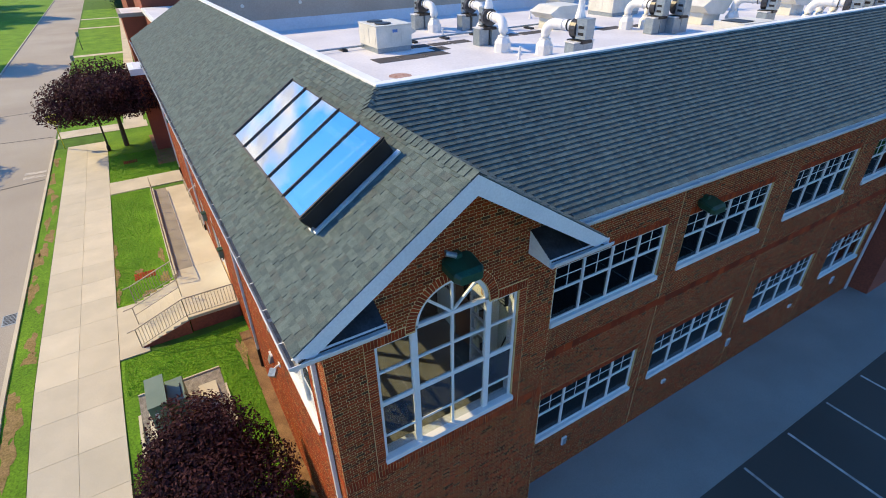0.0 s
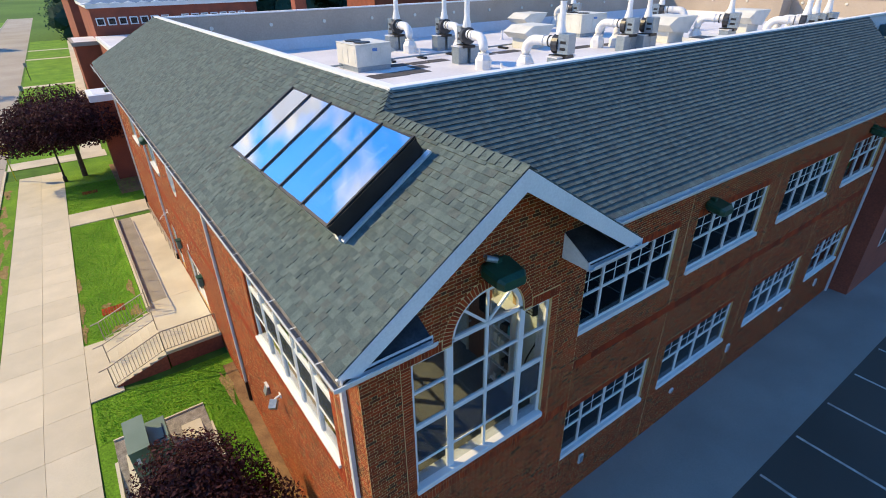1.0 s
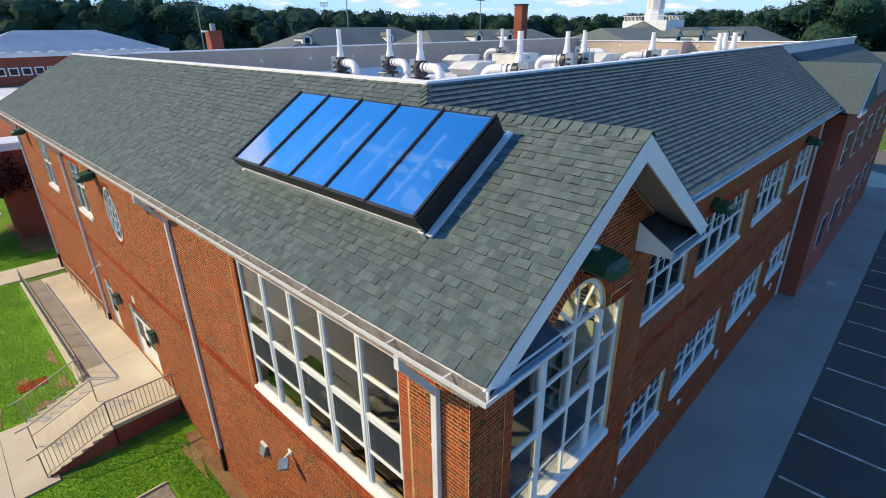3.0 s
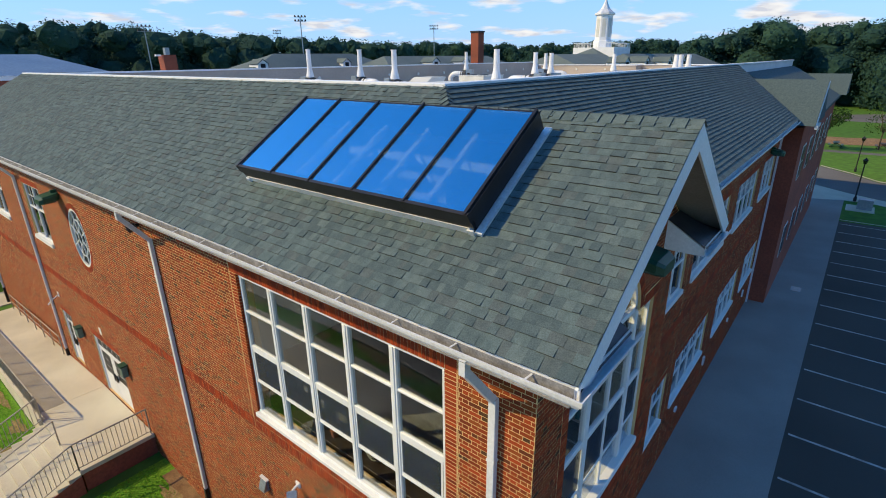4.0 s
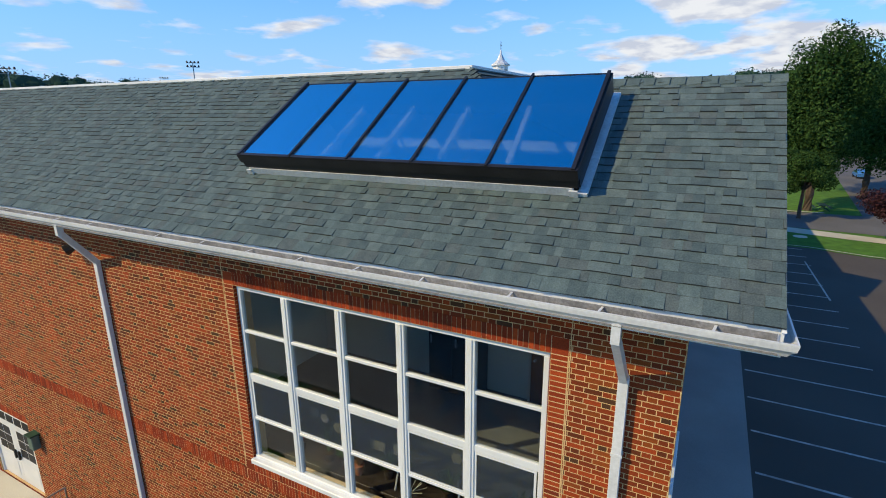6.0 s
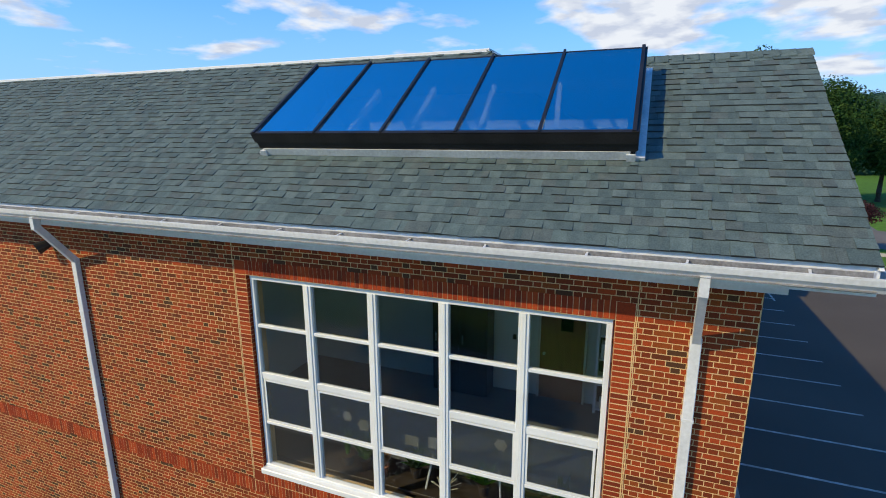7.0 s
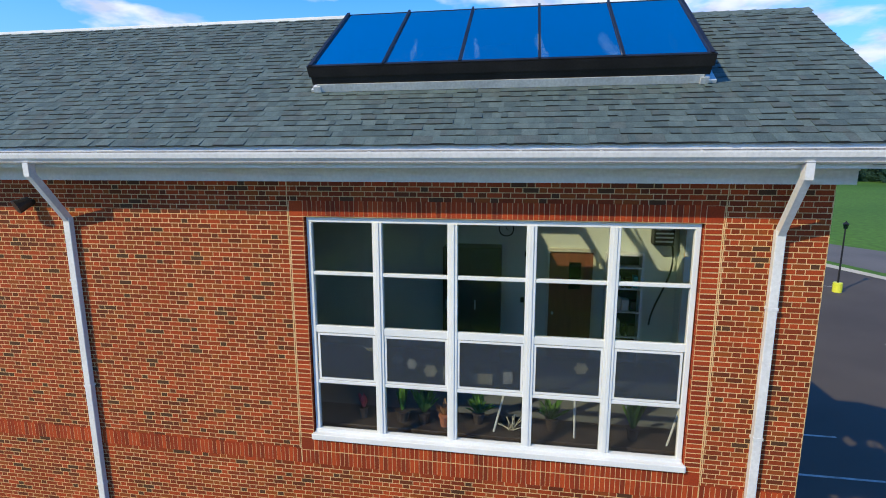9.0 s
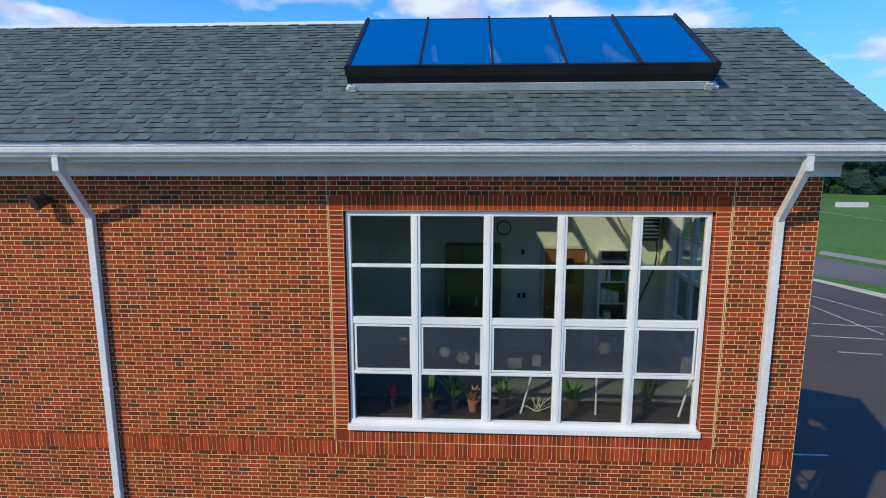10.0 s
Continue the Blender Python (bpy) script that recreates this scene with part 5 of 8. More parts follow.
# entrance doors
for i, (a, b, c, e) in enumerate(DOORS):
    door = thing("door_%d" % (i + 1), wall_a((a + b) / 2, c, 0), "white double door with glazed lights in a brick opening", "door", kind="structure")
    for u0, u1, z0, z1 in ((a, a + 0.07, c, e), (b - 0.07, b, c, e), (a + 0.07, b - 0.07, e - 0.07, e)):
        part("door_frame", wbox(B(), wall_a, u0, u1, z0, z1, -0.16, -0.03, 0.005), m_vinyl, door)
    mid = (a + b) / 2
    tz = e - 0.43
    part("transom", wbox(B(), wall_a, a + 0.07, b - 0.07, tz, e - 0.075, -0.125, -0.06, 0.004), m_vinyl, door)
    nl = 5 if b - a > 2 else 3
    for q in range(nl):
        p0 = a + 0.12 + (b - a - 0.24) * q / nl
        part("transom_light", wbox(B(), wall_a, p0 + 0.03, p0 + (b - a - 0.24) / nl - 0.03, tz + 0.06, e - 0.13, -0.061, -0.055), m_darkpane, door, "dark transom light")
    for u0, u1, hs in ((a + 0.07, mid - 0.004, mid - 0.1), (mid + 0.004, b - 0.07, mid + 0.1)):
        leaf = part("leaf", wbox(B(), wall_a, u0, u1, c + 0.01, tz - 0.005, -0.12, -0.07, 0.004), m_vinyl, door)
        g0, g1 = u0 + 0.15 * (u1 - u0), u1 - 0.15 * (u1 - u0)
        for r in range(3):
            for q in range(2):
                p0 = g0 + (g1 - g0) * q / 2
                part("light", wbox(B(), wall_a, p0 + 0.018, p0 + (g1 - g0) / 2 - 0.018, c + 0.92 + r * 0.28, c + 1.17 + r * 0.28, -0.071, -0.064), m_darkpane, leaf, "dark glazed light")
        part("kick_panel", wbox(B(), wall_a, g0, g1, c + 0.16, c + 0.72, -0.071, -0.060, 0.006), m_vinyl, leaf)
        part("handle", wbox(B(), wall_a, hs - 0.035, hs + 0.035, c + 0.80, c + 1.06, -0.063, -0.01, 0.008), m_black, leaf, "dark push handle")

# ---- skylight ----
sky = thing("skylight", (1.3, 4.26, 10.5), "long dark-framed skylight of five blue reflecting panes", "skylight")


def on_roof(u, s, h):
    return O_A + U_A * u + S_A * s + N_A * h


def roof_block(bm, u0, u1, s0, s1, h0, h1):
    v = [bm.verts.new(on_roof(u, s, h)) for h in (h0, h1) for u, s in ((u0, s0), (u1, s0), (u1, s1), (u0, s1))]
    for q in ((3, 2, 1, 0), (4, 5, 6, 7), (0, 1, 5, 4), (1, 2, 6, 5), (2, 3, 7, 6), (3, 0, 4, 7)):
        bm.faces.new([v[i] for i in q])
    return bm


U0, U1, S0, S1 = SKY_U[0], SKY_U[1], SKY_S[0], SKY_S[1]
GH = 0.375
for nm, a in (("curb_side", (U0, U0 + 0.08, S0, S1, -0.1, GH - 0.03)), ("curb_side", (U1 - 0.08, U1, S0, S1, -0.1, GH - 0.03)),
              ("curb_front", (U0 + 0.08, U1 - 0.08, S0, S0 + 0.08, -0.1, GH - 0.03)), ("curb_back", (U0 + 0.08, U1 - 0.08, S1 - 0.08, S1, -0.1, GH - 0.03))):
    part(nm, roof_block(B(), *a), m_bronze, sky)
part("fascia", roof_block(B(), U0 - 0.05, U1 + 0.05, S0 - 0.07, S0 - 0.004, 0.24, GH + 0.004), m_bronze, sky, "dark bronze front fascia")
part("fascia_lower", roof_block(B(), U0 - 0.035, U1 + 0.035, S0 - 0.05, S0 - 0.004, 0.125, 0.236), m_bronze, sky, "dark bronze lower front panel")
part("fascia_side", roof_block(B(), U0 - 0.05, U0 - 0.004, S0 - 0.004, S1 + 0.02, 0.10, GH + 0.004), m_bronze, sky)
part("fascia_side", roof_block(B(), U1 + 0.004, U1 + 0.05, S0 - 0.004, S1 + 0.02, 0.10, GH + 0.004), m_bronze, sky)
part("flashing", roof_block(B(), U0 + 0.03, U1 - 0.03, S0 - 0.06, S0 - 0.0, 0.012, 0.125), m_flash, sky, "pale lead apron with worn edge")
part("flashing", roof_block(B(), U0 - 0.03, U0 + 0.07, S0 - 0.085, S0 - 0.061, 0.012, 0.10), m_flash, sky, "bent lead corner")
part("flashing", roof_block(B(), U1 - 0.07, U1 + 0.03, S0 - 0.085, S0 - 0.061, 0.012, 0.10), m_flash, sky, "bent lead corner")
part("flashing", roof_block(B(), U0 - 0.13, U0 - 0.02, S0 - 0.06, S1 + 0.1, 0.012, 0.05), m_flash, sky)
part("flashing", roof_block(B(), U1 + 0.02, U1 + 0.08, S0 - 0.06, S1 + 0.1, 0.012, 0.05), m_flash, sky)
for i in range(6):
    u = U0 + (U1 - U0) * i / 5
    w = 0.017 if 0 < i < 5 else 0.022
    part("glazing_bar", roof_block(B(), u - w, u + w, S0 - 0.06, S1 + 0.05, GH + 0.006, GH + 0.038), m_bronze, sky)
for i in range(5):
    a, b = U0 + (U1 - U0) * i / 5, U0 + (U1 - U0) * (i + 1) / 5
    part("pane", roof_block(B(), a + 0.02, b - 0.02, S0 - 0.03, S1 + 0.002, GH - 0.012, GH + 0.008), m_skyglass, sky, "blue reflecting pane").visible_shadow = False
part("eaves_bar", roof_block(B(), U0 - 0.05, U1 + 0.05, S0 - 0.07, S0 - 0.02, GH + 0.009, GH + 0.022), m_bronze, sky)
part("ridge_bar", roof_block(B(), U0 - 0.05, U1 + 0.05, S1 + 0.004, S1 + 0.03, GH - 0.03, GH + 0.012), m_bronze, sky)

# ---- downspouts ----


def downspout(y, foot, side=0.05, name="downspout"):
    ds = thing(name, (-0.06, y, foot), "square white aluminium downspout with an offset elbow", "downspout", group="downspouts")
    bm = B()
    bar(bm, (EAVE_X - 0.07, y + side, 9.08), (EAVE_X - 0.07, y + side, 8.88), 0.105, 0.085, (0, 1, 0))
    part("outlet", bm, m_alu, ds)
    bm = B()
    bar(bm, (EAVE_X - 0.07, y + side, 8.92), (-0.05, y, 8.23), 0.10, 0.08, (0, 1, 0))
    part("elbow", bm, m_alu, ds)
    bm = B()
    box(bm, -0.095, -0.012, y - 0.055, y + 0.055, foot + 0.9, 8.27, 0.006)
    part("pipe", bm, m_alu, ds)
    bm = B()
    box(bm, -0.105, -0.008, y - 0.065, y + 0.065, foot, foot + 0.9, 0.01)
    part("boot", bm, m_black, ds, "dark cast iron boot")
    for z in (7.3, 5.6, 3.9, 2.2):
        bm = B()
        box(bm, -0.101, -0.004, y - 0.062, y + 0.062, z, z + 0.035)
        part("strap", bm, m_alu, ds)
    return ds


for y in (0.85, 10.50, 22.15, 32.1):
    downspout(y, ground_z(0, y), -0.05 if y > 5 else 0.05)
ds = thing("downspout", (26.25, CYW, LOW), "square white downspout on the shaded wall", "downspout", group="downspouts")
bm = B()
box(bm, 26.2, 26.3, CYW - 0.1, CYW - 0.01, LOW, 8.5, 0.006)
part("pipe", bm, m_alu, ds)
bm = B()
bar(bm, (26.25, C_EAVE_Y + 0.1, 9.0), (26.25, CYW - 0.05, 8.45), 0.1, 0.08, (1, 0, 0))
part("elbow", bm, m_alu, ds)

# ---- green hooded wall lamps ----


def hood_lamp(P, u, z, group):
    lamp = thing("wall_lamp", P(u, z, 0.0), "dark green hooded floodlight on the brick wall", "wall lamp", group=group)
    bm = B()
    pts = [(-0.33, -0.09), (-0.28, -0.14), (0.28, -0.14), (0.33, -0.09), (0.33, 0.04), (0.28, 0.09), (-0.28, 0.09), (-0.33, 0.04)]
    rings = []
    for d, k, dz in ((0.02, 0.86, 0.05), (0.10, 1.0, 0.03), (0.46, 0.95, -0.03), (0.56, 0.72, -0.07)):
        rings.append([bm.verts.new(P(u + a * k, z + b * k + dz, d)) for a, b in pts])
    for r, q in zip(rings, rings[1:]):
        for i in range(8):
            bm.faces.new((r[i], r[(i + 1) % 8], q[(i + 1) % 8], q[i]))
    bm.faces.new(rings[0])
    bm.faces.new(rings[-1])
    part("hood", bm, m_green, lamp, "dark green enamelled hood")
    part("bracket", wbox(B(), P, u - 0.07, u + 0.07, z + 0.08, z + 0.2, 0.0, 0.16, 0.01), m_green, lamp)
    part("lens", wbox(B(), P, u - 0.26, u + 0.26, z - 0.155, z - 0.13, 0.12, 0.42), m_glass_dark, lamp)
    return lamp


hood_lamp(wall_b, 2.64, 9.48, "green floodlights")
hood_lamp(wall_a, 17.3, 8.25, "green floodlights")
hood_lamp(wall_a, 29.5, 8.3, "green floodlights")
for u in (11.5, 23.6):
    hood_lamp(wall_c, u, 7.95, "green floodlights")
cam_ob = thing("security_camera", wall_b(2.45, 9.75, 0), "small grey camera above the green floodlight", "camera")
bm = B()
tube(bm, [wall_b(2.45, 9.72, 0.0), wall_b(2.45, 9.72, 0.12)], 0.03)
part("arm", bm, m_galv, cam_ob)
bm = B()
tube(bm, [wall_b(2.38, 9.76, 0.12), wall_b(2.55, 9.70, 0.2)], 0.055, 10)
part("housing", bm, m_galv, cam_ob)
# small floodlight under the eaves
fl = thing("floodlight", wall_a(11.12, 8.48, 0), "small dark round floodlight on the wall", "floodlight")
bm = B()
tube(bm, [wall_a(11.12, 8.48, 0.0), wall_a(11.12, 8.48, 0.10)], 0.045, 10)
part("mount", bm, m_black, fl)
bm = B()
tube(bm, [wall_a(11.08, 8.5, 0.08), wall_a(11.16, 8.42, 0.24)], 0.07, 12, r1=0.11)
part("head", bm, m_bronze, fl)
vent = thing("wall_vent", wall_a(7.0, 3.05, 0), "small grey metal vent hood on the brick wall", "vent")
bm = B()
prism(bm, [wall_a(6.89, 3.19, 0.005), wall_a(6.89, 3.19, 0.05), wall_a(6.89, 2.93, 0.15), wall_a(6.89, 2.90, 0.15), wall_a(6.89, 2.90, 0.005)], (0, 0.22, 0))
part("hood", bm, m_galv, vent)
bm = B()
wbox(bm, wall_a, 6.86, 7.14, 3.18, 3.21, 0.0, 0.07)
part("flange", bm, m_flash, vent)
part("grille", wbox(B(), wall_a, 6.91, 7.09, 2.893, 2.899, 0.02, 0.14), m_black, vent)
fl = thing("flood_lamp", wall_a(5.62, 3.85, 0), "grey floodlight on a white arm on the brick wall", "wall lamp")
part("base", wbox(B(), wall_a, 5.55, 5.69, 3.80, 3.94, 0.003, 0.035, 0.006), m_white, fl)
bm = B()
tube(bm, [wall_a(5.62, 3.87, 0.03), wall_a(5.60, 3.84, 0.17), wall_a(5.54, 3.78, 0.24)], 0.028, 8)
part("arm", bm, m_white, fl)
bm = B()
bar(bm, wall_a(5.60, 3.82, 0.19), wall_a(5.44, 3.70, 0.32), 0.20, 0.15)
part("head", bm, m_galv, fl)
for u in (19.0, 14.95):
    lt = thing("door_lamp", wall_a(u, 2.85, 0), "grey-green lantern beside the entrance doors", "wall lamp", group="door lamps")
    part("body", wbox(B(), wall_a, u - 0.12, u + 0.12, 2.6, 3.0, 0.02, 0.20, 0.02), m_boxgreen, lt)
    part("cap", wbox(B(), wall_a, u - 0.15, u + 0.15, 3.0, 3.04, 0.0, 0.23), m_green, lt)
plate = B()
wbox(plate, wall_a, 16.65, 16.83, 3.46, 3.72, 0.006, 0.02, 0.003)
solid("door_plate", plate, m_white, "small white plate over the entrance doors", "plate")
wb = thing("wall_bracket", wall_a(20.9, 3.6, 0), "white bracket arm on the brick wall", "bracket")
bm = B()
tube(bm, [wall_a(20.9, 3.75, 0.0), wall_a(20.9, 3.6, 0.3), wall_a(20.9, 3.45, 0.42)], 0.022, 8)
part("arm", bm, m_white, wb)
part("base", wbox(B(), wall_a, 20.84, 20.96, 3.65, 3.86, 0.006, 0.03, 0.004), m_white, wb)
for x, z, h in ((7.3, 0.48, 0.34), (12.15, 0.47, 0.16), (16.0, 0.5, 0.36), (20.45, 0.46, 0.16), (24.0, 0.5, 0.36)):
    vb = thing("wall_box", wall_c(x, z, 0), "small pale box on the shaded brick wall", "junction box", group="wall boxes")
    part("cover", wbox(B(), wall_c, x - 0.1, x + 0.1, z - h / 2, z + h / 2, 0.005, 0.07, 0.012), m_white, vb)
    part("lid", wbox(B(), wall_c, x - 0.08, x + 0.08, z - h / 2 + 0.02, z + h / 2 - 0.02, 0.071, 0.08, 0.006), m_galv, vb)

# ---- things on the flat roof ----
RZ = 9.35


def duct_bend(bm, p, q, r, seg=12, r1=None):
    """A round duct that leaves p level towards q and bends down onto q."""
    p, q = Vector(p), Vector(q)
    d = Vector((q.x - p.x, q.y - p.y, 0))
    far = d.length
    d.normalize()
    rad = min(0.55, p.z - q.z - 0.1)
    pts = [p, p + d * (far - rad) * 0.5, p + d * (far - rad)]
    for k in range(1, 8):
        t = math.pi / 2 * k / 7
        pts.append(p + d * (far - rad + rad * math.sin(t)) - Vector((0, 0, rad * (1 - math.cos(t)))))
    pts.append(Vector((q.x, q.y, q.z)))
    tube(bm, pts, r, seg, False)
    return bm


def exhaust_fan(x, y, dx, dy, top=12.4, tilt=0.0, hz=10.72, stack_r=0.135):
    """A roof fan: curb boxes, fan housing, bent inlet duct to (x+dx, y+dy), tall outlet stack."""
    ef = thing("exhaust_fan", (x, y, RZ), "white roof exhaust fan with bent duct, grey housing and tall stack", "exhaust fan", group="roof exhaust fans")
    d = Vector((dx, dy, 0)).normalized()
    s = Vector((-d.y, d.x, 0))
    for k in (-0.36, 0.36):
        c = Vector((x, y, 0)) - d * 0.1 + s * k
        bm = B()
        box(bm, c.x - 0.31, c.x + 0.31, c.y - 0.31, c.y + 0.31, RZ, RZ + 0.86, 0.02)
        part("curb_box", bm, m_galv, ef)
        bm = B()
        box(bm, c.x - 0.34, c.x + 0.34, c.y - 0.34, c.y + 0.34, RZ + 0.862, RZ + 0.91)
        part("cap", bm, m_flash, ef)
    bm = B()
    bar(bm, (x - d.x * 0.55, y - d.y * 0.55, hz - 0.49), (x + d.x * 0.35, y + d.y * 0.35, hz - 0.49), 0.7, 0.14)
    part("fan_base", bm, m_bronze, ef, "dark steel fan base")
    bm = B()
    c = Vector((x, y, hz + 0.03))
    tube(bm, [c - d * 0.06, c + d * 0.26], 0.43, 18)
    part("fan_housing", bm, m_darkmetal, ef, "dark steel fan scroll", smooth=False)
    bm = B()
    bar(bm, (x - d.x * 0.62, y - d.y * 0.62, hz + 0.06), (x - d.x * 0.075, y - d.y * 0.075, hz + 0.06), 0.62, 0.86)
    part("motor_cover", bm, m_galv, ef)
    for k in (-0.15, 0.13):
        bm = B()
        bar(bm, (x - d.x * 0.5, y - d.y * 0.5, hz + k), (x - d.x * 0.2, y - d.y * 0.2, hz + k), 0.64, 0.12)
        part("louvre", bm, m_black, ef)
    bm = B()
    duct_bend(bm, (x + d.x * 0.28, y + d.y * 0.28, hz + 0.12), (x + dx, y + dy, RZ + 0.75), 0.23)
    part("duct", bm, m_pvc, ef, "white bent duct", smooth=True)
    for k in (0.35, 0.75):
        p = Vector((x + dx * (0.15 + 0.4 * k), y + dy * (0.15 + 0.4 * k), hz + 0.12))
        bm = B()
        tube(bm, [p - d * 0.02, p + d * 0.02], 0.265, 14)
        part("duct_band", bm, m_black if k < 0.5 else m_flash, ef)
    bm = B()
    lathe(bm, [(0.27, 0.78), (0.285, 0.74), (0.27, 0.70), (0.42, 0.45), (0.42, 0.0)], (x + dx, y + dy, RZ), 8)
    part("duct_foot", bm, m_pvc, ef)
    bm = B()
    tp = Vector((x + tilt, y, top))
    lathe(bm, [(0.24, hz + 0.44 - RZ), (0.24, hz + 0.52 - RZ), (stack_r + 0.03, hz + 0.86 - RZ), (stack_r + 0.01, hz + 1.0 - RZ), (stack_r, top - RZ), (stack_r + 0.015, top - RZ), (stack_r + 0.015, top + 0.04 - RZ)], (x, y, RZ), 14)
    part("outlet_pipe", bm, m_pvc, ef, "white tapered outlet pipe", smooth=False)
    return ef


exhaust_fan(15.9, 24.9, -0.1, -1.6, 12.72)
exhaust_fan(18.1, 22.8, -0.3, -1.9, 12.68)
exhaust_fan(15.9, 17.75, -0.5, -2.0, 12.57)
exhaust_fan(16.9, 12.05, -0.3, 1.9, 12.5)
exhaust_fan(35.0, 27.2, -0.4, 1.5, 12.65)
exhaust_fan(26.2, 15.2, -0.1, 2.0, 12.42)
exhaust_fan(27.4, 14.7, -0.1, 2.0, 12.38)
exhaust_fan(38.4, 21.0, 0.6, -1.8, 12.45)
exhaust_fan(33.5, 12.9, -0.4, 1.8, 12.28)
exhaust_fan(35.1, 9.1, -0.6, 1.8, 12.2, stack_r=0.15)
exhaust_fan(36.4, 9.15, -0.5, 1.8, 12.2, stack_r=0.15)
exhaust_fan(37.5, 8.9, -0.5, 1.8, 12.2, stack_r=0.15)


def hvac(x, y, w, l, h, yaw=0):
    un = thing("hvac_unit", (x, y, RZ), "cream packaged rooftop air unit with two fan grilles", "air unit", group="rooftop air units")
    bm = B()
    box(bm, x - w / 2, x + w / 2, y - l / 2, y + l / 2, RZ + 0.25, RZ + h, 0.02)
    part("body", bm, m_hvac, un)
    bm = B()
    box(bm, x - w / 2 + 0.05, x + w / 2 - 0.05, y - l / 2 + 0.05, y + l / 2 - 0.05, RZ, RZ + 0.25)
    part("curb", bm, m_galv, un)
    bm = B()
    box(bm, x - w / 2 - 0.03, x + w / 2 + 0.03, y - l / 2 - 0.03, y + l / 2 + 0.03, RZ + h, RZ + h + 0.04, 0.01)
    part("lid", bm, m_hvac, un)
    for k in (-0.2, 0.25):
        bm = B()
        lathe(bm, [(0.42, 0), (0.42, 0.05), (0.12, 0.06)], (x - 0.15 * w, y + k * l, RZ + h + 0.04), 20)
        part("fan_grille", bm, m_black, un, "dark round fan grille")
    for k in (-0.3, 0.05, 0.32):
        bm = B()
        box(bm, x - w / 2 - 0.015, x - w / 2 - 0.002, y + (k - 0.13) * l, y + (k + 0.13) * l, RZ + 0.4, RZ + h - 0.15, 0.004)
        part("access_panel", bm, m_hvac, un)
        bm = B()
        box(bm, x + (k - 0.13) * w, x + (k + 0.13) * w, y - l / 2 - 0.015, y - l / 2 - 0.002, RZ + 0.4, RZ + h - 0.15, 0.004)
        part("access_panel", bm, m_hvac, un)
    bm = B()
    prism(bm, [(x + w / 2, y - l * 0.3, RZ + h - 0.1), (x + w / 2 + 0.55, y - l * 0.3, RZ + h - 0.45), (x + w / 2, y - l * 0.3, RZ + h - 0.65)], (0, l * 0.6, 0))
    part("rain_hood", bm, m_hvac, un)
    bm = B()
    box(bm, x - 0.05 * w, x + 0.09 * w, y - l / 2 - 0.03, y - l / 2 - 0.016, RZ + h - 0.32, RZ + h - 0.18)
    part("name_plate", bm, m_blue, un)
    return un


hvac(10.85, 20.0, 2.0, 2.2, 1.27)
hvac(30.8, 22.6, 2.8, 2.4, 1.5)


def intake_hood(x, y, w=2.6, l=2.0, h=1.35):
    """A splayed intake hood on a low curb."""
    ih = thing("intake_hood", (x, y, RZ), "pale green-grey splayed air intake hood", "intake hood", group="intake hoods")
    bm = B()
    box(bm, x - w * 0.28, x + w * 0.28, y - l * 0.35, y + l * 0.35, RZ, RZ + h * 0.6, 0.02)
    part("base", bm, m_hvac, ih)
    bm = B()
    prism(bm, [(x - w * 0.30, y - l / 2, RZ + h * 0.45), (x - w * 0.5, y - l / 2, RZ + h * 0.72), (x - w * 0.22, y - l / 2, RZ + h), (x + w * 0.5, y - l / 2, RZ + h), (x + w * 0.22, y - l / 2, RZ + h * 0.35)], (0, l, 0))
    part("hood", bm, m_hvac, ih)
    bm = B()
    prism(bm, [(x + w * 0.235, y - l * 0.42, RZ + h * 0.40), (x + w * 0.505, y - l * 0.42, RZ + h * 0.96), (x + w * 0.515, y - l * 0.42, RZ + h * 0.96), (x + w * 0.245, y - l * 0.42, RZ + h * 0.38)], (0, l * 0.84, 0))
    part("filter_screen", bm, m_bronze, ih, "dark filter screen")
    return ih


intake_hood(30.0, 27.6)
intake_hood(22.9, 20.2)
intake_hood(31.9, 16.2, 3.2, 2.4, 1.6)
intake_hood(40.5, 15.3, 3.0, 2.2, 1.6)
lo = thing("low_cabinet", (29.0, 11.3, RZ), "low pale sloped rooftop cabinet", "roof cabinet")
bm = B()
prism(bm, [(27.6, 10.4, RZ), (30.4, 10.4, RZ), (30.4, 10.4, RZ + 0.85), (27.3, 10.4, RZ + 0.9)], (0, 1.8, 0))
part("body", bm, m_hvac, lo)
bm = B()
box(bm, 27.5, 28.7, 10.7, 11.9, RZ + 0.9, RZ + 0.93)
part("top_grille", bm, m_black, lo)
for (x, y, w, l) in ((9.6, 17.3, 1.3, 1.1), (10.95, 17.3, 1.3, 1.1), (12.3, 17.4, 1.3, 1.1), (13.2, 18.4, 0.9, 0.9), (12.6, 19.6, 1.2, 0.8), (13.9, 19.5, 1.2, 0.8), (15.2, 19.5, 1.2, 0.8), (18.4, 19.6, 1.9, 0.8), (20.5, 19.5, 1.9, 0.8), (25.5, 17.9, 2.0, 0.8), (28.2, 17.6, 2.2, 0.8)):
    bm = B()
    box(bm, x - w / 2, x + w / 2, y - l / 2, y + l / 2, RZ + 0.004, RZ + 0.02)
    solid("walk_pad", bm, m_mat, "dark rubber walkway pad on the white roof", "roof pad", group="roof walkway pads")
bm = B()
lathe(bm, [(0.5, 0.004), (0.32, 0.012), (0.1, 0.016)], (8.6, 14.0, RZ), 20)
solid("roof_drain_stain", bm, m_rust, "rusty stain round a roof drain", "roof drain")
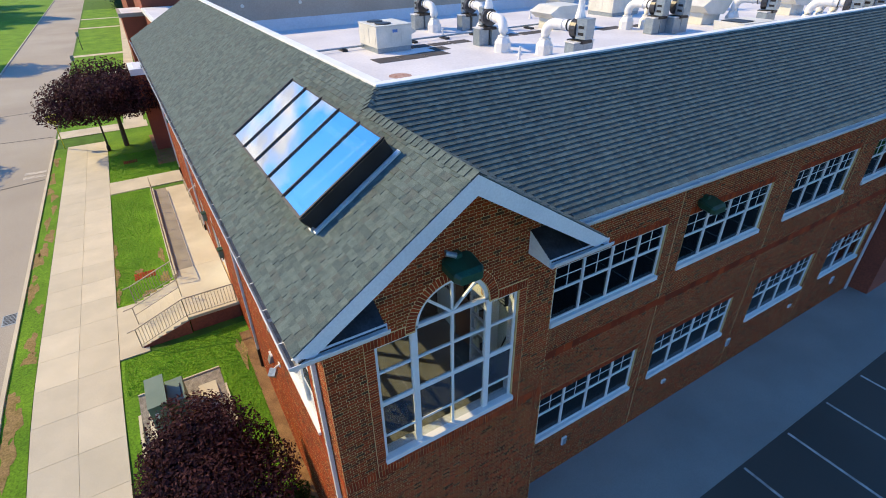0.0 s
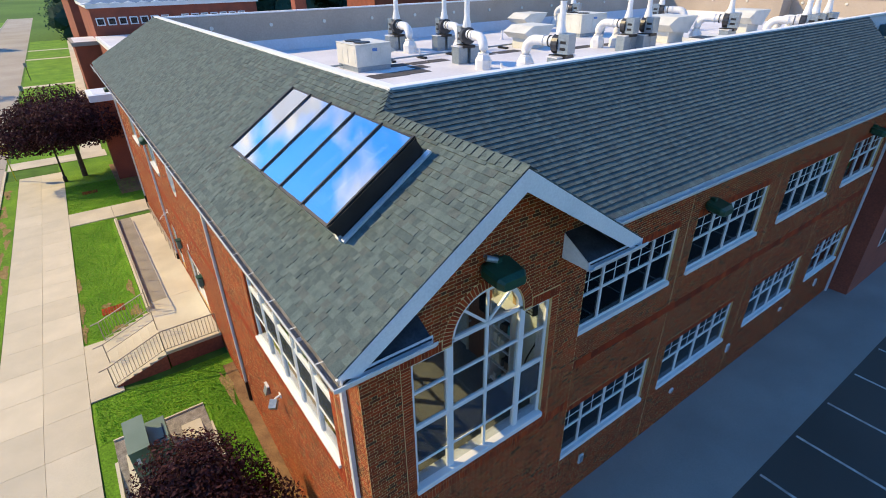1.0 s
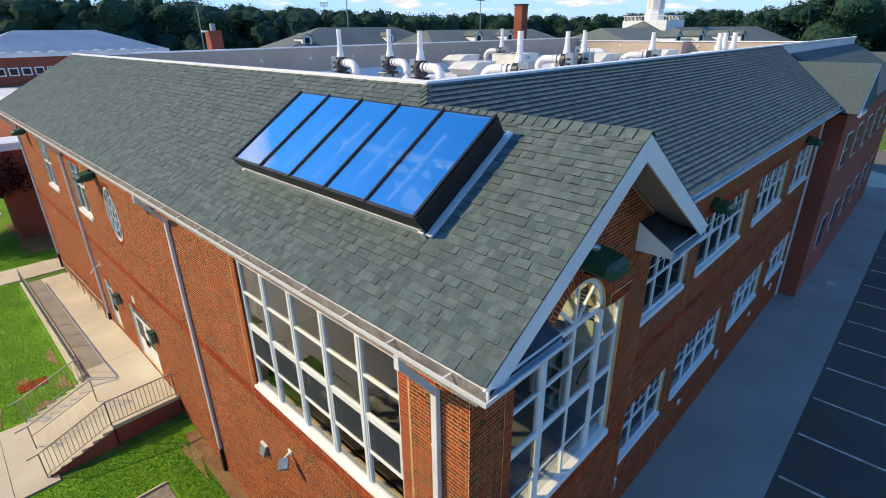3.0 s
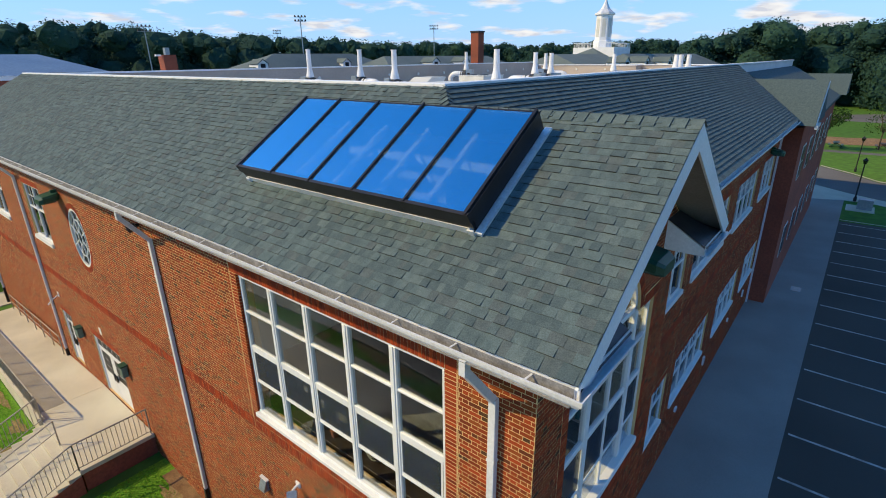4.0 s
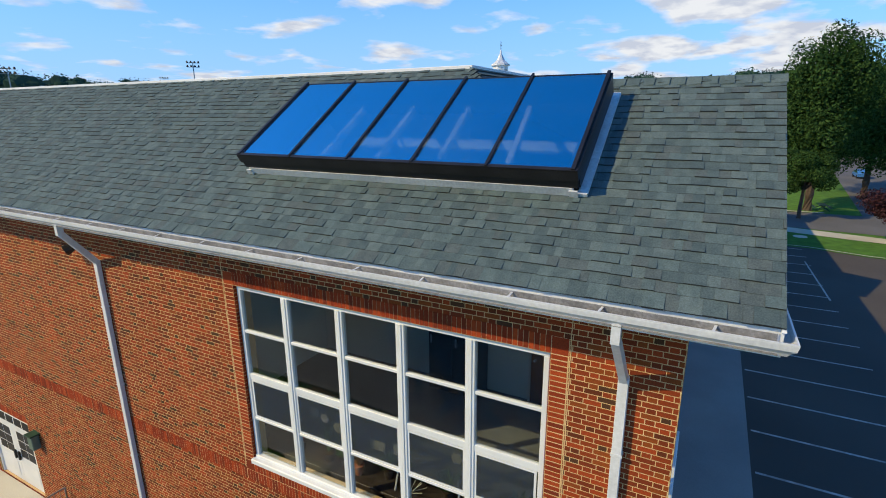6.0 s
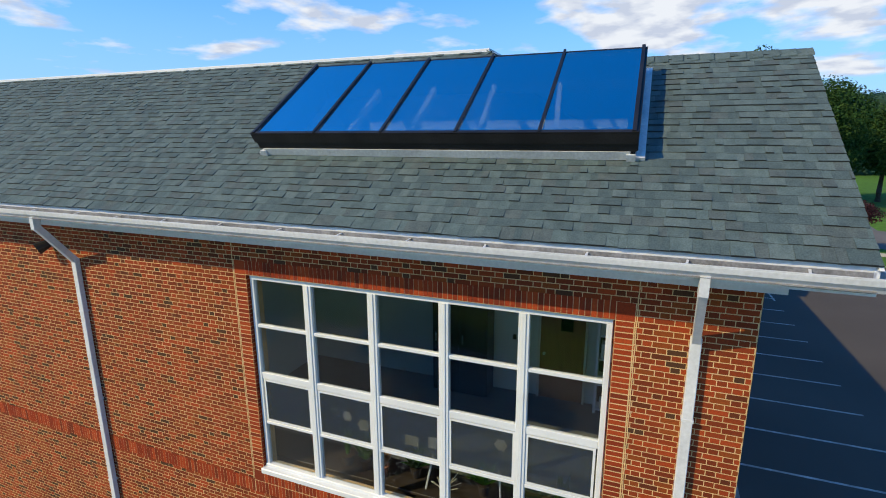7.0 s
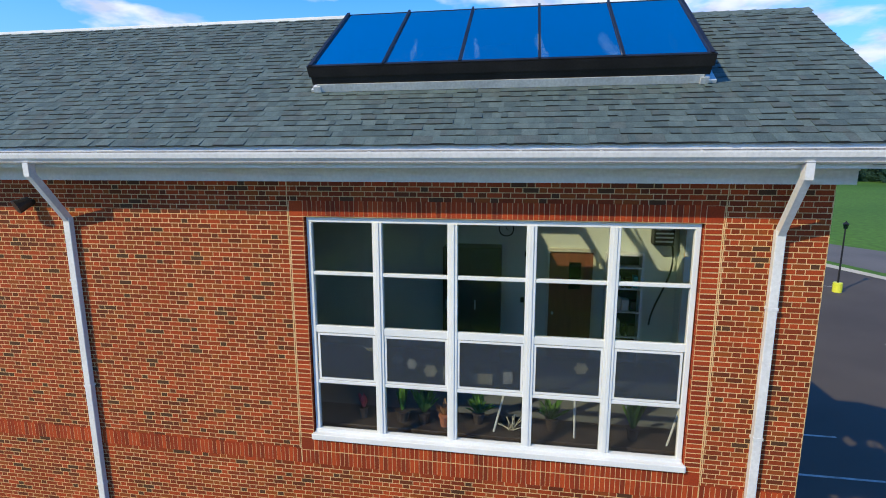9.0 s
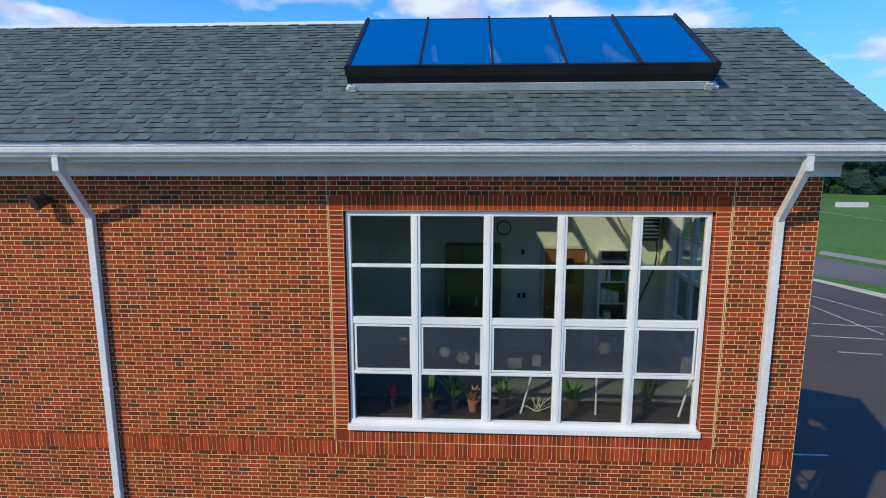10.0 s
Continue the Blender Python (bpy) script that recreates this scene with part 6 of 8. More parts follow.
rp = thing("roof_pipe", (20, 18, RZ), "thin grey pipe run on low blocks across the roof", "pipe")
bm = B()
tube(bm, [(6.0, 20.6, RZ + 0.16), (26.0, 21.2, RZ + 0.16)], 0.05)
part("pipe", bm, m_galv, rp)
for k in range(9):
    bm = B()
    box(bm, 6.5 + 2.1 * k, 6.75 + 2.1 * k, 20.45, 21.2, RZ, RZ + 0.11)
    part("block", bm, m_black, rp)
for x, y, h in ((15.2, 21.3, 0.5), (14.6, 13.4, 0.45), (15.6, 14.6, 0.4), (20.4, 15.4, 0.7), (24.5, 24.5, 0.6)):
    vp = thing("vent_pipe", (x, y, RZ), "short white plumbing vent pipe", "vent pipe", group="plumbing vents")
    bm = B()
    tube(bm, [(x, y, RZ), (x, y, RZ + h)], 0.06, 10)
    part("pipe", bm, m_pvc, vp)
    bm = B()
    lathe(bm, [(0.16, 0.0), (0.07, 0.12)], (x, y, RZ), 10)
    part("boot", bm, m_membrane, vp)

# ---- rooms behind the windows ----
FLOOR2 = 4.72
bm = B()
box(bm, 0.33, 4.85, GY + 0.33, 31.6, FLOOR2 - 0.3, FLOOR2)
box(bm, 4.85, 25.3, CYW + 0.33, 26.4, FLOOR2 - 0.3, FLOOR2)
solid("floor", bm, m_roomfloor, "grey classroom floor", "floor", kind="structure")
bm = B()
box(bm, 4.6, 4.75, GY + 0.33, 9.2, FLOOR2, 9.25)
box(bm, 0.33, 4.6, 9.05, 9.2, FLOOR2, 9.25)
for x0, x1, z0, z1 in ((0.33, 0.93, FLOOR2, 9.25), (4.24, 4.6, FLOOR2, 9.25), (0.93, 4.24, FLOOR2, 4.98), (0.93, 1.72, 8.2, 9.25), (3.54, 4.24, 8.2, 9.25)):
    box(bm, x0, x1, GY + 0.322, GY + 0.338, z0, z1)
solid("wall_classroom", bm, m_roomwall, "pale green-cream classroom wall", "wall", kind="structure")
bm = B()
box(bm, 0.33, 2.5, GY + 0.33, 9.05, 8.86, 8.9)
box(bm, 2.5, 4.6, 6.9, 9.05, 8.86, 8.9)
prism(bm, [(2.5, 1.7, 8.9), (2.5, 6.9, 8.9), (0.62, 6.9, 9.9), (0.62, 1.7, 9.9)], (0, 0, 0.03))
solid("ceiling", bm, m_roomwall, "pale classroom ceiling with a light well", "ceiling", kind="structure")
bm = B()
prism(bm, [(0.5, 6.92, 8.9), (3.05, 6.92, 8.9), (3.05, 6.92, 10.5), (2.4, 6.92, 11.0), (0.5, 6.92, 9.75)], (0, 0.06, 0))
solid("wall_lightwell", bm, m_roomwall, "pale side of the light well", "wall", kind="structure")
for k in range(4):
    y = 2.55 + 0.985 * k
    bm = B()
    bar(bm, (0.72, y - 0.02, 10.27), (2.2, y + 0.18, 11.02), 0.062, 0.12)
    solid("rafter", bm, m_white, "white painted rafter under the skylight", "rafter", group="skylight rafters", kind="structure")
bm = B()
box(bm, 2.36, 2.46, 1.75, 6.0, 10.40, 10.54)
bm_w = B()
box(bm_w, 0.4, 4.6, 1.45, 1.6, 8.50, 8.74)
solid("timber_beam", bm_w, m_wood, "brown timber beam across the corner room", "beam", kind="structure")
solid("crossbeam", bm, m_white, "white cross beam under the skylight", "beam", kind="structure")
# back walls of the other rooms, coloured near black to stand for unlit space
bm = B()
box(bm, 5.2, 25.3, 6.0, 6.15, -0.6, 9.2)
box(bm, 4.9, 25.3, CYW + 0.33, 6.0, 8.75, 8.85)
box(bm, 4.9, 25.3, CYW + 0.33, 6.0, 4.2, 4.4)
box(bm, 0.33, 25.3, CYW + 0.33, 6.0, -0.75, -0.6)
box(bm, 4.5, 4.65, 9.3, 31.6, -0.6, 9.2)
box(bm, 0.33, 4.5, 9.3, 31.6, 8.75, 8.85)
solid("wall_inner", bm, m_dark, "near-black inner walls and ceilings toned like unlit rooms", "wall", kind="structure")

# wooden classroom door
door = thing("door_3", (4.6, 2.8, FLOOR2), "brown varnished wooden classroom door with a small glass light", "door", kind="structure")
bm = B()
box(bm, 4.555, 4.595, 2.35, 3.27, FLOOR2, 7.13, 0.005)
leaf = part("leaf", bm, m_doorwood, door)
bm = B()
box(bm, 4.545, 4.555, 2.6, 2.85, 6.3, 6.9)
part("light", bm, m_glass_dark, leaf)
bm = B()
box(bm, 4.52, 4.6, 2.30, 2.35, FLOOR2, 7.2)
box(bm, 4.52, 4.6, 3.27, 3.32, FLOOR2, 7.2)
box(bm, 4.52, 4.6, 2.35, 3.27, 7.13, 7.2)
part("door_frame", bm, m_paper, door)
bm = B()
tube(bm, [(4.55, 3.18, 5.75), (4.49, 3.18, 5.75)], 0.03)
part("handle", bm, m_chrome, leaf)
# glazed bookcase
bc = thing("bookcase", (4.4, 1.7, FLOOR2), "white open bookcase with boxes and a kettle", "bookcase")
bm = B()
box(bm, 4.25, 4.58, 1.36, 1.41, FLOOR2, 7.15)
box(bm, 4.25, 4.58, 2.05, 2.10, FLOOR2, 7.15)
part("side_panel", bm, m_white, bc)
for z in (4.8, 5.35, 5.9, 6.4, 6.85, 7.12):
    bm = B()
    box(bm, 4.25, 4.58, 1.41, 2.05, z, z + 0.03)
    part("shelf", bm, m_white, bc)
bm = B()
box(bm, 4.56, 4.59, 1.41, 2.05, FLOOR2, 7.12)
part("back_panel", bm, m_darkwood, bc)
rng = random.Random(21)
for z in (4.83, 5.38, 5.93, 6.43):
    y = 1.46
    while y < 1.95:
        w, h = rng.uniform(0.08, 0.2), rng.uniform(0.15, 0.34)
        bm = B()
        box(bm, 4.3, 4.5, y, y + w - 0.015, z, z + h, 0.006)
        solid("storage_box", bm, rng.choice((m_paper, m_hvac, m_teal, m_darkwood)), "small storage box on the bookcase shelf", "box", group="boxes on the bookcase")
        y += w + rng.uniform(0.0, 0.05)
# dark cupboard, wall clock, unit heater, switches
cb = thing("cupboard", (4.3, 4.9, FLOOR2), "tall dark wooden cupboard against the wall", "cupboard")
bm = B()
box(bm, 4.05, 4.58, 4.3, 5.55, FLOOR2, 7.25, 0.01)
part("body", bm, m_darkwood, cb)
for a in (4.33, 4.95):
    bm = B()
    box(bm, 4.03, 4.05, a, a + 0.58, FLOOR2 + 0.1, 7.2, 0.004)
    d = part("door", bm, m_darkwood, cb)
    bm = B()
    box(bm, 4.0, 4.03, a + 0.5, a + 0.53, 5.9, 6.1)
    part("handle", bm, m_chrome, d)
ck = thing("wall_clock", (4.58, 4.22, 7.6), "round dark-rimmed wall clock", "clock")
bm = B()
tube(bm, [(4.6, 4.22, 7.6), (4.55, 4.22, 7.6)], 0.17, 24)
part("rim", bm, m_black, ck)
bm = B()
tube(bm, [(4.55, 4.22, 7.6), (4.546, 4.22, 7.6)], 0.145, 24)
part("face", bm, m_roomwall, ck)
bm = B()
bar(bm, (4.543, 4.22, 7.6), (4.543, 4.22, 7.71), 0.012, 0.004, (1, 0, 0))
bar(bm, (4.543, 4.22, 7.6), (4.543, 4.15, 7.57), 0.012, 0.004, (1, 0, 0))
part("clock_hand", bm, m_black, ck)
uh = thing("wall_heater", (4.4, 0.95, 7.6), "dark louvred heater high on the wall", "heater")
bm = B()
box(bm, 4.3, 4.59, 0.8, 1.2, 7.35, 7.95, 0.02)
part("body", bm, m_black, uh)
for k in range(6):
    bm = B()
    box(bm, 4.28, 4.3, 0.83, 1.17, 7.42 + k * 0.085, 7.45 + k * 0.085)
    part("louvre", bm, m_galv, uh)
for y, z in ((3.84, 6.0), (3.72, 6.0), (3.77, 7.04)):
    bm = B()
    box(bm, 4.59, 4.6, y - 0.04, y + 0.04, z - 0.06, z + 0.06, 0.003)
    solid("wall_switch", bm, m_black, "small dark switch plate on the classroom wall", "switch", group="switch plates")
cord = B()
tube(cord, [(4.5, 0.95 - 0.1 * math.sin(0.35 * i) * 2, 7.8 - 0.17 * i) for i in range(14)], 0.02, 6)
solid("hanging_cable", cord, m_black, "dark cable hanging in a loose curve on the wall", "cable")

# counter along the window with pots and cut paper shapes
ct = thing("window_counter", (0.7, 4.2, FLOOR2), "low dark counter under the window", "counter")
bm = B()
box(bm, 0.36, 1.0, 0.7, 8.9, 5.04, 5.09, 0.006)
part("top", bm, m_darkwood, ct)
bm = B()
box(bm, 0.42, 0.95, 0.8, 8.8, FLOOR2, 5.04)
part("body", bm, m_darkwood, ct)


def pot_plant(x, y, h, spread, leaf_mat, n, seed, pot=0.09, label="green pot plant on the window counter"):
    pl = thing("pot_plant", (x, y, 5.09), label, "pot plant", group="plants on the counter")
    bm = B()
    lathe(bm, [(pot * 0.7, 0), (pot, 0.16), (pot * 1.1, 0.16), (pot * 1.1, 0.18)], (x, y, 5.09), 12)
    part("pot", bm, m_terracotta if seed % 3 == 0 else m_darkwood, pl)
    rng = random.Random(seed)
    bm = B()
    for i in range(n):
        t = rng.uniform(0, 6.28)
        tip = Vector((x + spread * math.cos(t) * rng.uniform(0.3, 1), y + spread * math.sin(t) * rng.uniform(0.3, 1), 5.25 + h * rng.uniform(0.5, 1)))
        base = Vector((x + 0.02 * math.cos(t), y + 0.02 * math.sin(t), 5.25))
        mid = base.lerp(tip, 0.55) + Vector((0, 0, 0.12 * h))
        s = (tip - base).cross(Vector((0, 0, 1))).normalized() * 0.03
        v = [bm.verts.new(p) for p in (base - s * 0.3, base + s * 0.3, mid + s, tip, mid - s)]
        bm.faces.new(v)
    part("leaves", bm, leaf_mat, pl)
    return pl


pot_plant(0.6, 5.62, 0.62, 0.12, m_house, 14, 1, 0.11)
pot_plant(0.6, 5.28, 0.45, 0.28, m_house, 60, 2, 0.1)
pot_plant(0.55, 4.95, 0.24, 0.16, m_wood, 40, 3, 0.09, "orange-leaved pot plant on the window counter")
pot_plant(0.6, 2.2, 0.55, 0.2, m_house, 40, 4)
pot_plant(0.6, 6.25, 0.25, 0.1, m_redcloth, 14, 5, 0.07, "red flowering pot plant on the counter")
pot_plant(0.65, 1.2, 0.5, 0.3, m_house, 40, 6)
pot_plant(0.7, 3.35, 0.35, 0.3, m_house, 40, 7)
pot_plant(0.7, 4.45, 0.3, 0.3, m_house, 36, 8)
for i, (y, z, r, mt) in enumerate(((6.03, 6.40, 0.095, m_paper), (5.6, 6.22, 0.10, m_paper), (5.4, 6.16, 0.09, m_white), (5.12, 6.07, 0.11, m_paper), (3.0, 6.25, 0.1, m_paper))):
    bm = B()
    pts = [(0.30, y + r * (0.86 + 0.14 * math.cos(6 * t)) * math.cos(t), z + r * (0.86 + 0.14 * math.cos(6 * t)) * math.sin(t)) for t in [2 * math.pi * k / 36 for k in range(36)]]
    prism(bm, pts, (0.004, 0, 0))
    solid("paper_flower", bm, mt, "cut paper flower fixed behind the window", "paper decoration", group="paper flowers")
for y, z, w, h, mt in ((4.89, 6.05, 0.09, 0.2, m_white), (4.37, 6.0, 0.3, 0.16, m_paper), (4.0, 6.04, 0.13, 0.18, m_white)):
    bm = B()
    box(bm, 0.30, 0.31, y - w / 2, y + w / 2, z - h / 2, z + h / 2)
    solid("paper_card", bm, mt, "pale card behind the window pane", "card", group="cards in the window")
for y0, y1 in ((3.03, 3.05), (1.75, 1.62), (4.2, 4.05)):
    bm = B()
    tube(bm, [(0.5, y0, 5.09), (0.45, y1, 5.75)], 0.016, 6)
    solid("window_pole", bm, m_pvc, "thin pale pole leaning at the window", "pole", group="poles at the window")
bm = B()
rng = random.Random(9)
for k in range(14):
    a = Vector((0.55, 3.95 + rng.uniform(-0.05, 0.05), 5.1))
    tube(bm, [a, a + Vector((rng.uniform(-0.1, 0.2), rng.uniform(-0.3, 0.3), rng.uniform(0.05, 0.28)))], 0.006, 4)
solid("dry_twigs", bm, m_paper, "bundle of dry pale twigs on the counter", "twigs")

# ---- entrance steps, landing, ramp ----
LZ = 0.80
LX = -2.12
LY0, LY1 = 13.9, 18.1
RAMP_END = 31.0
ent = thing("entrance_landing", (-0.9, 16, 0), "concrete entrance landing and ramp on brick walls", "landing", kind="structure")
bm = B()
box(bm, LX, -0.01, LY0, LY1, LZ - 0.14, LZ, 0.012)
part("slab", bm, m_concrete, ent)
bm = B()
prism(bm, [(-1.30, LY1, LZ), (-0.01, LY1, LZ), (-0.01, RAMP_END, 0.06), (-1.30, RAMP_END, 0.06)], (0, 0, -0.14))
part("ramp_margin", bm, m_concrete, ent)
bm = B()
prism(bm, [(LX, LY1, LZ), (-1.305, LY1, LZ), (-1.305, RAMP_END, 0.06), (LX, RAMP_END, 0.06)], (0, 0, -0.14))
part("ramp", bm, m_ramp, ent, "grey-brown ramp surface")
bm = B()
box(bm, LX + 0.05, -0.02, LY0 + 0.05, LY1, -1.0, LZ - 0.14)
prism(bm, [(LX + 0.05, LY1, -0.6), (LX + 0.05, LY1, LZ - 0.15), (LX + 0.05, RAMP_END, -0.1), (LX + 0.05, RAMP_END, -0.6)], (2.0, 0, 0))
part("base_wall", bm, m_plainbrick, ent, "dark red brick base")
bm = B()
prism(bm, [(LX - 0.1, 17.55, LZ + 0.12), (LX + 0.08, 17.55, LZ + 0.12), (LX + 0.08, LY1, LZ + 0.12), (LX - 0.1, LY1, LZ + 0.12)], (0, 0, -0.9))
prism(bm, [(LX - 0.1, LY1, LZ + 0.12), (LX + 0.08, LY1, LZ + 0.12), (LX + 0.08, RAMP_END, 0.2), (LX - 0.1, RAMP_END, 0.2)], (0, 0, -0.9))
part("ramp_kerb", bm, m_concrete, ent, "pale concrete kerb wall of the ramp")

SY0, SY1, NST = 13.9, 17.5, 7
RISE, RUN = LZ / NST, 0.315
stairs = thing("steps", (-2.8, 14.7, 0), "flight of pale concrete steps with brick side", "steps", kind="structure")
for i in range(NST - 1):
    z1 = LZ - RISE * (i + 1)
    x1 = LX - RUN * i
    bm = B()
    box(bm, x1 - RUN, x1, SY0, SY1, -0.3, z1, 0.008)
    part("step", bm, m_concrete, stairs)
SX = LX - RUN * (NST - 1)
bm = B()
prism(bm, [(SX + 0.02, SY0 - 0.03, -0.5), (SX + 0.02, SY0 - 0.03, 0.10), (LX, SY0 - 0.03, LZ - 0.16), (LX, SY0 - 0.03, -0.5)], (0, 0.026, 0))
part("side_wall", bm, m_plainbrick, stairs, "dark red brick side of the steps")


def rail(name, pts, height, label, balusters=True, gap=0.125, ext=None):
    """A handrail of round bars along points at floor level, with posts and balusters."""
    rl = thing(name, pts[0], label, "railing", group="entrance railings")
    pts = [Vector(p) for p in pts]
    up = Vector((0, 0, height))
    bm = B()
    top = [p + up for p in pts]
    if ext:
        top = [top[0] + Vector(ext)] + top
    tube(bm, top, 0.024, 8)
    part("top_rail", bm, m_rail, rl)
    bm = B()
    tube(bm, [p + Vector((0, 0, 0.1 if balusters else height * 0.55)) for p in pts], 0.016, 6)
    part("bottom_rail", bm, m_rail, rl)
    for a, b in zip(pts, pts[1:]):
        n = max(1, round((b - a).length / 1.45))
        for i in range(n + 1):
            p = a.lerp(b, i / n)
            bm = B()
            tube(bm, [p, p + up], 0.022, 6)
            part("post", bm, m_rail, rl)
        if balusters:
            m = int((b - a).length / gap)
            for i in range(1, m):
                p = a.lerp(b, i / m)
                bm = B()
                tube(bm, [p + Vector((0, 0, 0.1)), p + up], 0.009, 4, False)
                part("baluster", bm, m_rail, rl)
    return rl


gr = lambda y: ground_z(0, y) + 0.045
rail("railing", [(SX - 0.05, SY0 + 0.06, gr(14)), (LX, SY0 + 0.06, LZ), (-0.08, SY0 + 0.06, LZ)], 0.95, "grey-brown metal railing with balusters along the steps and landing", ext=(-0.3, 0, -0.05))
rail("railing", [(SX - 0.05, (SY0 + SY1) / 2, gr(14)), (LX, (SY0 + SY1) / 2, LZ)], 0.92, "grey-brown metal handrail down the middle of the steps", False, ext=(-0.35, 0, -0.05))
rail("railing", [(SX - 0.05, SY1 - 0.05, gr(15)), (LX, SY1 - 0.05, LZ)], 0.95, "grey-brown metal railing with balusters on the lawn side of the steps", ext=(-0.3, 0, -0.05))
rail("railing", [(LX - 0.01, 17.6, LZ + 0.12), (LX - 0.01, LY1, LZ + 0.12), (LX - 0.01, RAMP_END - 0.1, 0.2)], 0.85, "grey-brown metal railing along the ramp kerb", True, 0.14)
rail("railing", [(-0.14, 22.4, 0.55), (-0.14, RAMP_END - 0.4, 0.1)], 0.85, "pale handrail on the wall side of the ramp", False)

# ---- transformer and pad on the lawn ----
g = ground_z(0, 10) - 0.02
tf = thing("transformer_cabinet", (-3.66, 9.57, g), "green steel utility cabinet with a sloped lid on a concrete pad", "utility cabinet")
bm = B()
box(bm, -3.970, -3.410, 8.850, 10.290, g + 0.1, g + 1.5, 0.015)
part("cabinet", bm, m_boxgreen, tf)
bm = B()
prism(bm, [(-3.97, 8.79, g + 1.5), (-3.37, 8.79, g + 1.5), (-3.37, 8.79, g + 1.56), (-3.97, 8.79, g + 1.54)], (0, 1.54, 0))
part("lid", bm, m_boxgreen, tf)
bm = B()
box(bm, -3.410, -2.830, 9.220, 10.450, g + 0.1, g + 1.08, 0.015)
part("tank", bm, m_boxgreen, tf)
bm = B()
box(bm, -3.290, -2.930, 9.370, 9.410, g + 1.08, g + 1.10)
box(bm, -2.970, -2.930, 9.410, 10.070, g + 1.08, g + 1.10)
part("lid_seam", bm, m_black, tf)
bm = B()
box(bm, -3.830, -3.730, 8.835, 8.848, g + 0.95, g + 1.2)
part("warning_plate", bm, m_white, tf)
bm = B()
box(bm, -4.210, -2.710, 8.370, 10.770, g - 0.1, g + 0.1, 0.01)
part("pad", bm, m_concrete, tf)
bm = B()
box(bm, -2.460, -1.810, 9.770, 11.120, g - 0.1, g + 0.12, 0.01)
solid("access_slab", bm, m_concrete, "pale concrete access slab in the gravel bed", "slab")
sheet("gravel_bed", [-4.46, -3.3, -1.56], [8.27 + 0.42 * i for i in range(8)], 0.03, m_gravel, "bed of brown gravel round the cabinets", "gravel bed")
for k, (x0, x1, y0, y1) in enumerate(((-4.56, -4.46, 8.17, 11.27), (-1.56, -1.49, 8.17, 11.27), (-4.46, -1.56, 11.21, 11.27))):
    bm = B()
    box(bm, x0, x1, y0, y1, ground_z(0, (y0 + y1) / 2) - 0.15, ground_z(0, (y0 + y1) / 2) + 0.08)
    solid("edging", bm, m_concrete, "low concrete edging of the gravel bed", "edging", group="gravel edging")
sheet("soil_bed", [-0.42, -0.2, 0.0], [2.0 + 0.6 * i for i in range(19)], 0.022, m_soil, "strip of bare brown soil along the wall", "soil bed")
sheet("soil_bed", [-1.2, 0.0, 1.5], [36.0, 40, 44], 0.03, m_soil, "dry brown soil under the plum tree", "soil bed")
for x, y in ((-3.95, 19.6), (-3.5, 37.5)):
    bm = B()
    for i in range(8):
        for j in range(3):
            box(bm, x + i * 0.12, x + i * 0.12 + 0.1, y + j * 0.22, y + j * 0.22 + 0.2, 0.012, 0.035)
    solid("brick_patch", bm, m_red, "small patch of red paving bricks in the lawn", "brick paving", group="brick patches")
dr = thing("street_drain", (street_x(-9.05, 19.2), 19.2, 0.02), "dark iron street drain grating by the kerb", "drain")
bm = B()
box(bm, street_x(-9.40, 19.2), street_x(-8.83, 19.2), 18.8, 19.7, 0.01, 0.022)
part("frame", bm, m_galv, dr)
for i in range(7):
    bm = B()
    y = 18.88 + 0.115 * i
    box(bm, street_x(-9.35, 19.2), street_x(-8.88, 19.2), y, y + 0.06, 0.022, 0.03)
    part("bar", bm, m_black, dr)

# ---- trees, grass ----


def leaf_cloud(rng, lobes, n, size, flat=0.6):
    """Leaf quads thrown through lobes (centre, radii), denser towards their skins."""
    c = []
    vol = np.array([r[0] * r[1] * r[2] for _, r in lobes]) ** 0.8
    pick = rng.choice(len(lobes), n, p=vol / vol.sum())
    d = rng.normal(size=(n, 3))
    d /= np.linalg.norm(d, axis=1)[:, None]
    rad = rng.uniform(0.35, 1.08, n) ** 0.5
    cen = np.array([l[0] for l in lobes])[pick]
    rr = np.array([l[1] for l in lobes])[pick]
    pos = cen + d * rr * rad[:, None]
    a = rng.normal(size=(n, 3))
    a /= np.linalg.norm(a, axis=1)[:, None]
    nor = d + rng.normal(size=(n, 3)) * 0.7 + np.array([0, 0, 0.4])
    nor /= np.linalg.norm(nor, axis=1)[:, None]
    a -= (a * nor).sum(1)[:, None] * nor
    a /= np.linalg.norm(a, axis=1)[:, None]
    b = np.cross(nor, a)
    s = size * rng.uniform(0.6, 1.35, n)[:, None]
    w = s * flat
    return np.stack([pos - a * s, pos - b * w * 0.8 + a * s * 0.1, pos + a * s, pos + b * w * 0.8 + a * s * 0.1], axis=1)


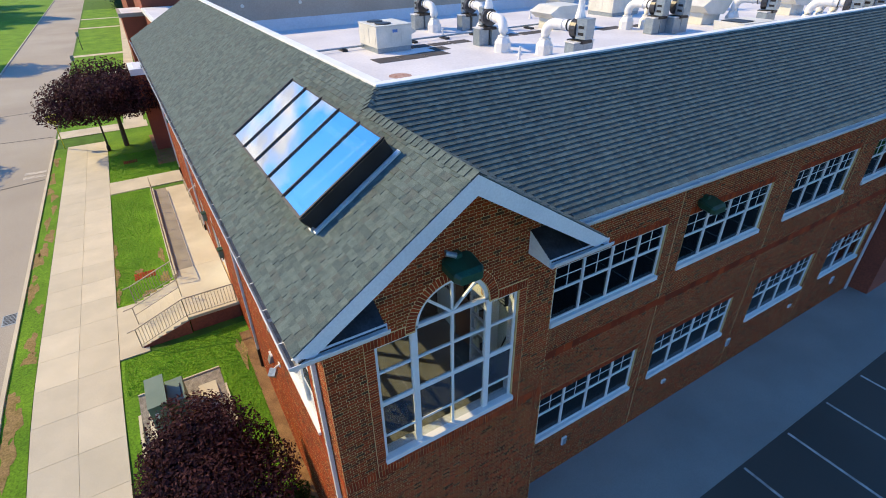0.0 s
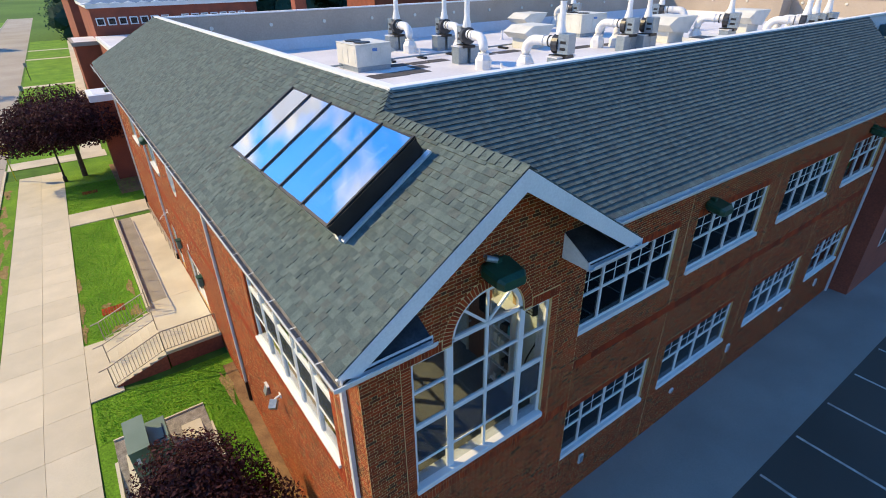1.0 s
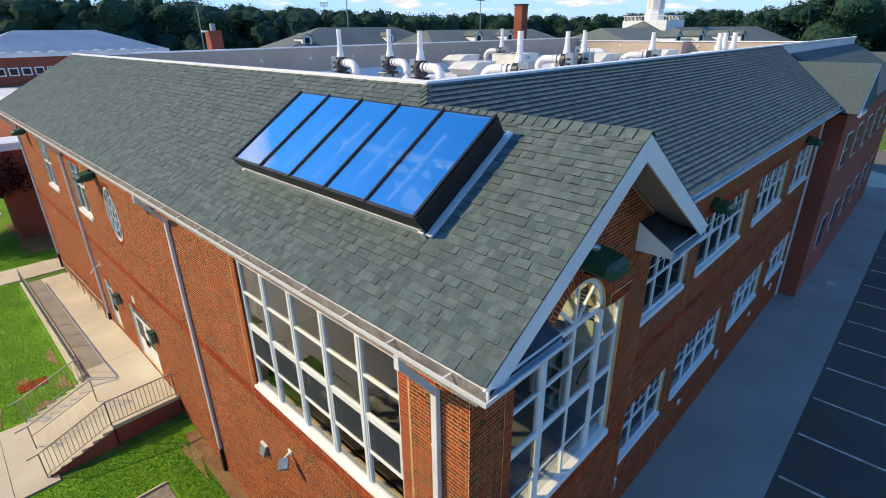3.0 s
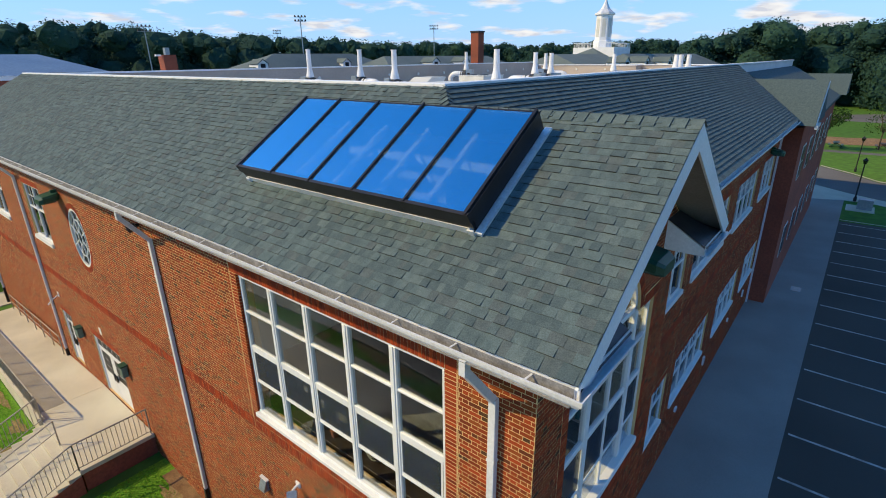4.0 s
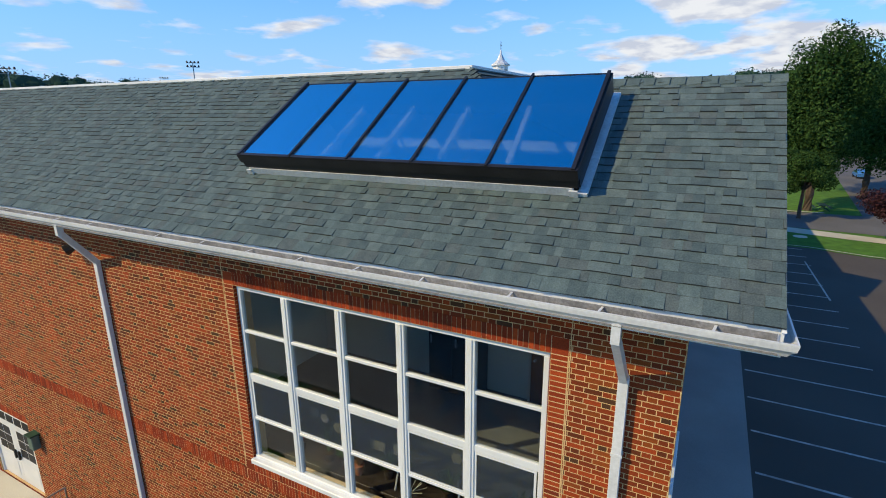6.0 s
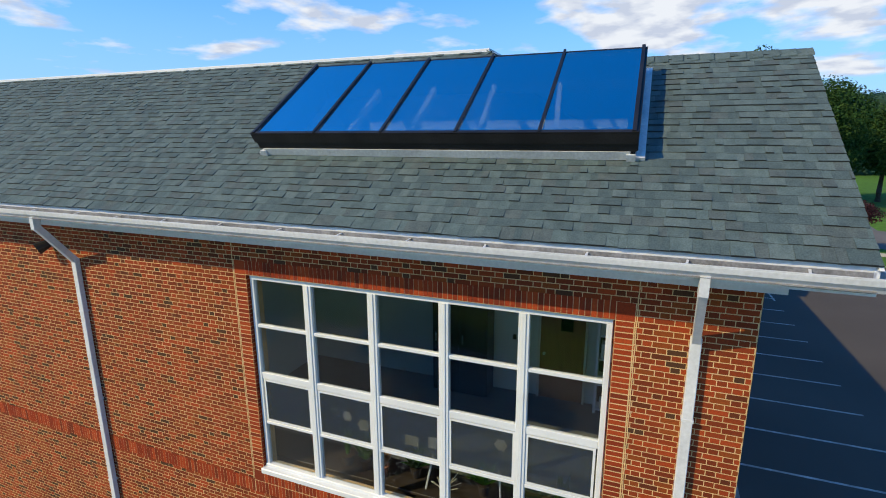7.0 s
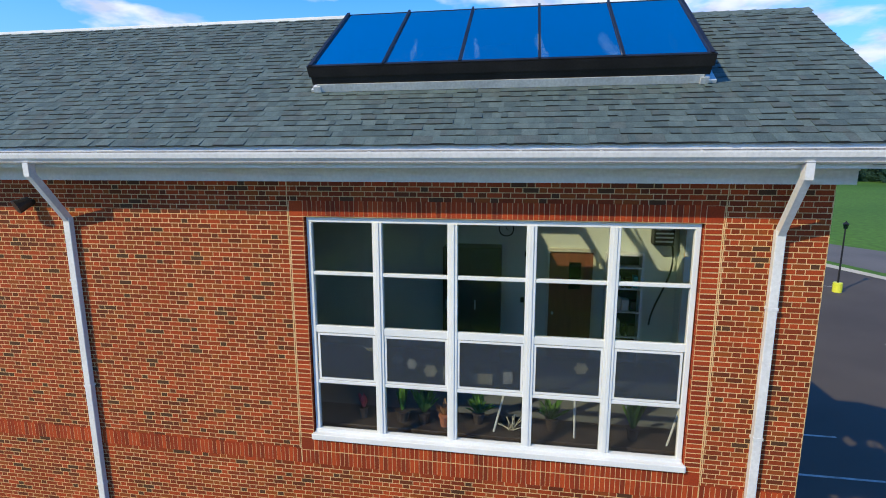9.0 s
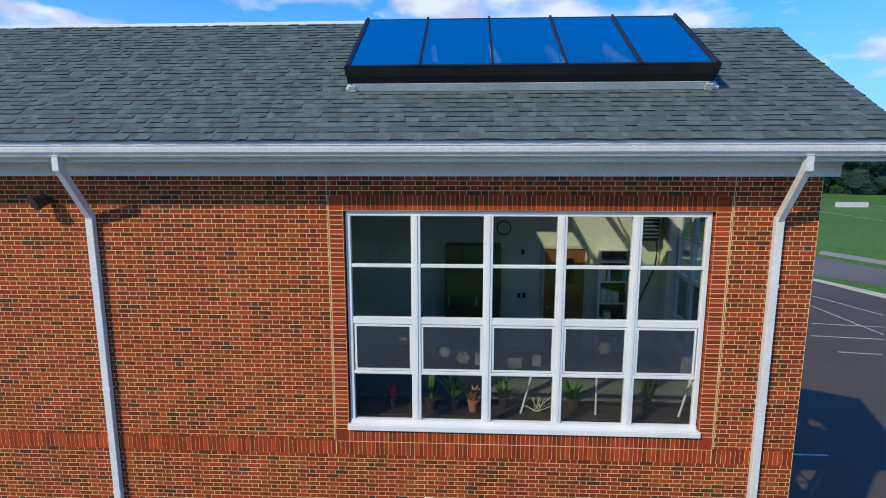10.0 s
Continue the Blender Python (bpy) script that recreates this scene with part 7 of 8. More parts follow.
def tree(name, x, y, z, height, crown, lobes, leaves, size, leaf_mat, seed, label, trunk_r=0.12, category="tree", group=""):
    """Trunk with limbs reaching into the lobes, and a crown of single leaves. crown: (centre z, radius, half height)."""
    tr = thing(name, (x, y, z), label, category, group=group)
    rng = np.random.default_rng(seed)
    r2 = random.Random(seed)
    cz, cr, ch = crown
    parts_l = []
    for i in range(lobes):
        t = 2 * math.pi * i / lobes + r2.uniform(-0.3, 0.3)
        k = r2.uniform(0.25, 0.72) if i else 0.0
        rr = cr * r2.uniform(0.34, 0.55)
        parts_l.append(((x + cr * k * math.cos(t), y + cr * k * math.sin(t), z + cz + ch * r2.uniform(-0.55, 0.6)), (rr, rr, rr * r2.uniform(0.6, 0.95) * ch / cr * 1.3)))
    bm = B()
    fork = Vector((x + r2.uniform(-0.1, 0.1), y, z + (cz - ch) + 0.25 * ch))
    tube(bm, [(x, y, z - 0.1), (x + 0.02, y + 0.03, z + (cz - ch) * 0.5), fork], trunk_r, 8, True, trunk_r * 0.7)
    part("trunk", bm, m_bark, tr)
    for c, r in parts_l:
        bm = B()
        tip = Vector(c)
        mid = fork.lerp(tip, 0.5) + Vector((r2.uniform(-0.15, 0.15), r2.uniform(-0.15, 0.15), 0.1 * ch))
        tube(bm, [fork - Vector((0, 0, 0.1)), mid, tip], trunk_r * 0.55, 6, True, trunk_r * 0.12)
        part("limb", bm, m_bark, tr)
    part("crown", quads_mesh("crown", leaf_cloud(rng, parts_l, leaves, size)), leaf_mat, tr)
    return tr


tree("plum_tree", -2.62, 5.05, ground_z(0, 5.05), 4.0, (2.4, 2.3, 1.45), 26, 46000, 0.058, m_plum, 11, "dark purple-leaved plum tree on the lawn by the wall", 0.12, group="plum trees")
tree("plum_tree", -3.0, 42.2, 0.0, 6.2, (4.2, 4.9, 2.2), 30, 44000, 0.11, m_plum, 12, "large dark purple-leaved plum tree over the pavement", 0.2, group="plum trees")
tree("plum_tree", 52.0, -15.4, LOW, 5.2, (3.3, 3.4, 1.7), 18, 16000, 0.11, m_plum, 13, "purple-leaved plum tree beyond the car park", 0.2, group="plum trees")
tree("shrub", -0.75, 3.9, ground_z(0, 3.9), 1.4, (0.9, 0.75, 0.6), 7, 5000, 0.04, m_leaf, 14, "bright green shrub against the brick wall", 0.03, "shrub")
tree("shrub", -3.0, 4.5, ground_z(0, 4.5), 1.4, (1.2, 0.5, 0.6), 5, 1500, 0.045, m_leaf, 15, "bright green shrub growing through the plum tree", 0.03, "shrub")
tree("oak_tree", 68.0, -10.5, LOW, 21, (12.0, 5.2, 8.3), 34, 70000, 0.17, m_leaf, 16, "tall spreading green tree on the grass", 0.55)
tree("oak_tree", 84.0, -19.0, LOW, 19, (11.0, 8.5, 7.0), 28, 60000, 0.21, m_leaf, 17, "tall green tree by the far road", 0.5)
tree("oak_tree", 96.0, -34.0, LOW, 16, (9.5, 7.0, 6.0), 24, 40000, 0.22, m_leaf, 18, "tall green tree beside the field road", 0.45)
tree("oak_tree", 62.0, -9.0, LOW, 7, (5.2, 2.6, 2.6), 14, 14000, 0.12, m_leaf, 28, "small green tree with low branches by the picnic lawn", 0.22)
tree("young_tree", 88.0, 2.0, LOW, 6, (4.2, 3.0, 2.2), 10, 2200, 0.14, m_leaf, 19, "thin young tree with sparse leaves", 0.12)
tree("young_tree", 92.0, -4.5, LOW, 6.5, (4.4, 3.0, 2.4), 10, 700, 0.12, m_leaf, 20, "nearly bare young tree on the dirt", 0.12)


def woods(name, specs, seed, size, label):
    """A belt of woodland: specs of (azimuth, distance, top z)."""
    rng = np.random.default_rng(seed)
    r2 = random.Random(seed)
    lobes, trunks = [], B()
    for az, dist, top in specs:
        t = radians(az)
        x, y = -4 + dist * math.cos(t), dist * math.sin(t)
        h = top - LOW
        n = 5
        for i in range(n):
            k = i / (n - 1)
            rr = h * (0.17 + 0.12 * math.sin(math.pi * (0.25 + 0.6 * k))) * r2.uniform(0.8, 1.25)
            lobes.append(((x + r2.uniform(-0.2, 0.2) * h, y + r2.uniform(-0.2, 0.2) * h, LOW + h * (0.10 + 0.74 * k)), (rr, rr, rr * 0.85)))
        for i in range(4):
            rr = h * r2.uniform(0.06, 0.12)
            lobes.append(((x + r2.uniform(-0.24, 0.24) * h, y + r2.uniform(-0.24, 0.24) * h, top - h * r2.uniform(0.04, 0.2)), (rr, rr, rr)))
        tube(trunks, [(x, y, LOW), (x, y, LOW + 0.5 * h)], 0.35, 5, False)
    n = len(specs)
    q = leaf_cloud(rng, lobes, int(n * 3600), size * 0.27, 0.75)
    ob = solid(name, quads_mesh(name, q), m_woods, label, "woodland", kind="stuff")
    part("trunks", trunks, m_bark, ob, kind="stuff")
    # dense dark foliage inside the crowns
    ball = bmesh.new()
    bmesh.ops.create_icosphere(ball, subdivisions=2, radius=1.0)
    unit_v = np.array([v.co[:] for v in ball.verts])
    unit_f = np.array([[v.index for v in f.verts] for f in ball.faces])
    ball.free()
    cen = np.array([l[0] for l in lobes])[:, None, :]
    rad = np.array([l[1] for l in lobes])[:, None, :] * rng.uniform(0.60, 0.90, (len(lobes), len(unit_v), 1))
    verts = (cen + unit_v[None] * rad).reshape(-1, 3)
    faces = (unit_f[None] + (np.arange(len(lobes)) * len(unit_v))[:, None, None]).reshape(-1, 3)
    me = bpy.data.meshes.new("inner_foliage")
    me.from_pydata(verts.tolist(), [], faces.tolist())
    part("inner_foliage", me, m_woods, ob, kind="stuff")
    return ob


def profile(az):
    """Height of the skyline in degrees."""
    pts = [(-60, 1.7), (-42, 1.7), (-36, 1.6), (-24, 2.2), (-14, 2.9), (-8, 2.85), (-2, 2.75), (0, 2.6), (4, 2.4), (7.5, 2.8), (11, 2.0), (14, 1.15), (18, 1.6), (24, 1.45), (29.5, 1.2), (41, 1.65), (47, 1.8), (58, 2.35), (63, 2.6), (69.5, 3.05), (73.5, 3.15), (90, 3.3), (125, 3.3)]
    for (a, p), (b, q) in zip(pts, pts[1:]):
        if a <= az <= b:
            return p + (q - p) * (az - a) / (b - a)
    return 1.5


r3 = random.Random(77)
north, east, south = [], [], []
az = 124.0
while az > 44:
    if 87 < az < 99:
        az -= 2.1
        continue
    for dist in (165, 178, 195):
        north.append((az + r3.uniform(-0.8, 0.8), dist + r3.uniform(-6, 6), 12.0 + dist * math.tan(radians(profile(az))) * r3.uniform(0.84, 1.04)))
    az -= 2.1
while az > 13:
    for dist in (330, 350):
        east.append((az + r3.uniform(-0.5, 0.5), dist + r3.uniform(-10, 10), 12.0 + dist * math.tan(radians(profile(az))) * r3.uniform(0.85, 1.05)))
    az -= 1.3
while az > -20:
    for dist in (170, 190, 215):
        south.append((az + r3.uniform(-0.8, 0.8), dist + r3.uniform(-8, 8), 12.0 + dist * math.tan(radians(profile(az))) * r3.uniform(0.82, 1.05)))
    az -= 2.0
while az > -62:
    for dist in (290, 310):
        south.append((az + r3.uniform(-0.6, 0.6), dist + r3.uniform(-8, 8), 10.0 + dist * math.tan(radians(profile(az))) * r3.uniform(0.84, 1.04)))
    az -= 1.6
woods("woodland", north, 31, 1.15, "dark green woodland behind the school")
woods("woodland", east, 32, 1.9, "distant green tree line")
woods("woodland", south, 33, 1.3, "dark green woodland beyond the road and field")

# grass blades on the near lawns


def grass(name, areas, n, h, seed, label):
    rng = np.random.default_rng(seed)
    size = np.array([(a[1] - a[0]) * (a[3] - a[2]) for a in areas])
    pick = rng.choice(len(areas), n, p=size / size.sum())
    ar = np.array(areas)[pick]
    x = rng.uniform(ar[:, 0], ar[:, 1])
    y = rng.uniform(ar[:, 2], ar[:, 3])
    z = np.array([ground_z(0, v) for v in y]) + 0.012
    t = rng.uniform(0, 6.283, n)
    hh = h * rng.uniform(0.5, 1.3, n)
    w = 0.012
    lean = rng.normal(size=(n, 2)) * 0.4 * hh[:, None]
    p = np.stack([x, y, z], 1)
    s = np.stack([np.cos(t) * w, np.sin(t) * w, np.zeros(n)], 1)
    tip = p + np.stack([lean[:, 0], lean[:, 1], hh], 1)
    q = np.stack([p - s, p + s, tip + s * 0.25, tip - s * 0.25], 1)
    return solid(name, quads_mesh(name, q), m_blade, label, "grass", kind="stuff")


grass("grass", [(-4.85, -0.38, 2.5, 8.1), (-4.8, -0.38, 11.3, 13.5), (-1.48, -0.38, 8.1, 11.3)], 22000, 0.04, 41, "short bright green grass on the lawn")
grass("grass", [(-4.85, -2.35, 17.6, 31.6), (-4.5, 0.0, 34.1, 40)], 18000, 0.045, 42, "short bright green grass on the entrance lawn")

# ---- beyond: other school buildings, street furniture, fields ----


def hip_roof(bm, x0, x1, y0, y1, z0, z1, inset):
    v = [bm.verts.new(p) for p in ((x0, y0, z0), (x1, y0, z0), (x1, y1, z0), (x0, y1, z0))]
    if x1 - x0 > y1 - y0:
        m = (y0 + y1) / 2
        r = [bm.verts.new((x0 + inset, m, z1)), bm.verts.new((x1 - inset, m, z1))]
        fs = ((v[0], v[1], r[1], r[0]), (v[1], v[2], r[1]), (v[2], v[3], r[0], r[1]), (v[3], v[0], r[0]))
    else:
        m = (x0 + x1) / 2
        r = [bm.verts.new((m, y0 + inset, z1)), bm.verts.new((m, y1 - inset, z1))]
        fs = ((v[0], v[1], r[0]), (v[1], v[2], r[1], r[0]), (v[2], v[3], r[1]), (v[3], v[0], r[0], r[1]))
    for f in fs:
        bm.faces.new(f)
    bm.faces.new(v[::-1])
    return bm


def building(name, x0, x1, y0, y1, z0, z1, label, roof=None, coping=m_trim, wall=None):
    b = thing(name, ((x0 + x1) / 2, (y0 + y1) / 2, z0), label, "building", group="school buildings")
    bm = B()
    box(bm, x0, x1, y0, y1, z0, z1)
    part("wall", bm, wall or m_plainbrick, b)
    bm = B()
    box(bm, x0 - 0.25, x1 + 0.25, y0 - 0.25, y1 + 0.25, z1, z1 + 0.45)
    part("cornice", bm, coping, b, "white cornice")
    if roof:
        bm = B()
        hip_roof(bm, x0 - 0.3, x1 + 0.3, y0 - 0.3, y1 + 0.3, z1 + 0.45, z1 + 0.45 + roof[0], roof[1])
        part("roof", bm, roof[2], b)
    else:
        bm = B()
        box(bm, x0 + 0.1, x1 - 0.1, y0 + 0.1, y1 - 0.1, z1 + 0.451, z1 + 0.47)
        part("roof", bm, m_membrane, b, "white flat roof")
    return b


# linked block north of the west wing
b = building("link_building", 2.9, 26.0, 32.2, 75.7, -0.5, 6.7, "low brick link building with a white flat roof")
b = building("north_pavilion", 0.2, 3.8, 77.0, 84.0, -0.5, 6.1, "brick pavilion with a grey coping beside the street", coping=m_walkc)
b = building("porch_block", -0.9, 1.8, 39.5, 42.0, -0.5, 5.9, "small brick porch block with a white roof slab", coping=m_white)
b = building("gym_building", 2.9, 23.6, 76.4, 94.4, -0.5, 10.3, "brick sports hall with a white cornice and blue-grey metal roof", (2.5, 6.0, m_bluemetal))
for k in range(7):
    for q in range(2):
        bm = B()
        x = 4.5 + k * 1.25 + q * 10
        box(bm, x - 1.2, x - 0.25, 76.3, 76.39, 8.3, 9.2)
        win = part("window", bm, m_vinyl, b)
        bm = B()
        box(bm, x - 1.08, x - 0.37, 76.26, 76.295, 8.42, 9.08)
        part("pane", bm, m_glass_dark, win)
building("street_wing", 2.2, 6.5, 104.0, 130.0, -0.5, 10.5, "brick street wing with a grey coping", coping=m_soffit)
bm = B()
rng = random.Random(5)
for k in range(14):
    x = 2.1 + k * 1.55
    prism(bm, [(x, 76.0, 10.76), (x + 1.5, 76.0, 10.76), (x + 0.75, 76.0, 10.76 + rng.uniform(0.08, 0.22))], (0, 1.6, 0))
solid("folded_flashing", bm, m_white, "crumpled white roofing along the sports hall eaves", "flashing")

# small brick chimney on the flat roofs
ch = thing("brick_chimney", (25.0, 63.9, -0.6), "short red brick chimney with a metal flue cowl", "chimney")
bm = B()
box(bm, 24.30, 25.80, 63.20, 64.60, -0.60, 12.90, 0.03)
part("shaft", bm, m_plainbrick, ch)
bm = B()
box(bm, 24.80, 25.30, 63.60, 64.10, 12.90, 13.70)
part("flue_cowl", bm, m_galv, ch)
bm = B()
box(bm, 23.60, 24.20, 63.50, 63.80, 12.75, 12.95)
part("dish", bm, m_white, ch)

# ranges of slate roofs east of the tan wall
for i, (x0, x1, y0, y1, z1, rh) in enumerate(((51.7, 95.0, 92.0, 104.0, 9.3, 3.75), (65.4, 110.0, 66.0, 80.0, 9.3, 2.95), (72.0, 100.0, 30.0, 50.0, 9.0, 3.2), (92.0, 152.0, 29.0, 43.0, 8.9, 3.3))):
    sb = building("school_range", x0, x1, y0, y1, -0.8, z1, "long school range with a grey slate hip roof", (rh, 11.0 if i == 0 else 5.0, m_slate), wall=m_tan if i == 2 else None)
    for xx in ((55.1, 76.8) if i == 0 else (x0 + 12, x0 + 22)):
        bm = B()
        prism(bm, [(xx, y0 + 0.8, z1 + 0.9), (xx + 2.2, y0 + 0.8, z1 + 0.9), (xx + 2.2, y0 + 0.8, z1 + 2.3), (xx + 1.1, y0 + 0.8, z1 + 3.1), (xx, y0 + 0.8, z1 + 2.3)], (0, 3.2, 0))
        dm = part("dormer", bm, m_white, sb)
        bm = B()
        box(bm, xx + 0.6, xx + 1.6, y0 + 0.72, y0 + 0.79, z1 + 1.2, z1 + 2.3)
        part("pane", bm, m_darkpane, dm)
        for side in (-1, 1):
            bm = B()
            c = xx + 1.1
            bar(bm, (c, y0 + 2.3, z1 + 3.12), (c + side * 1.3, y0 + 2.3, z1 + 2.2), 0.12, 3.3, (0, 1, 0))
            part("dormer_roof", bm, m_slate, dm)
bc = thing("boiler_chimney", (71.5, 51.85, 9.0), "tall plain brick boiler chimney", "chimney")
bm = B()
box(bm, 70.7, 72.3, 51.05, 52.65, 0.0, 16.2, 0.04)
part("shaft", bm, m_plainbrick, bc)
bm = B()
box(bm, 70.6, 72.4, 50.95, 52.75, 16.2, 16.45)
part("cap", bm, m_darkmetal, bc)

# white cupola tower
TX, TY = 103.2, 43.0
tw = thing("cupola_tower", (TX, TY, 9.0), "white octagonal cupola with a spire over a slate hip roof", "tower")
bm = B()
hip_roof(bm, TX - 15, TX + 15, TY - 10, TY + 10, 9.0, 13.8, 10.5)
part("roof", bm, m_slate, tw)
bm = B()
box(bm, TX - 12.5, TX + 12.5, TY - 8.5, TY + 8.5, -0.8, 9.0)
part("base_wall", bm, m_plainbrick, tw)
bm = B()
box(bm, TX - 4.3, TX + 4.3, TY - 4.3, TY + 4.3, 12.0, 13.9)
part("platform", bm, m_white, tw)
for a, b_ in (((-4.3, -4.3), (4.3, -4.3)), ((4.3, -4.3), (4.3, 4.3)), ((4.3, 4.3), (-4.3, 4.3)), ((-4.3, 4.3), (-4.3, -4.3))):
    bm = B()
    bar(bm, (TX + a[0], TY + a[1], 14.7), (TX + b_[0], TY + b_[1], 14.7), 0.08, 0.08)
    for k in range(15):
        px, py = a[0] + (b_[0] - a[0]) * k / 14, a[1] + (b_[1] - a[1]) * k / 14
        bar(bm, (TX + px, TY + py, 13.9), (TX + px, TY + py, 14.7), 0.06, 0.06)
    part("balustrade", bm, m_white, tw)
bm = B()
lathe(bm, [(1.95, 4.9), (1.95, 6.2), (1.7, 6.3), (1.7, 10.9), (2.1, 11.05), (2.1, 11.35)], (TX, TY, 9.0), 8)
part("drum", bm, m_white, tw)
for k in range(8):
    t = 2 * math.pi * (k + 0.5) / 8
    bm = B()
    p = Vector((TX + 1.59 * math.cos(t), TY + 1.59 * math.sin(t), 15.9))
    bar(bm, p, p + Vector((0, 0, 3.4)), 0.7, 0.06, (math.cos(t), math.sin(t), 0))
    part("opening", bm, m_soffit, tw)
bm = B()
lathe(bm, [(1.9, 11.35), (1.0, 12.1), (0.55, 12.9), (0.3, 13.4), (0.1, 14.3)], (TX, TY, 9.0), 8)
part("spire", bm, m_flash, tw)
bm = B()
tube(bm, [(TX, TY, 23.2), (TX, TY, 24.9)], 0.07, 6)
bar(bm, (TX - 0.5, TY, 24.2), (TX + 0.5, TY, 24.2), 0.08, 0.12)
part("weathervane", bm, m_darkmetal, tw)


def mast(az, dist, top, lamps, name="floodlight_mast"):
    t = radians(az)
    x, y = -4 + dist * math.cos(t), dist * math.sin(t)
    m = thing(name, (x, y, LOW), "tall grey sports-field floodlight mast", "light mast", group="field floodlights")
    bm = B()
    tube(bm, [(x, y, LOW), (x, y, top)], 0.22, 8, True, 0.12)
    part("pole", bm, m_galv, m)
    s = Vector((-math.sin(t), math.cos(t), 0))
    for r in range(2):
        bm = B()
        c = Vector((x, y, top - 0.2 - r * 1.0))
        bar(bm, c - s * 1.5, c + s * 1.5, 0.12, 0.12)
        part("crossarm", bm, m_galv, m)
        for k in range(lamps):
            p = c + s * (-1.3 + 2.6 * k / (lamps - 1)) + Vector((0, 0, 0.25))
            bm = B()
            lathe(bm, [(0.12, 0.25), (0.3, -0.2)], p, 8)
            part("lamp", bm, m_black, m)
    return m


mast(67.2, 150, 20.3, 4)
mast(55.5, 230, 23.4, 4)
mast(53.0, 150, 23.0, 4)
mast(39.5, 200, 23.4, 4)
t = radians(63.5)
wt = thing("water_tower", (-4 + 420 * math.cos(t), 420 * math.sin(t), LOW), "distant teal water tower", "water tower")
bm = B()
lathe(bm, [(0.9, 0.0), (0.9, 22.0), (3.6, 25.0), (4.3, 27.5), (3.4, 30.5), (1.0, 32.0), (0.3, 33)], (-4 + 420 * math.cos(t), 420 * math.sin(t), LOW), 14)
part("tank", bm, m_teal, wt, smooth=True)

# ---- projecting block at the end of the south wing ----
pv = thing("end_block", (30, 2, LOW), "projecting brick end block with shingle gable roof", "building", group="school buildings")
PX0, PX1, PY = 26.6, 51.6, 0.25
bm = B()
box(bm, PX0, PX1, PY, 4.0, LOW - 0.5, 8.75)
part("wall", bm, m_plainbrick, pv)
bm = B()
box(bm, 26.3, PX0 - 0.004, CYW + 0.4, 4.0, LOW - 0.5, 8.7)
part("wall", bm, m_plainbrick, pv)
rx, rz = 27.9, 10.98
bm = B()
prism(bm, [(C_END_X - 0.1, -0.25, 9.0), (rx, -0.25, rz), (30.8, -0.25, 9.0)], (0, 4.2, 0))
part("gable_roof", bm, m_shingle, pv)
bm = B()
prism(bm, [(30.8, 0.0, 9.0), (30.8, 3.9, 11.2), (30.8, 4.1, 11.2), (30.8, 4.1, 8.7), (30.8, 0.0, 8.8)], (22.0, 0, 0))
part("roof", bm, m_shingle, pv)
bm = B()
prism(bm, [(50.2, -0.4, 9.0), (52.4, -0.4, 10.6), (54.6, -0.4, 9.0)], (0, 4.0, 0))
part("gable_roof", bm, m_shingle, pv)
bm = B()
box(bm, C_END_X, PX0 + 0.6, -0.34, -0.22, 8.86, 9.02)
part("gutter", bm, m_alu, pv)
bm = B()
prism(bm, [(C_END_X, -0.25, 8.96), (rx, -0.25, rz - 0.05), (rx, -0.25, rz - 0.3), (C_END_X + 0.35, -0.25, 8.82)], (0, -0.03, 0))
part("rake_board", bm, m_trim, pv)
for i in range(6):
    for z0, z1 in ((5.75, 7.6), (1.27, 3.1)):
        x = 28.6 + i * 3.8
        bm = B()
        box(bm, x, x + 1.5, PY - 0.03, PY - 0.002, z0, z1)
        w = part("window", bm, m_vinyl, pv)
        for q in range(2):
            for r in range(2):
                bm = B()
                box(bm, x + 0.1 + q * 0.7, x + 0.72 + q * 0.7, PY - 0.045, PY - 0.031, z0 + 0.1 + r * 0.88, z0 + 0.88 + r * 0.88)
                part("pane", bm, m_darkpane, w)

# ---- roads and paths to the south-east ----


def band(name, pairs, z, material, label, category):
    bm = B()
    v = [(bm.verts.new((*a, z)), bm.verts.new((*b, z))) for a, b in pairs]
    for (a, b), (c, d) in zip(v, v[1:]):
        bm.faces.new((a, b, d, c))
    return solid(name, bm, material, label, category, kind="structure")


band("path", [((54.6, 1.0), (62.0, 1.0)), ((55.7, -2.2), (59.2, -2.3)), ((55.5, -4.5), (57.8, -4.5)), ((53.8, -7.3), (56.2, -7.4)), ((52.4, -12.7), (54.8, -13.1)), ((51.6, -17.2), (53.6, -17.8)), ((49.2, -22.6), (50.2, -23.8)), ((38.9, -26.4), (39.9, -27.2)), ((32.8, -27.5), (34.3, -28.7)), ((22.0, -31.0), (23.0, -32.4))],
     LOW + 0.038, m_concrete, "pale concrete footpath round the car park", "path")
band("road", [((60.0, 30.0), (75.0, 30.0)), ((62.0, 1.0), (73.6, 1.0)), ((59.2, -2.3), (70.0, -2.3)), ((57.8, -4.5), (66.6, -4.7)), ((56.3, -7.4), (65.9, -7.9)), ((56.0, -13.3), (66.3, -15.0)), ((55.0, -20.0), (66.0, -24.0)), ((51.0, -25.0), (61.0, -31.0)), ((42.0, -27.9), (54.0, -35.4)), ((37.3, -31.0), (45.4, -37.2)), ((28.0, -38.0), (35.0, -46.0))],
     LOW + 0.022, m_drive, "grey asphalt drive curving round the grass", "road")
band("road", [((66.2, -15.5), (66.0, -24.0)), ((111.0, -20.0), (110.0, -30.0)), ((190.0, -24.0), (190.0, -40.0))], LOW + 0.028, m_drive, "grey asphalt side road", "road")
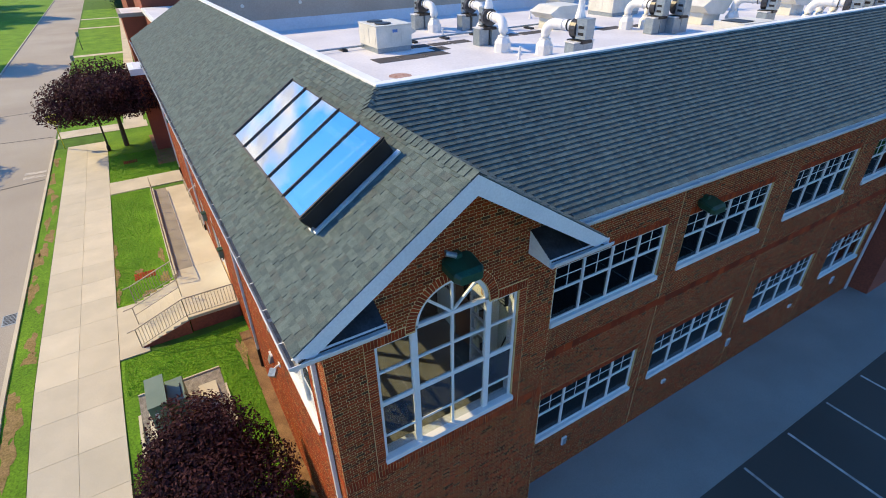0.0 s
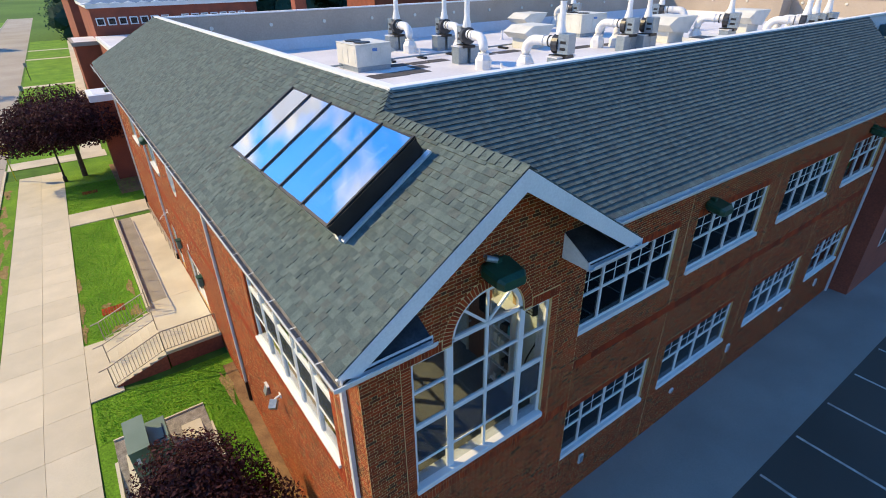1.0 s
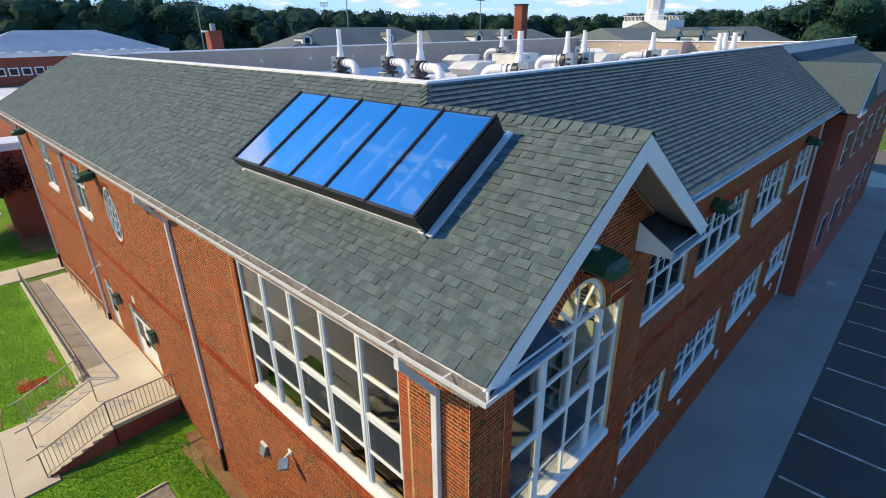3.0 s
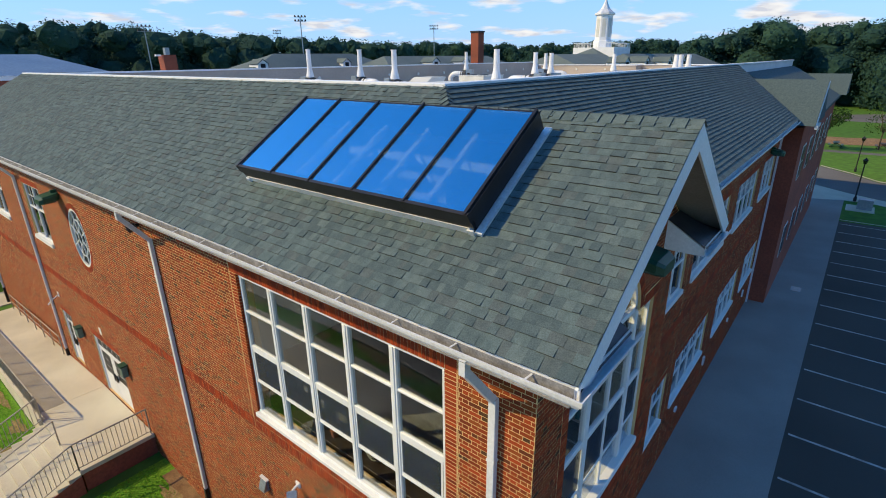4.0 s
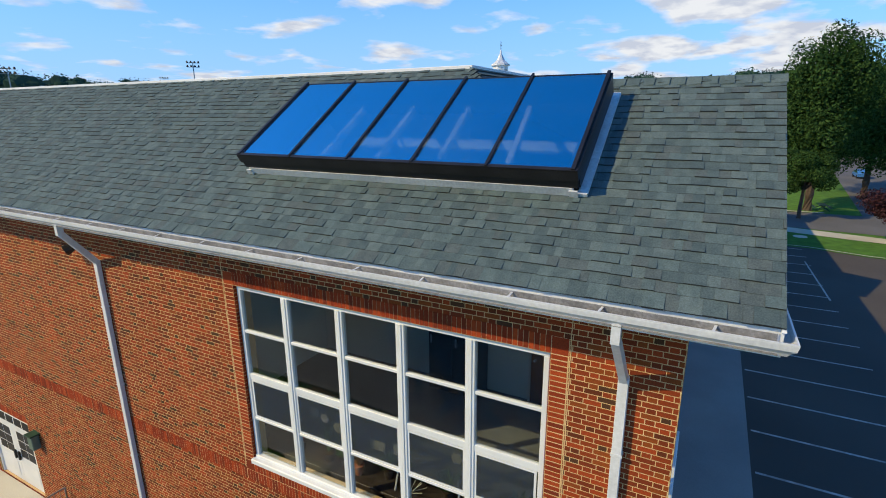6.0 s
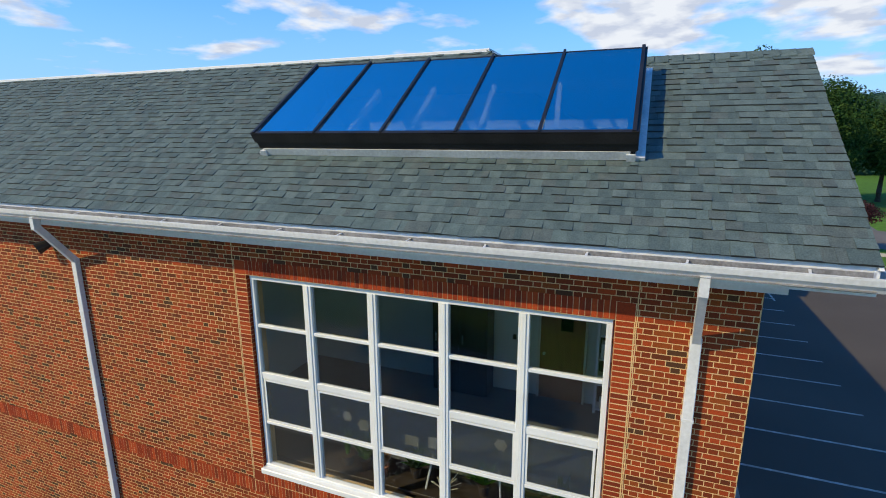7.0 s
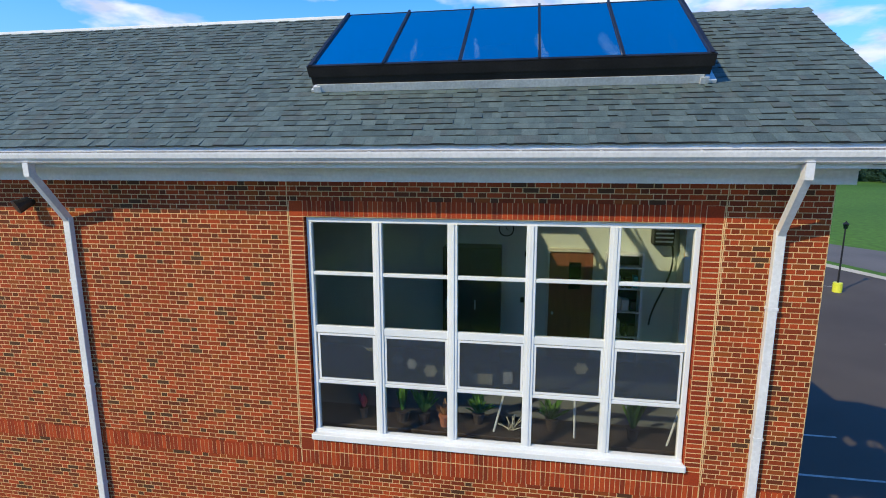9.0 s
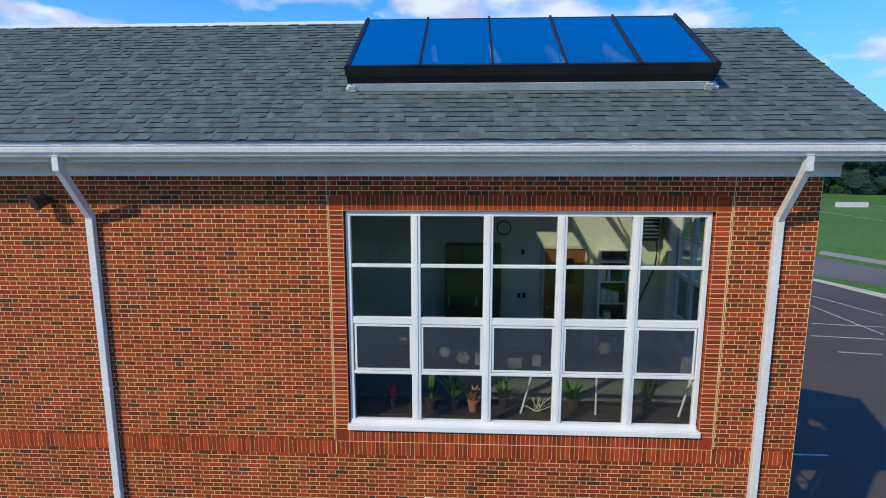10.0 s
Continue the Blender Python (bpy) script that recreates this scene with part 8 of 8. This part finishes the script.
band("kerb", [((73.6, 1.0), (74.0, 1.0)), ((70.0, -2.3), (70.4, -2.3)), ((66.6, -4.7), (67.0, -4.7)), ((65.9, -7.9), (66.3, -7.9)), ((66.1, -12.0), (66.5, -12.0))], LOW + 0.1, m_concrete, "pale kerb along the drive", "kerb")
band("path", [((55.2, -37.2), (58.0, -39.4)), ((47.8, -39.3), (50.7, -41.5)), ((38.0, -48.0), (41.0, -51.0))], LOW + 0.016, m_walkc, "narrow asphalt path by the playing field", "path")
band("path", [((86.0, 6.0), (88.0, 6.0)), ((86.6, -4.9), (88.6, -4.9)), ((89.0, -9.2), (91.0, -9.2)), ((91.0, -14.0), (93.0, -14.0))], LOW + 0.018, m_drive, "grey path across the picnic lawn", "path")
band("dirt_patch", [((95.0, 12.0), (104.0, 14.0)), ((95.4, -0.7), (104.0, -0.4)), ((98.0, -10.0), (108.0, -10.3))], LOW + 0.012, m_soil, "bare brown dirt under the picnic trees", "dirt")
band("road", [((128.0, 60.0), (144.0, 60.0)), ((132.0, 0.5), (147.0, 1.0)), ((130.5, -11.4), (158.0, -13.0)), ((130.0, -20.0), (160.0, -20.0))], LOW + 0.012, m_drive, "grey far road", "road")
band("kerb", [((47.6, -2.15), (47.75, -2.15)), ((47.5, -8.0), (47.65, -8.0)), ((46.1, -12.0), (46.25, -12.0)), ((45.7, -16.0), (45.85, -16.0)), ((46.6, -23.6), (46.75, -23.5))], LOW + 0.12, m_concrete, "pale kerb at the end of the car park", "kerb")
bm = B()
lathe(bm, [(0.6, 0.0), (0.6, 0.025)], (52.2, -8.05, LOW), 20)
solid("manhole_cover", bm, m_concrete, "pale round manhole cover in the grass strip", "manhole")
bm = B()
box(bm, 29.5, 30.2, -1.2, -0.7, LOW + 0.03, LOW + 0.042)
solid("drain_grate", bm, m_galv, "small drain grate in the concrete walk", "drain")
for (a, b) in (((42.5, -7.25), (33.0, -7.45)), ((33.5, -22.45), (28.1, -23.6)), ((30.5, -20.3), (23.7, -20.2)), ((25.9, -17.4), (25.3, -21.4)), ((23.3, -15.7), (22.8, -19.5)), ((20.5, -15.3), (20.2, -17.4)), ((40.4, -16.3), (39.1, -20.1)), ((43.0, -14.6), (42.2, -18.4)), ((37.6, -17.2), (36.9, -20.6))):
    bm = B()
    bar(bm, (*a, LOW + 0.016), (*b, LOW + 0.016), 0.11, 0.006)
    solid("bay_line", bm, m_line, "worn white line across the car park", "road marking", group="car park lines")


def lamp_post(x, y, base, h, name="street_lamp", group="black lamp posts"):
    lp = thing(name, (x, y, base), "black lantern street lamp on a slim post", "street lamp", group=group)
    bm = B()
    lathe(bm, [(0.14, 0.0), (0.14, 0.35), (0.07, 0.5), (0.05, h - 0.5), (0.07, h - 0.45)], (x, y, base), 10)
    part("post", bm, m_black, lp)
    bm = B()
    lathe(bm, [(0.12, h - 0.45), (0.2, h - 0.1)], (x, y, base), 8)
    part("lantern", bm, m_glass_dark, lp)
    bm = B()
    lathe(bm, [(0.24, h - 0.1), (0.05, h + 0.08), (0.02, h + 0.15)], (x, y, base), 8)
    part("cap", bm, m_black, lp)
    return lp


lamp_post(55.9, -2.9, LOW, 4.0)
lamp_post(72.2, -2.45, LOW, 4.0)
lamp_post(63.4, -33.0, LOW, 3.8)
lp = lamp_post(35.2, -19.7, LOW, 5.3)
bm = B()
lathe(bm, [(0.32, 0.0), (0.32, 0.7), (0.28, 0.75)], (35.2, -19.7, LOW), 14)
part("bollard_base", bm, m_yellow, lp, "yellow painted concrete base")
bm = B()
box(bm, 52.6, 53.3, -4.2, -3.1, LOW, LOW + 0.95, 0.02)
solid("utility_box", bm, m_galv, "grey steel utility box on a pad in the grass strip", "utility box")
bm = B()
box(bm, 51.9, 54.2, -4.4, -2.35, LOW - 0.05, LOW + 0.06)
solid("utility_pad", bm, m_concrete, "concrete pad under the utility box", "pad")

# picnic lawn
for x, y, yaw in ((94.0, -5.0, 10), (97.0, -8.5, 80), (92.0, 0.5, 30), (68.5, -12.0, 30)):
    pt = thing("picnic_table", (x, y, LOW), "weathered picnic table with attached benches", "picnic table", group="picnic tables")
    m = m_green if x < 70 or y > 0 else m_darkwood
    for nm, u0, u1, z in (("tabletop", -0.4, 0.4, 0.75), ("bench", -0.95, -0.65, 0.45), ("bench", 0.65, 0.95, 0.45)):
        bm = B()
        box(bm, x - 0.95, x + 0.95, y + u0, y + u1, LOW + z - 0.05, LOW + z, 0.01)
        part(nm, bm, m, pt)
    for dx in (-0.7, 0.7):
        bm = B()
        bar(bm, (x + dx, y - 0.8, LOW), (x + dx, y + 0.3, LOW + 0.72), 0.08, 0.08)
        part("leg", bm, m, pt)
        bm = B()
        bar(bm, (x + dx + 0.09, y + 0.8, LOW), (x + dx + 0.09, y - 0.3, LOW + 0.72), 0.08, 0.08)
        part("leg", bm, m, pt)
lb = thing("litter_bin", (86.3, -8.25, LOW), "dark round litter bin on the grass", "litter bin")
bm = B()
lathe(bm, [(0.35, 0.0), (0.4, 0.9), (0.3, 1.0)], (86.3, -8.25, LOW), 14)
part("body", bm, m_black, lb)
hs = thing("house", (186.0, -9.0, LOW), "low white house with a dark roof among trees", "house")
bm = B()
box(bm, 181.0, 191.0, -15.0, -3.0, LOW - 1.5, LOW + 2.1)
part("wall", bm, m_soffit, hs)
bm = B()
hip_roof(bm, 180.0, 192.0, -16.0, -2.0, LOW + 2.1, LOW + 6.0, 4.0)
part("roof", bm, m_slate, hs)
for k in range(4):
    bm = B()
    box(bm, 180.9, 180.99, -14.0 + k * 2.8, -12.6 + k * 2.8, LOW + 0.2, LOW + 1.6)
    part("window", bm, m_glass_dark, hs)

# parked car on the side road
cx, cy = 106.8, -23.0
car = thing("car", (cx, cy, LOW), "blue saloon car on the side road", "car")
bm = B()
prof = [(-2.2, 0.35), (2.2, 0.35), (2.25, 0.8), (1.3, 0.92), (0.75, 1.42), (-0.95, 1.45), (-1.7, 0.98), (-2.25, 0.9)]
prism(bm, [(cx + a, cy - 0.85, LOW + b) for a, b in prof], (0, 1.7, 0))
part("body", bm, m_blue, car)
bm = B()
prism(bm, [(cx + a, cy - 0.87, LOW + b) for a, b in ((1.15, 0.95), (0.7, 1.36), (-0.9, 1.38), (-1.5, 0.98))], (0, 1.74, 0))
part("side_glass", bm, m_glass_dark, car)
for a in (-1.4, 1.4):
    for b in (-0.85, 0.7):
        bm = B()
        tube(bm, [(cx + a, cy + b, LOW + 0.33), (cx + a, cy + b + 0.16, LOW + 0.33)], 0.33, 14)
        part("wheel", bm, m_black, car)
# flag on a pole
fp = thing("flagpole", (66.0, -17.6, LOW), "short pole with a red and white banner", "flagpole")
bm = B()
tube(bm, [(66.0, -17.6, LOW), (66.0, -17.6, LOW + 3.6)], 0.04, 8)
part("pole", bm, m_galv, fp)
bm = B()
for k in range(6):
    a, b = k * 0.2, (k + 1) * 0.2
    v = [bm.verts.new((66.0 + 0.08 * math.sin(9 * s), -17.6 - s * 0.8, LOW + 3.5 - d)) for s, d in ((a * 0.6, 0), (b * 0.6, 0), (b * 0.6, 1.2), (a * 0.6, 1.2))]
    bm.faces.new(v)
part("banner", bm, m_redcloth, fp)
# sports field marks and benches
for a, b in (((123.7, -83.5), (98.5, -79.0)), ((160.0, -118.0), (120.0, -110.0))):
    bm = B()
    bar(bm, (*a, LOW + 0.02), (*b, LOW + 0.02), 0.16, 0.02)
    solid("field_line", bm, m_line, "white line on the playing field", "field marking", group="field lines")
bn = thing("team_bench", (141.2, -103.0, LOW), "long pale team bench at the field edge", "bench")
bm = B()
bar(bm, (141.0, -99.0, LOW + 0.7), (141.5, -107.5, LOW + 0.7), 1.2, 1.4)
part("shelter", bm, m_soffit, bn)

# ---- street furniture on the west side ----
lamp_post(-4.3, 41.6, 0.0, 5.2)
sg = thing("warning_sign", (street_x(-7.95, 44), 44.0, 0.0), "fluorescent yellow-green school warning sign on a post", "road sign")
sx = street_x(-7.95, 44)
bm = B()
bar(bm, (sx, 44.0, 0.0), (sx, 44.0, 2.6), 0.09, 0.06)
part("post", bm, m_yellow, sg, "yellow-green post sleeve")
bm = B()
prism(bm, [(sx - 0.42, 43.95, 2.9), (sx + 0.42, 43.95, 2.9), (sx + 0.42, 43.95, 2.35), (sx, 43.95, 2.05), (sx - 0.42, 43.95, 2.35)], (0, 0.02, 0))
part("panel", bm, m_yellow, sg)
for y in (56.0, 74.0, 96.0):
    ps = thing("sign_post", (street_x(-7.0, y), y, 0), "thin dark sign post on the verge", "sign post", group="street sign posts")
    bm = B()
    x = street_x(-7.6, y)
    tube(bm, [(x, y, 0), (x, y, 2.5)], 0.05, 8)
    part("post", bm, m_black, ps)
    bm = B()
    box(bm, x - 0.2, x + 0.2, y - 0.04, y - 0.02, 2.0, 2.6, 0.005)
    part("panel", bm, m_galv, ps)
band("path", [((street_x(-8.65, 48), 47.0), (-1.0, 47.0)), ((street_x(-8.65, 49), 49.2), (-1.0, 49.2))], 0.05, m_concrete, "pale crossing path over the verge", "path")
band("path", [((-2.9, 49.2), (-1.2, 49.2)), ((-1.5, 75.0), (-0.2, 75.0)), ((-0.8, 90.0), (0.3, 90.0)), ((0.4, 123.0), (1.6, 123.0)), ((1.6, 160.0), (2.8, 160.0))], 0.05, m_concrete, "pale pavement along the north pavilion", "path")
for y in (73.5, 89.0, 122.0, 138.0):
    band("path", [((street_x(-8.65, y), y), (-4.0 + 0.036 * y, y)), ((street_x(-8.65, y), y + 1.6), (-4.0 + 0.036 * y, y + 1.6))], 0.05, m_concrete, "pale crossing path over the verge", "path")
band("verge", [((street_x(-8.5, 49.2), 49.2), (-2.9, 49.2)), ((street_x(-8.5, 75), 75.0), (-1.5, 75.0)), ((street_x(-8.5, 90), 90.0), (-0.8, 90.0)), ((street_x(-8.5, 123), 123.0), (0.4, 123.0)), ((street_x(-8.5, 160), 160.0), (1.6, 160.0))], 0.03, m_grass, "bright green verge lawn by the street", "lawn")
# painted marks and tar lines on the street
for y in (38.4, 39.3):
    bm = B()
    bar(bm, (street_x(-10.3, y), y, 0.016), (street_x(-8.95, y), y, 0.016), 0.5, 0.006)
    solid("road_mark", bm, m_line, "worn white mark on the street", "road marking", group="street marks")
for y0, y1 in ((36.2, 37.4), (49.0, 48.2), (58.0, 58.6)):
    bm = B()
    bar(bm, (street_x(-15.5, y0), y0, 0.015), (street_x(-8.95, y1), y1, 0.015), 0.12, 0.006)
    solid("tar_seam", bm, m_mat, "dark tar seam across the street", "road seam", group="tar seams")
sheet("lawn", [-40.0, -28, -16.55], [-40, 0, 30, 60, 120, 240], 0.03, m_grass, "green front lawns across the street", "lawn", street=True)
for k, y in enumerate((16.0, 30.0, 46.0, 66.0, 90.0)):
    tree("street_tree", street_x(-22.0 - 2 * (k % 2), y), y, 0.0, 10, (6.5, 4.2, 3.4), 14, 6000, 0.22, m_leaf, 60 + k, "green street tree on the far lawns", 0.25, group="street trees")

# unseen trees, added only to darken what the west windows reflect
for k in range(7):
    tree("street_tree", -33.0 - 4.0 * (k % 2), -14.0 + 6.5 * k, 0.0, 10, (6.0, 4.6, 3.8), 12, 4500, 0.26, m_leaf, 80 + k, "green street tree on the far lawns", 0.25, group="street trees")

# ---- single bricks and shingles where the camera passes nearest ----
unit = {}
for w in (0.193, 0.093):
    h = COURSE - JOINT
    unit[w] = slabs_mesh("brick", [[(-0.001, 0, 0), (-0.001, w, 0), (-0.001, w, h), (-0.001, 0, h)]], None, [[(0.004, 0, 0), (0.004, w, 0), (0.004, w, h), (0.004, 0, h)]])
    unit[w].materials.append(m_brick_one)
rng = random.Random(99)
for a, b, c, e in near:
    w = 0.193 if b - a > 0.15 else 0.093
    ob = new("brick", unit[w])
    ob.location = (rng.uniform(-0.0005, 0.0005), a, c)
    hang(ob, wall_west)
unit_b = {}
for w in (0.194, 0.094):
    h = COURSE - 0.009
    unit_b[w] = slabs_mesh("brick", [[(0, -0.0022, 0), (w, -0.0022, 0), (w, -0.0022, h), (0, -0.0022, h)]], None, [[(0, 0.004, 0), (w, 0.004, 0), (w, 0.004, h), (0, 0.004, h)]])
    unit_b[w].materials.append(m_brick_one)
for a, b, c, e in near_b:
    ob = new("brick", unit_b[0.194 if b - a > 0.15 else 0.094])
    ob.location = (a, GY + rng.uniform(-0.0012, 0.0012), c)
    hang(ob, wall_gable)
w, h = lintel_a[0][1] - lintel_a[0][0], lintel_a[0][3] - lintel_a[0][2]
unit_s = slabs_mesh("soldier_brick", [[(-0.005, 0, 0), (-0.005, w, 0), (-0.005, w, h), (-0.005, 0, h)]], None, [[(0.004, 0, 0), (0.004, w, 0), (0.004, w, h), (0.004, 0, h)]])
unit_s.materials.append(m_red_one)
for a, b, c, e in lintel_a:
    ob = new("soldier_brick", unit_s)
    ob.location = (rng.uniform(-0.001, 0.001), a, c)
    hang(ob, wall_west)
tab_unit = {}
for w in WIDTHS:
    for lift in LIFTS:
        L = EXPOSE + 0.012
        e = [(0, 0, lift), (w - 0.0012, 0, lift), (w - 0.0012, L, 0.002), (0, L, 0.002)]
        q = [[U_A * u + S_A * s + N_A * h for u, s, h in e]]
        bk = [[U_A * u + S_A * s - N_A * 0.004 for u, s, h in e]]
        me = slabs_mesh("shingle", q, None, bk)
        dark_butts(me, m_shingle_one)
        tab_unit[(w, lift)] = me
for a, b, s0, s1, lift, _ in close_a:
    w = min(WIDTHS, key=lambda v: abs(v - 0.0012 - (b - a)))
    ob = new("shingle", tab_unit[(w, lift)])
    ob.location = O_A + U_A * a + S_A * s0
    hang(ob, roof_west)
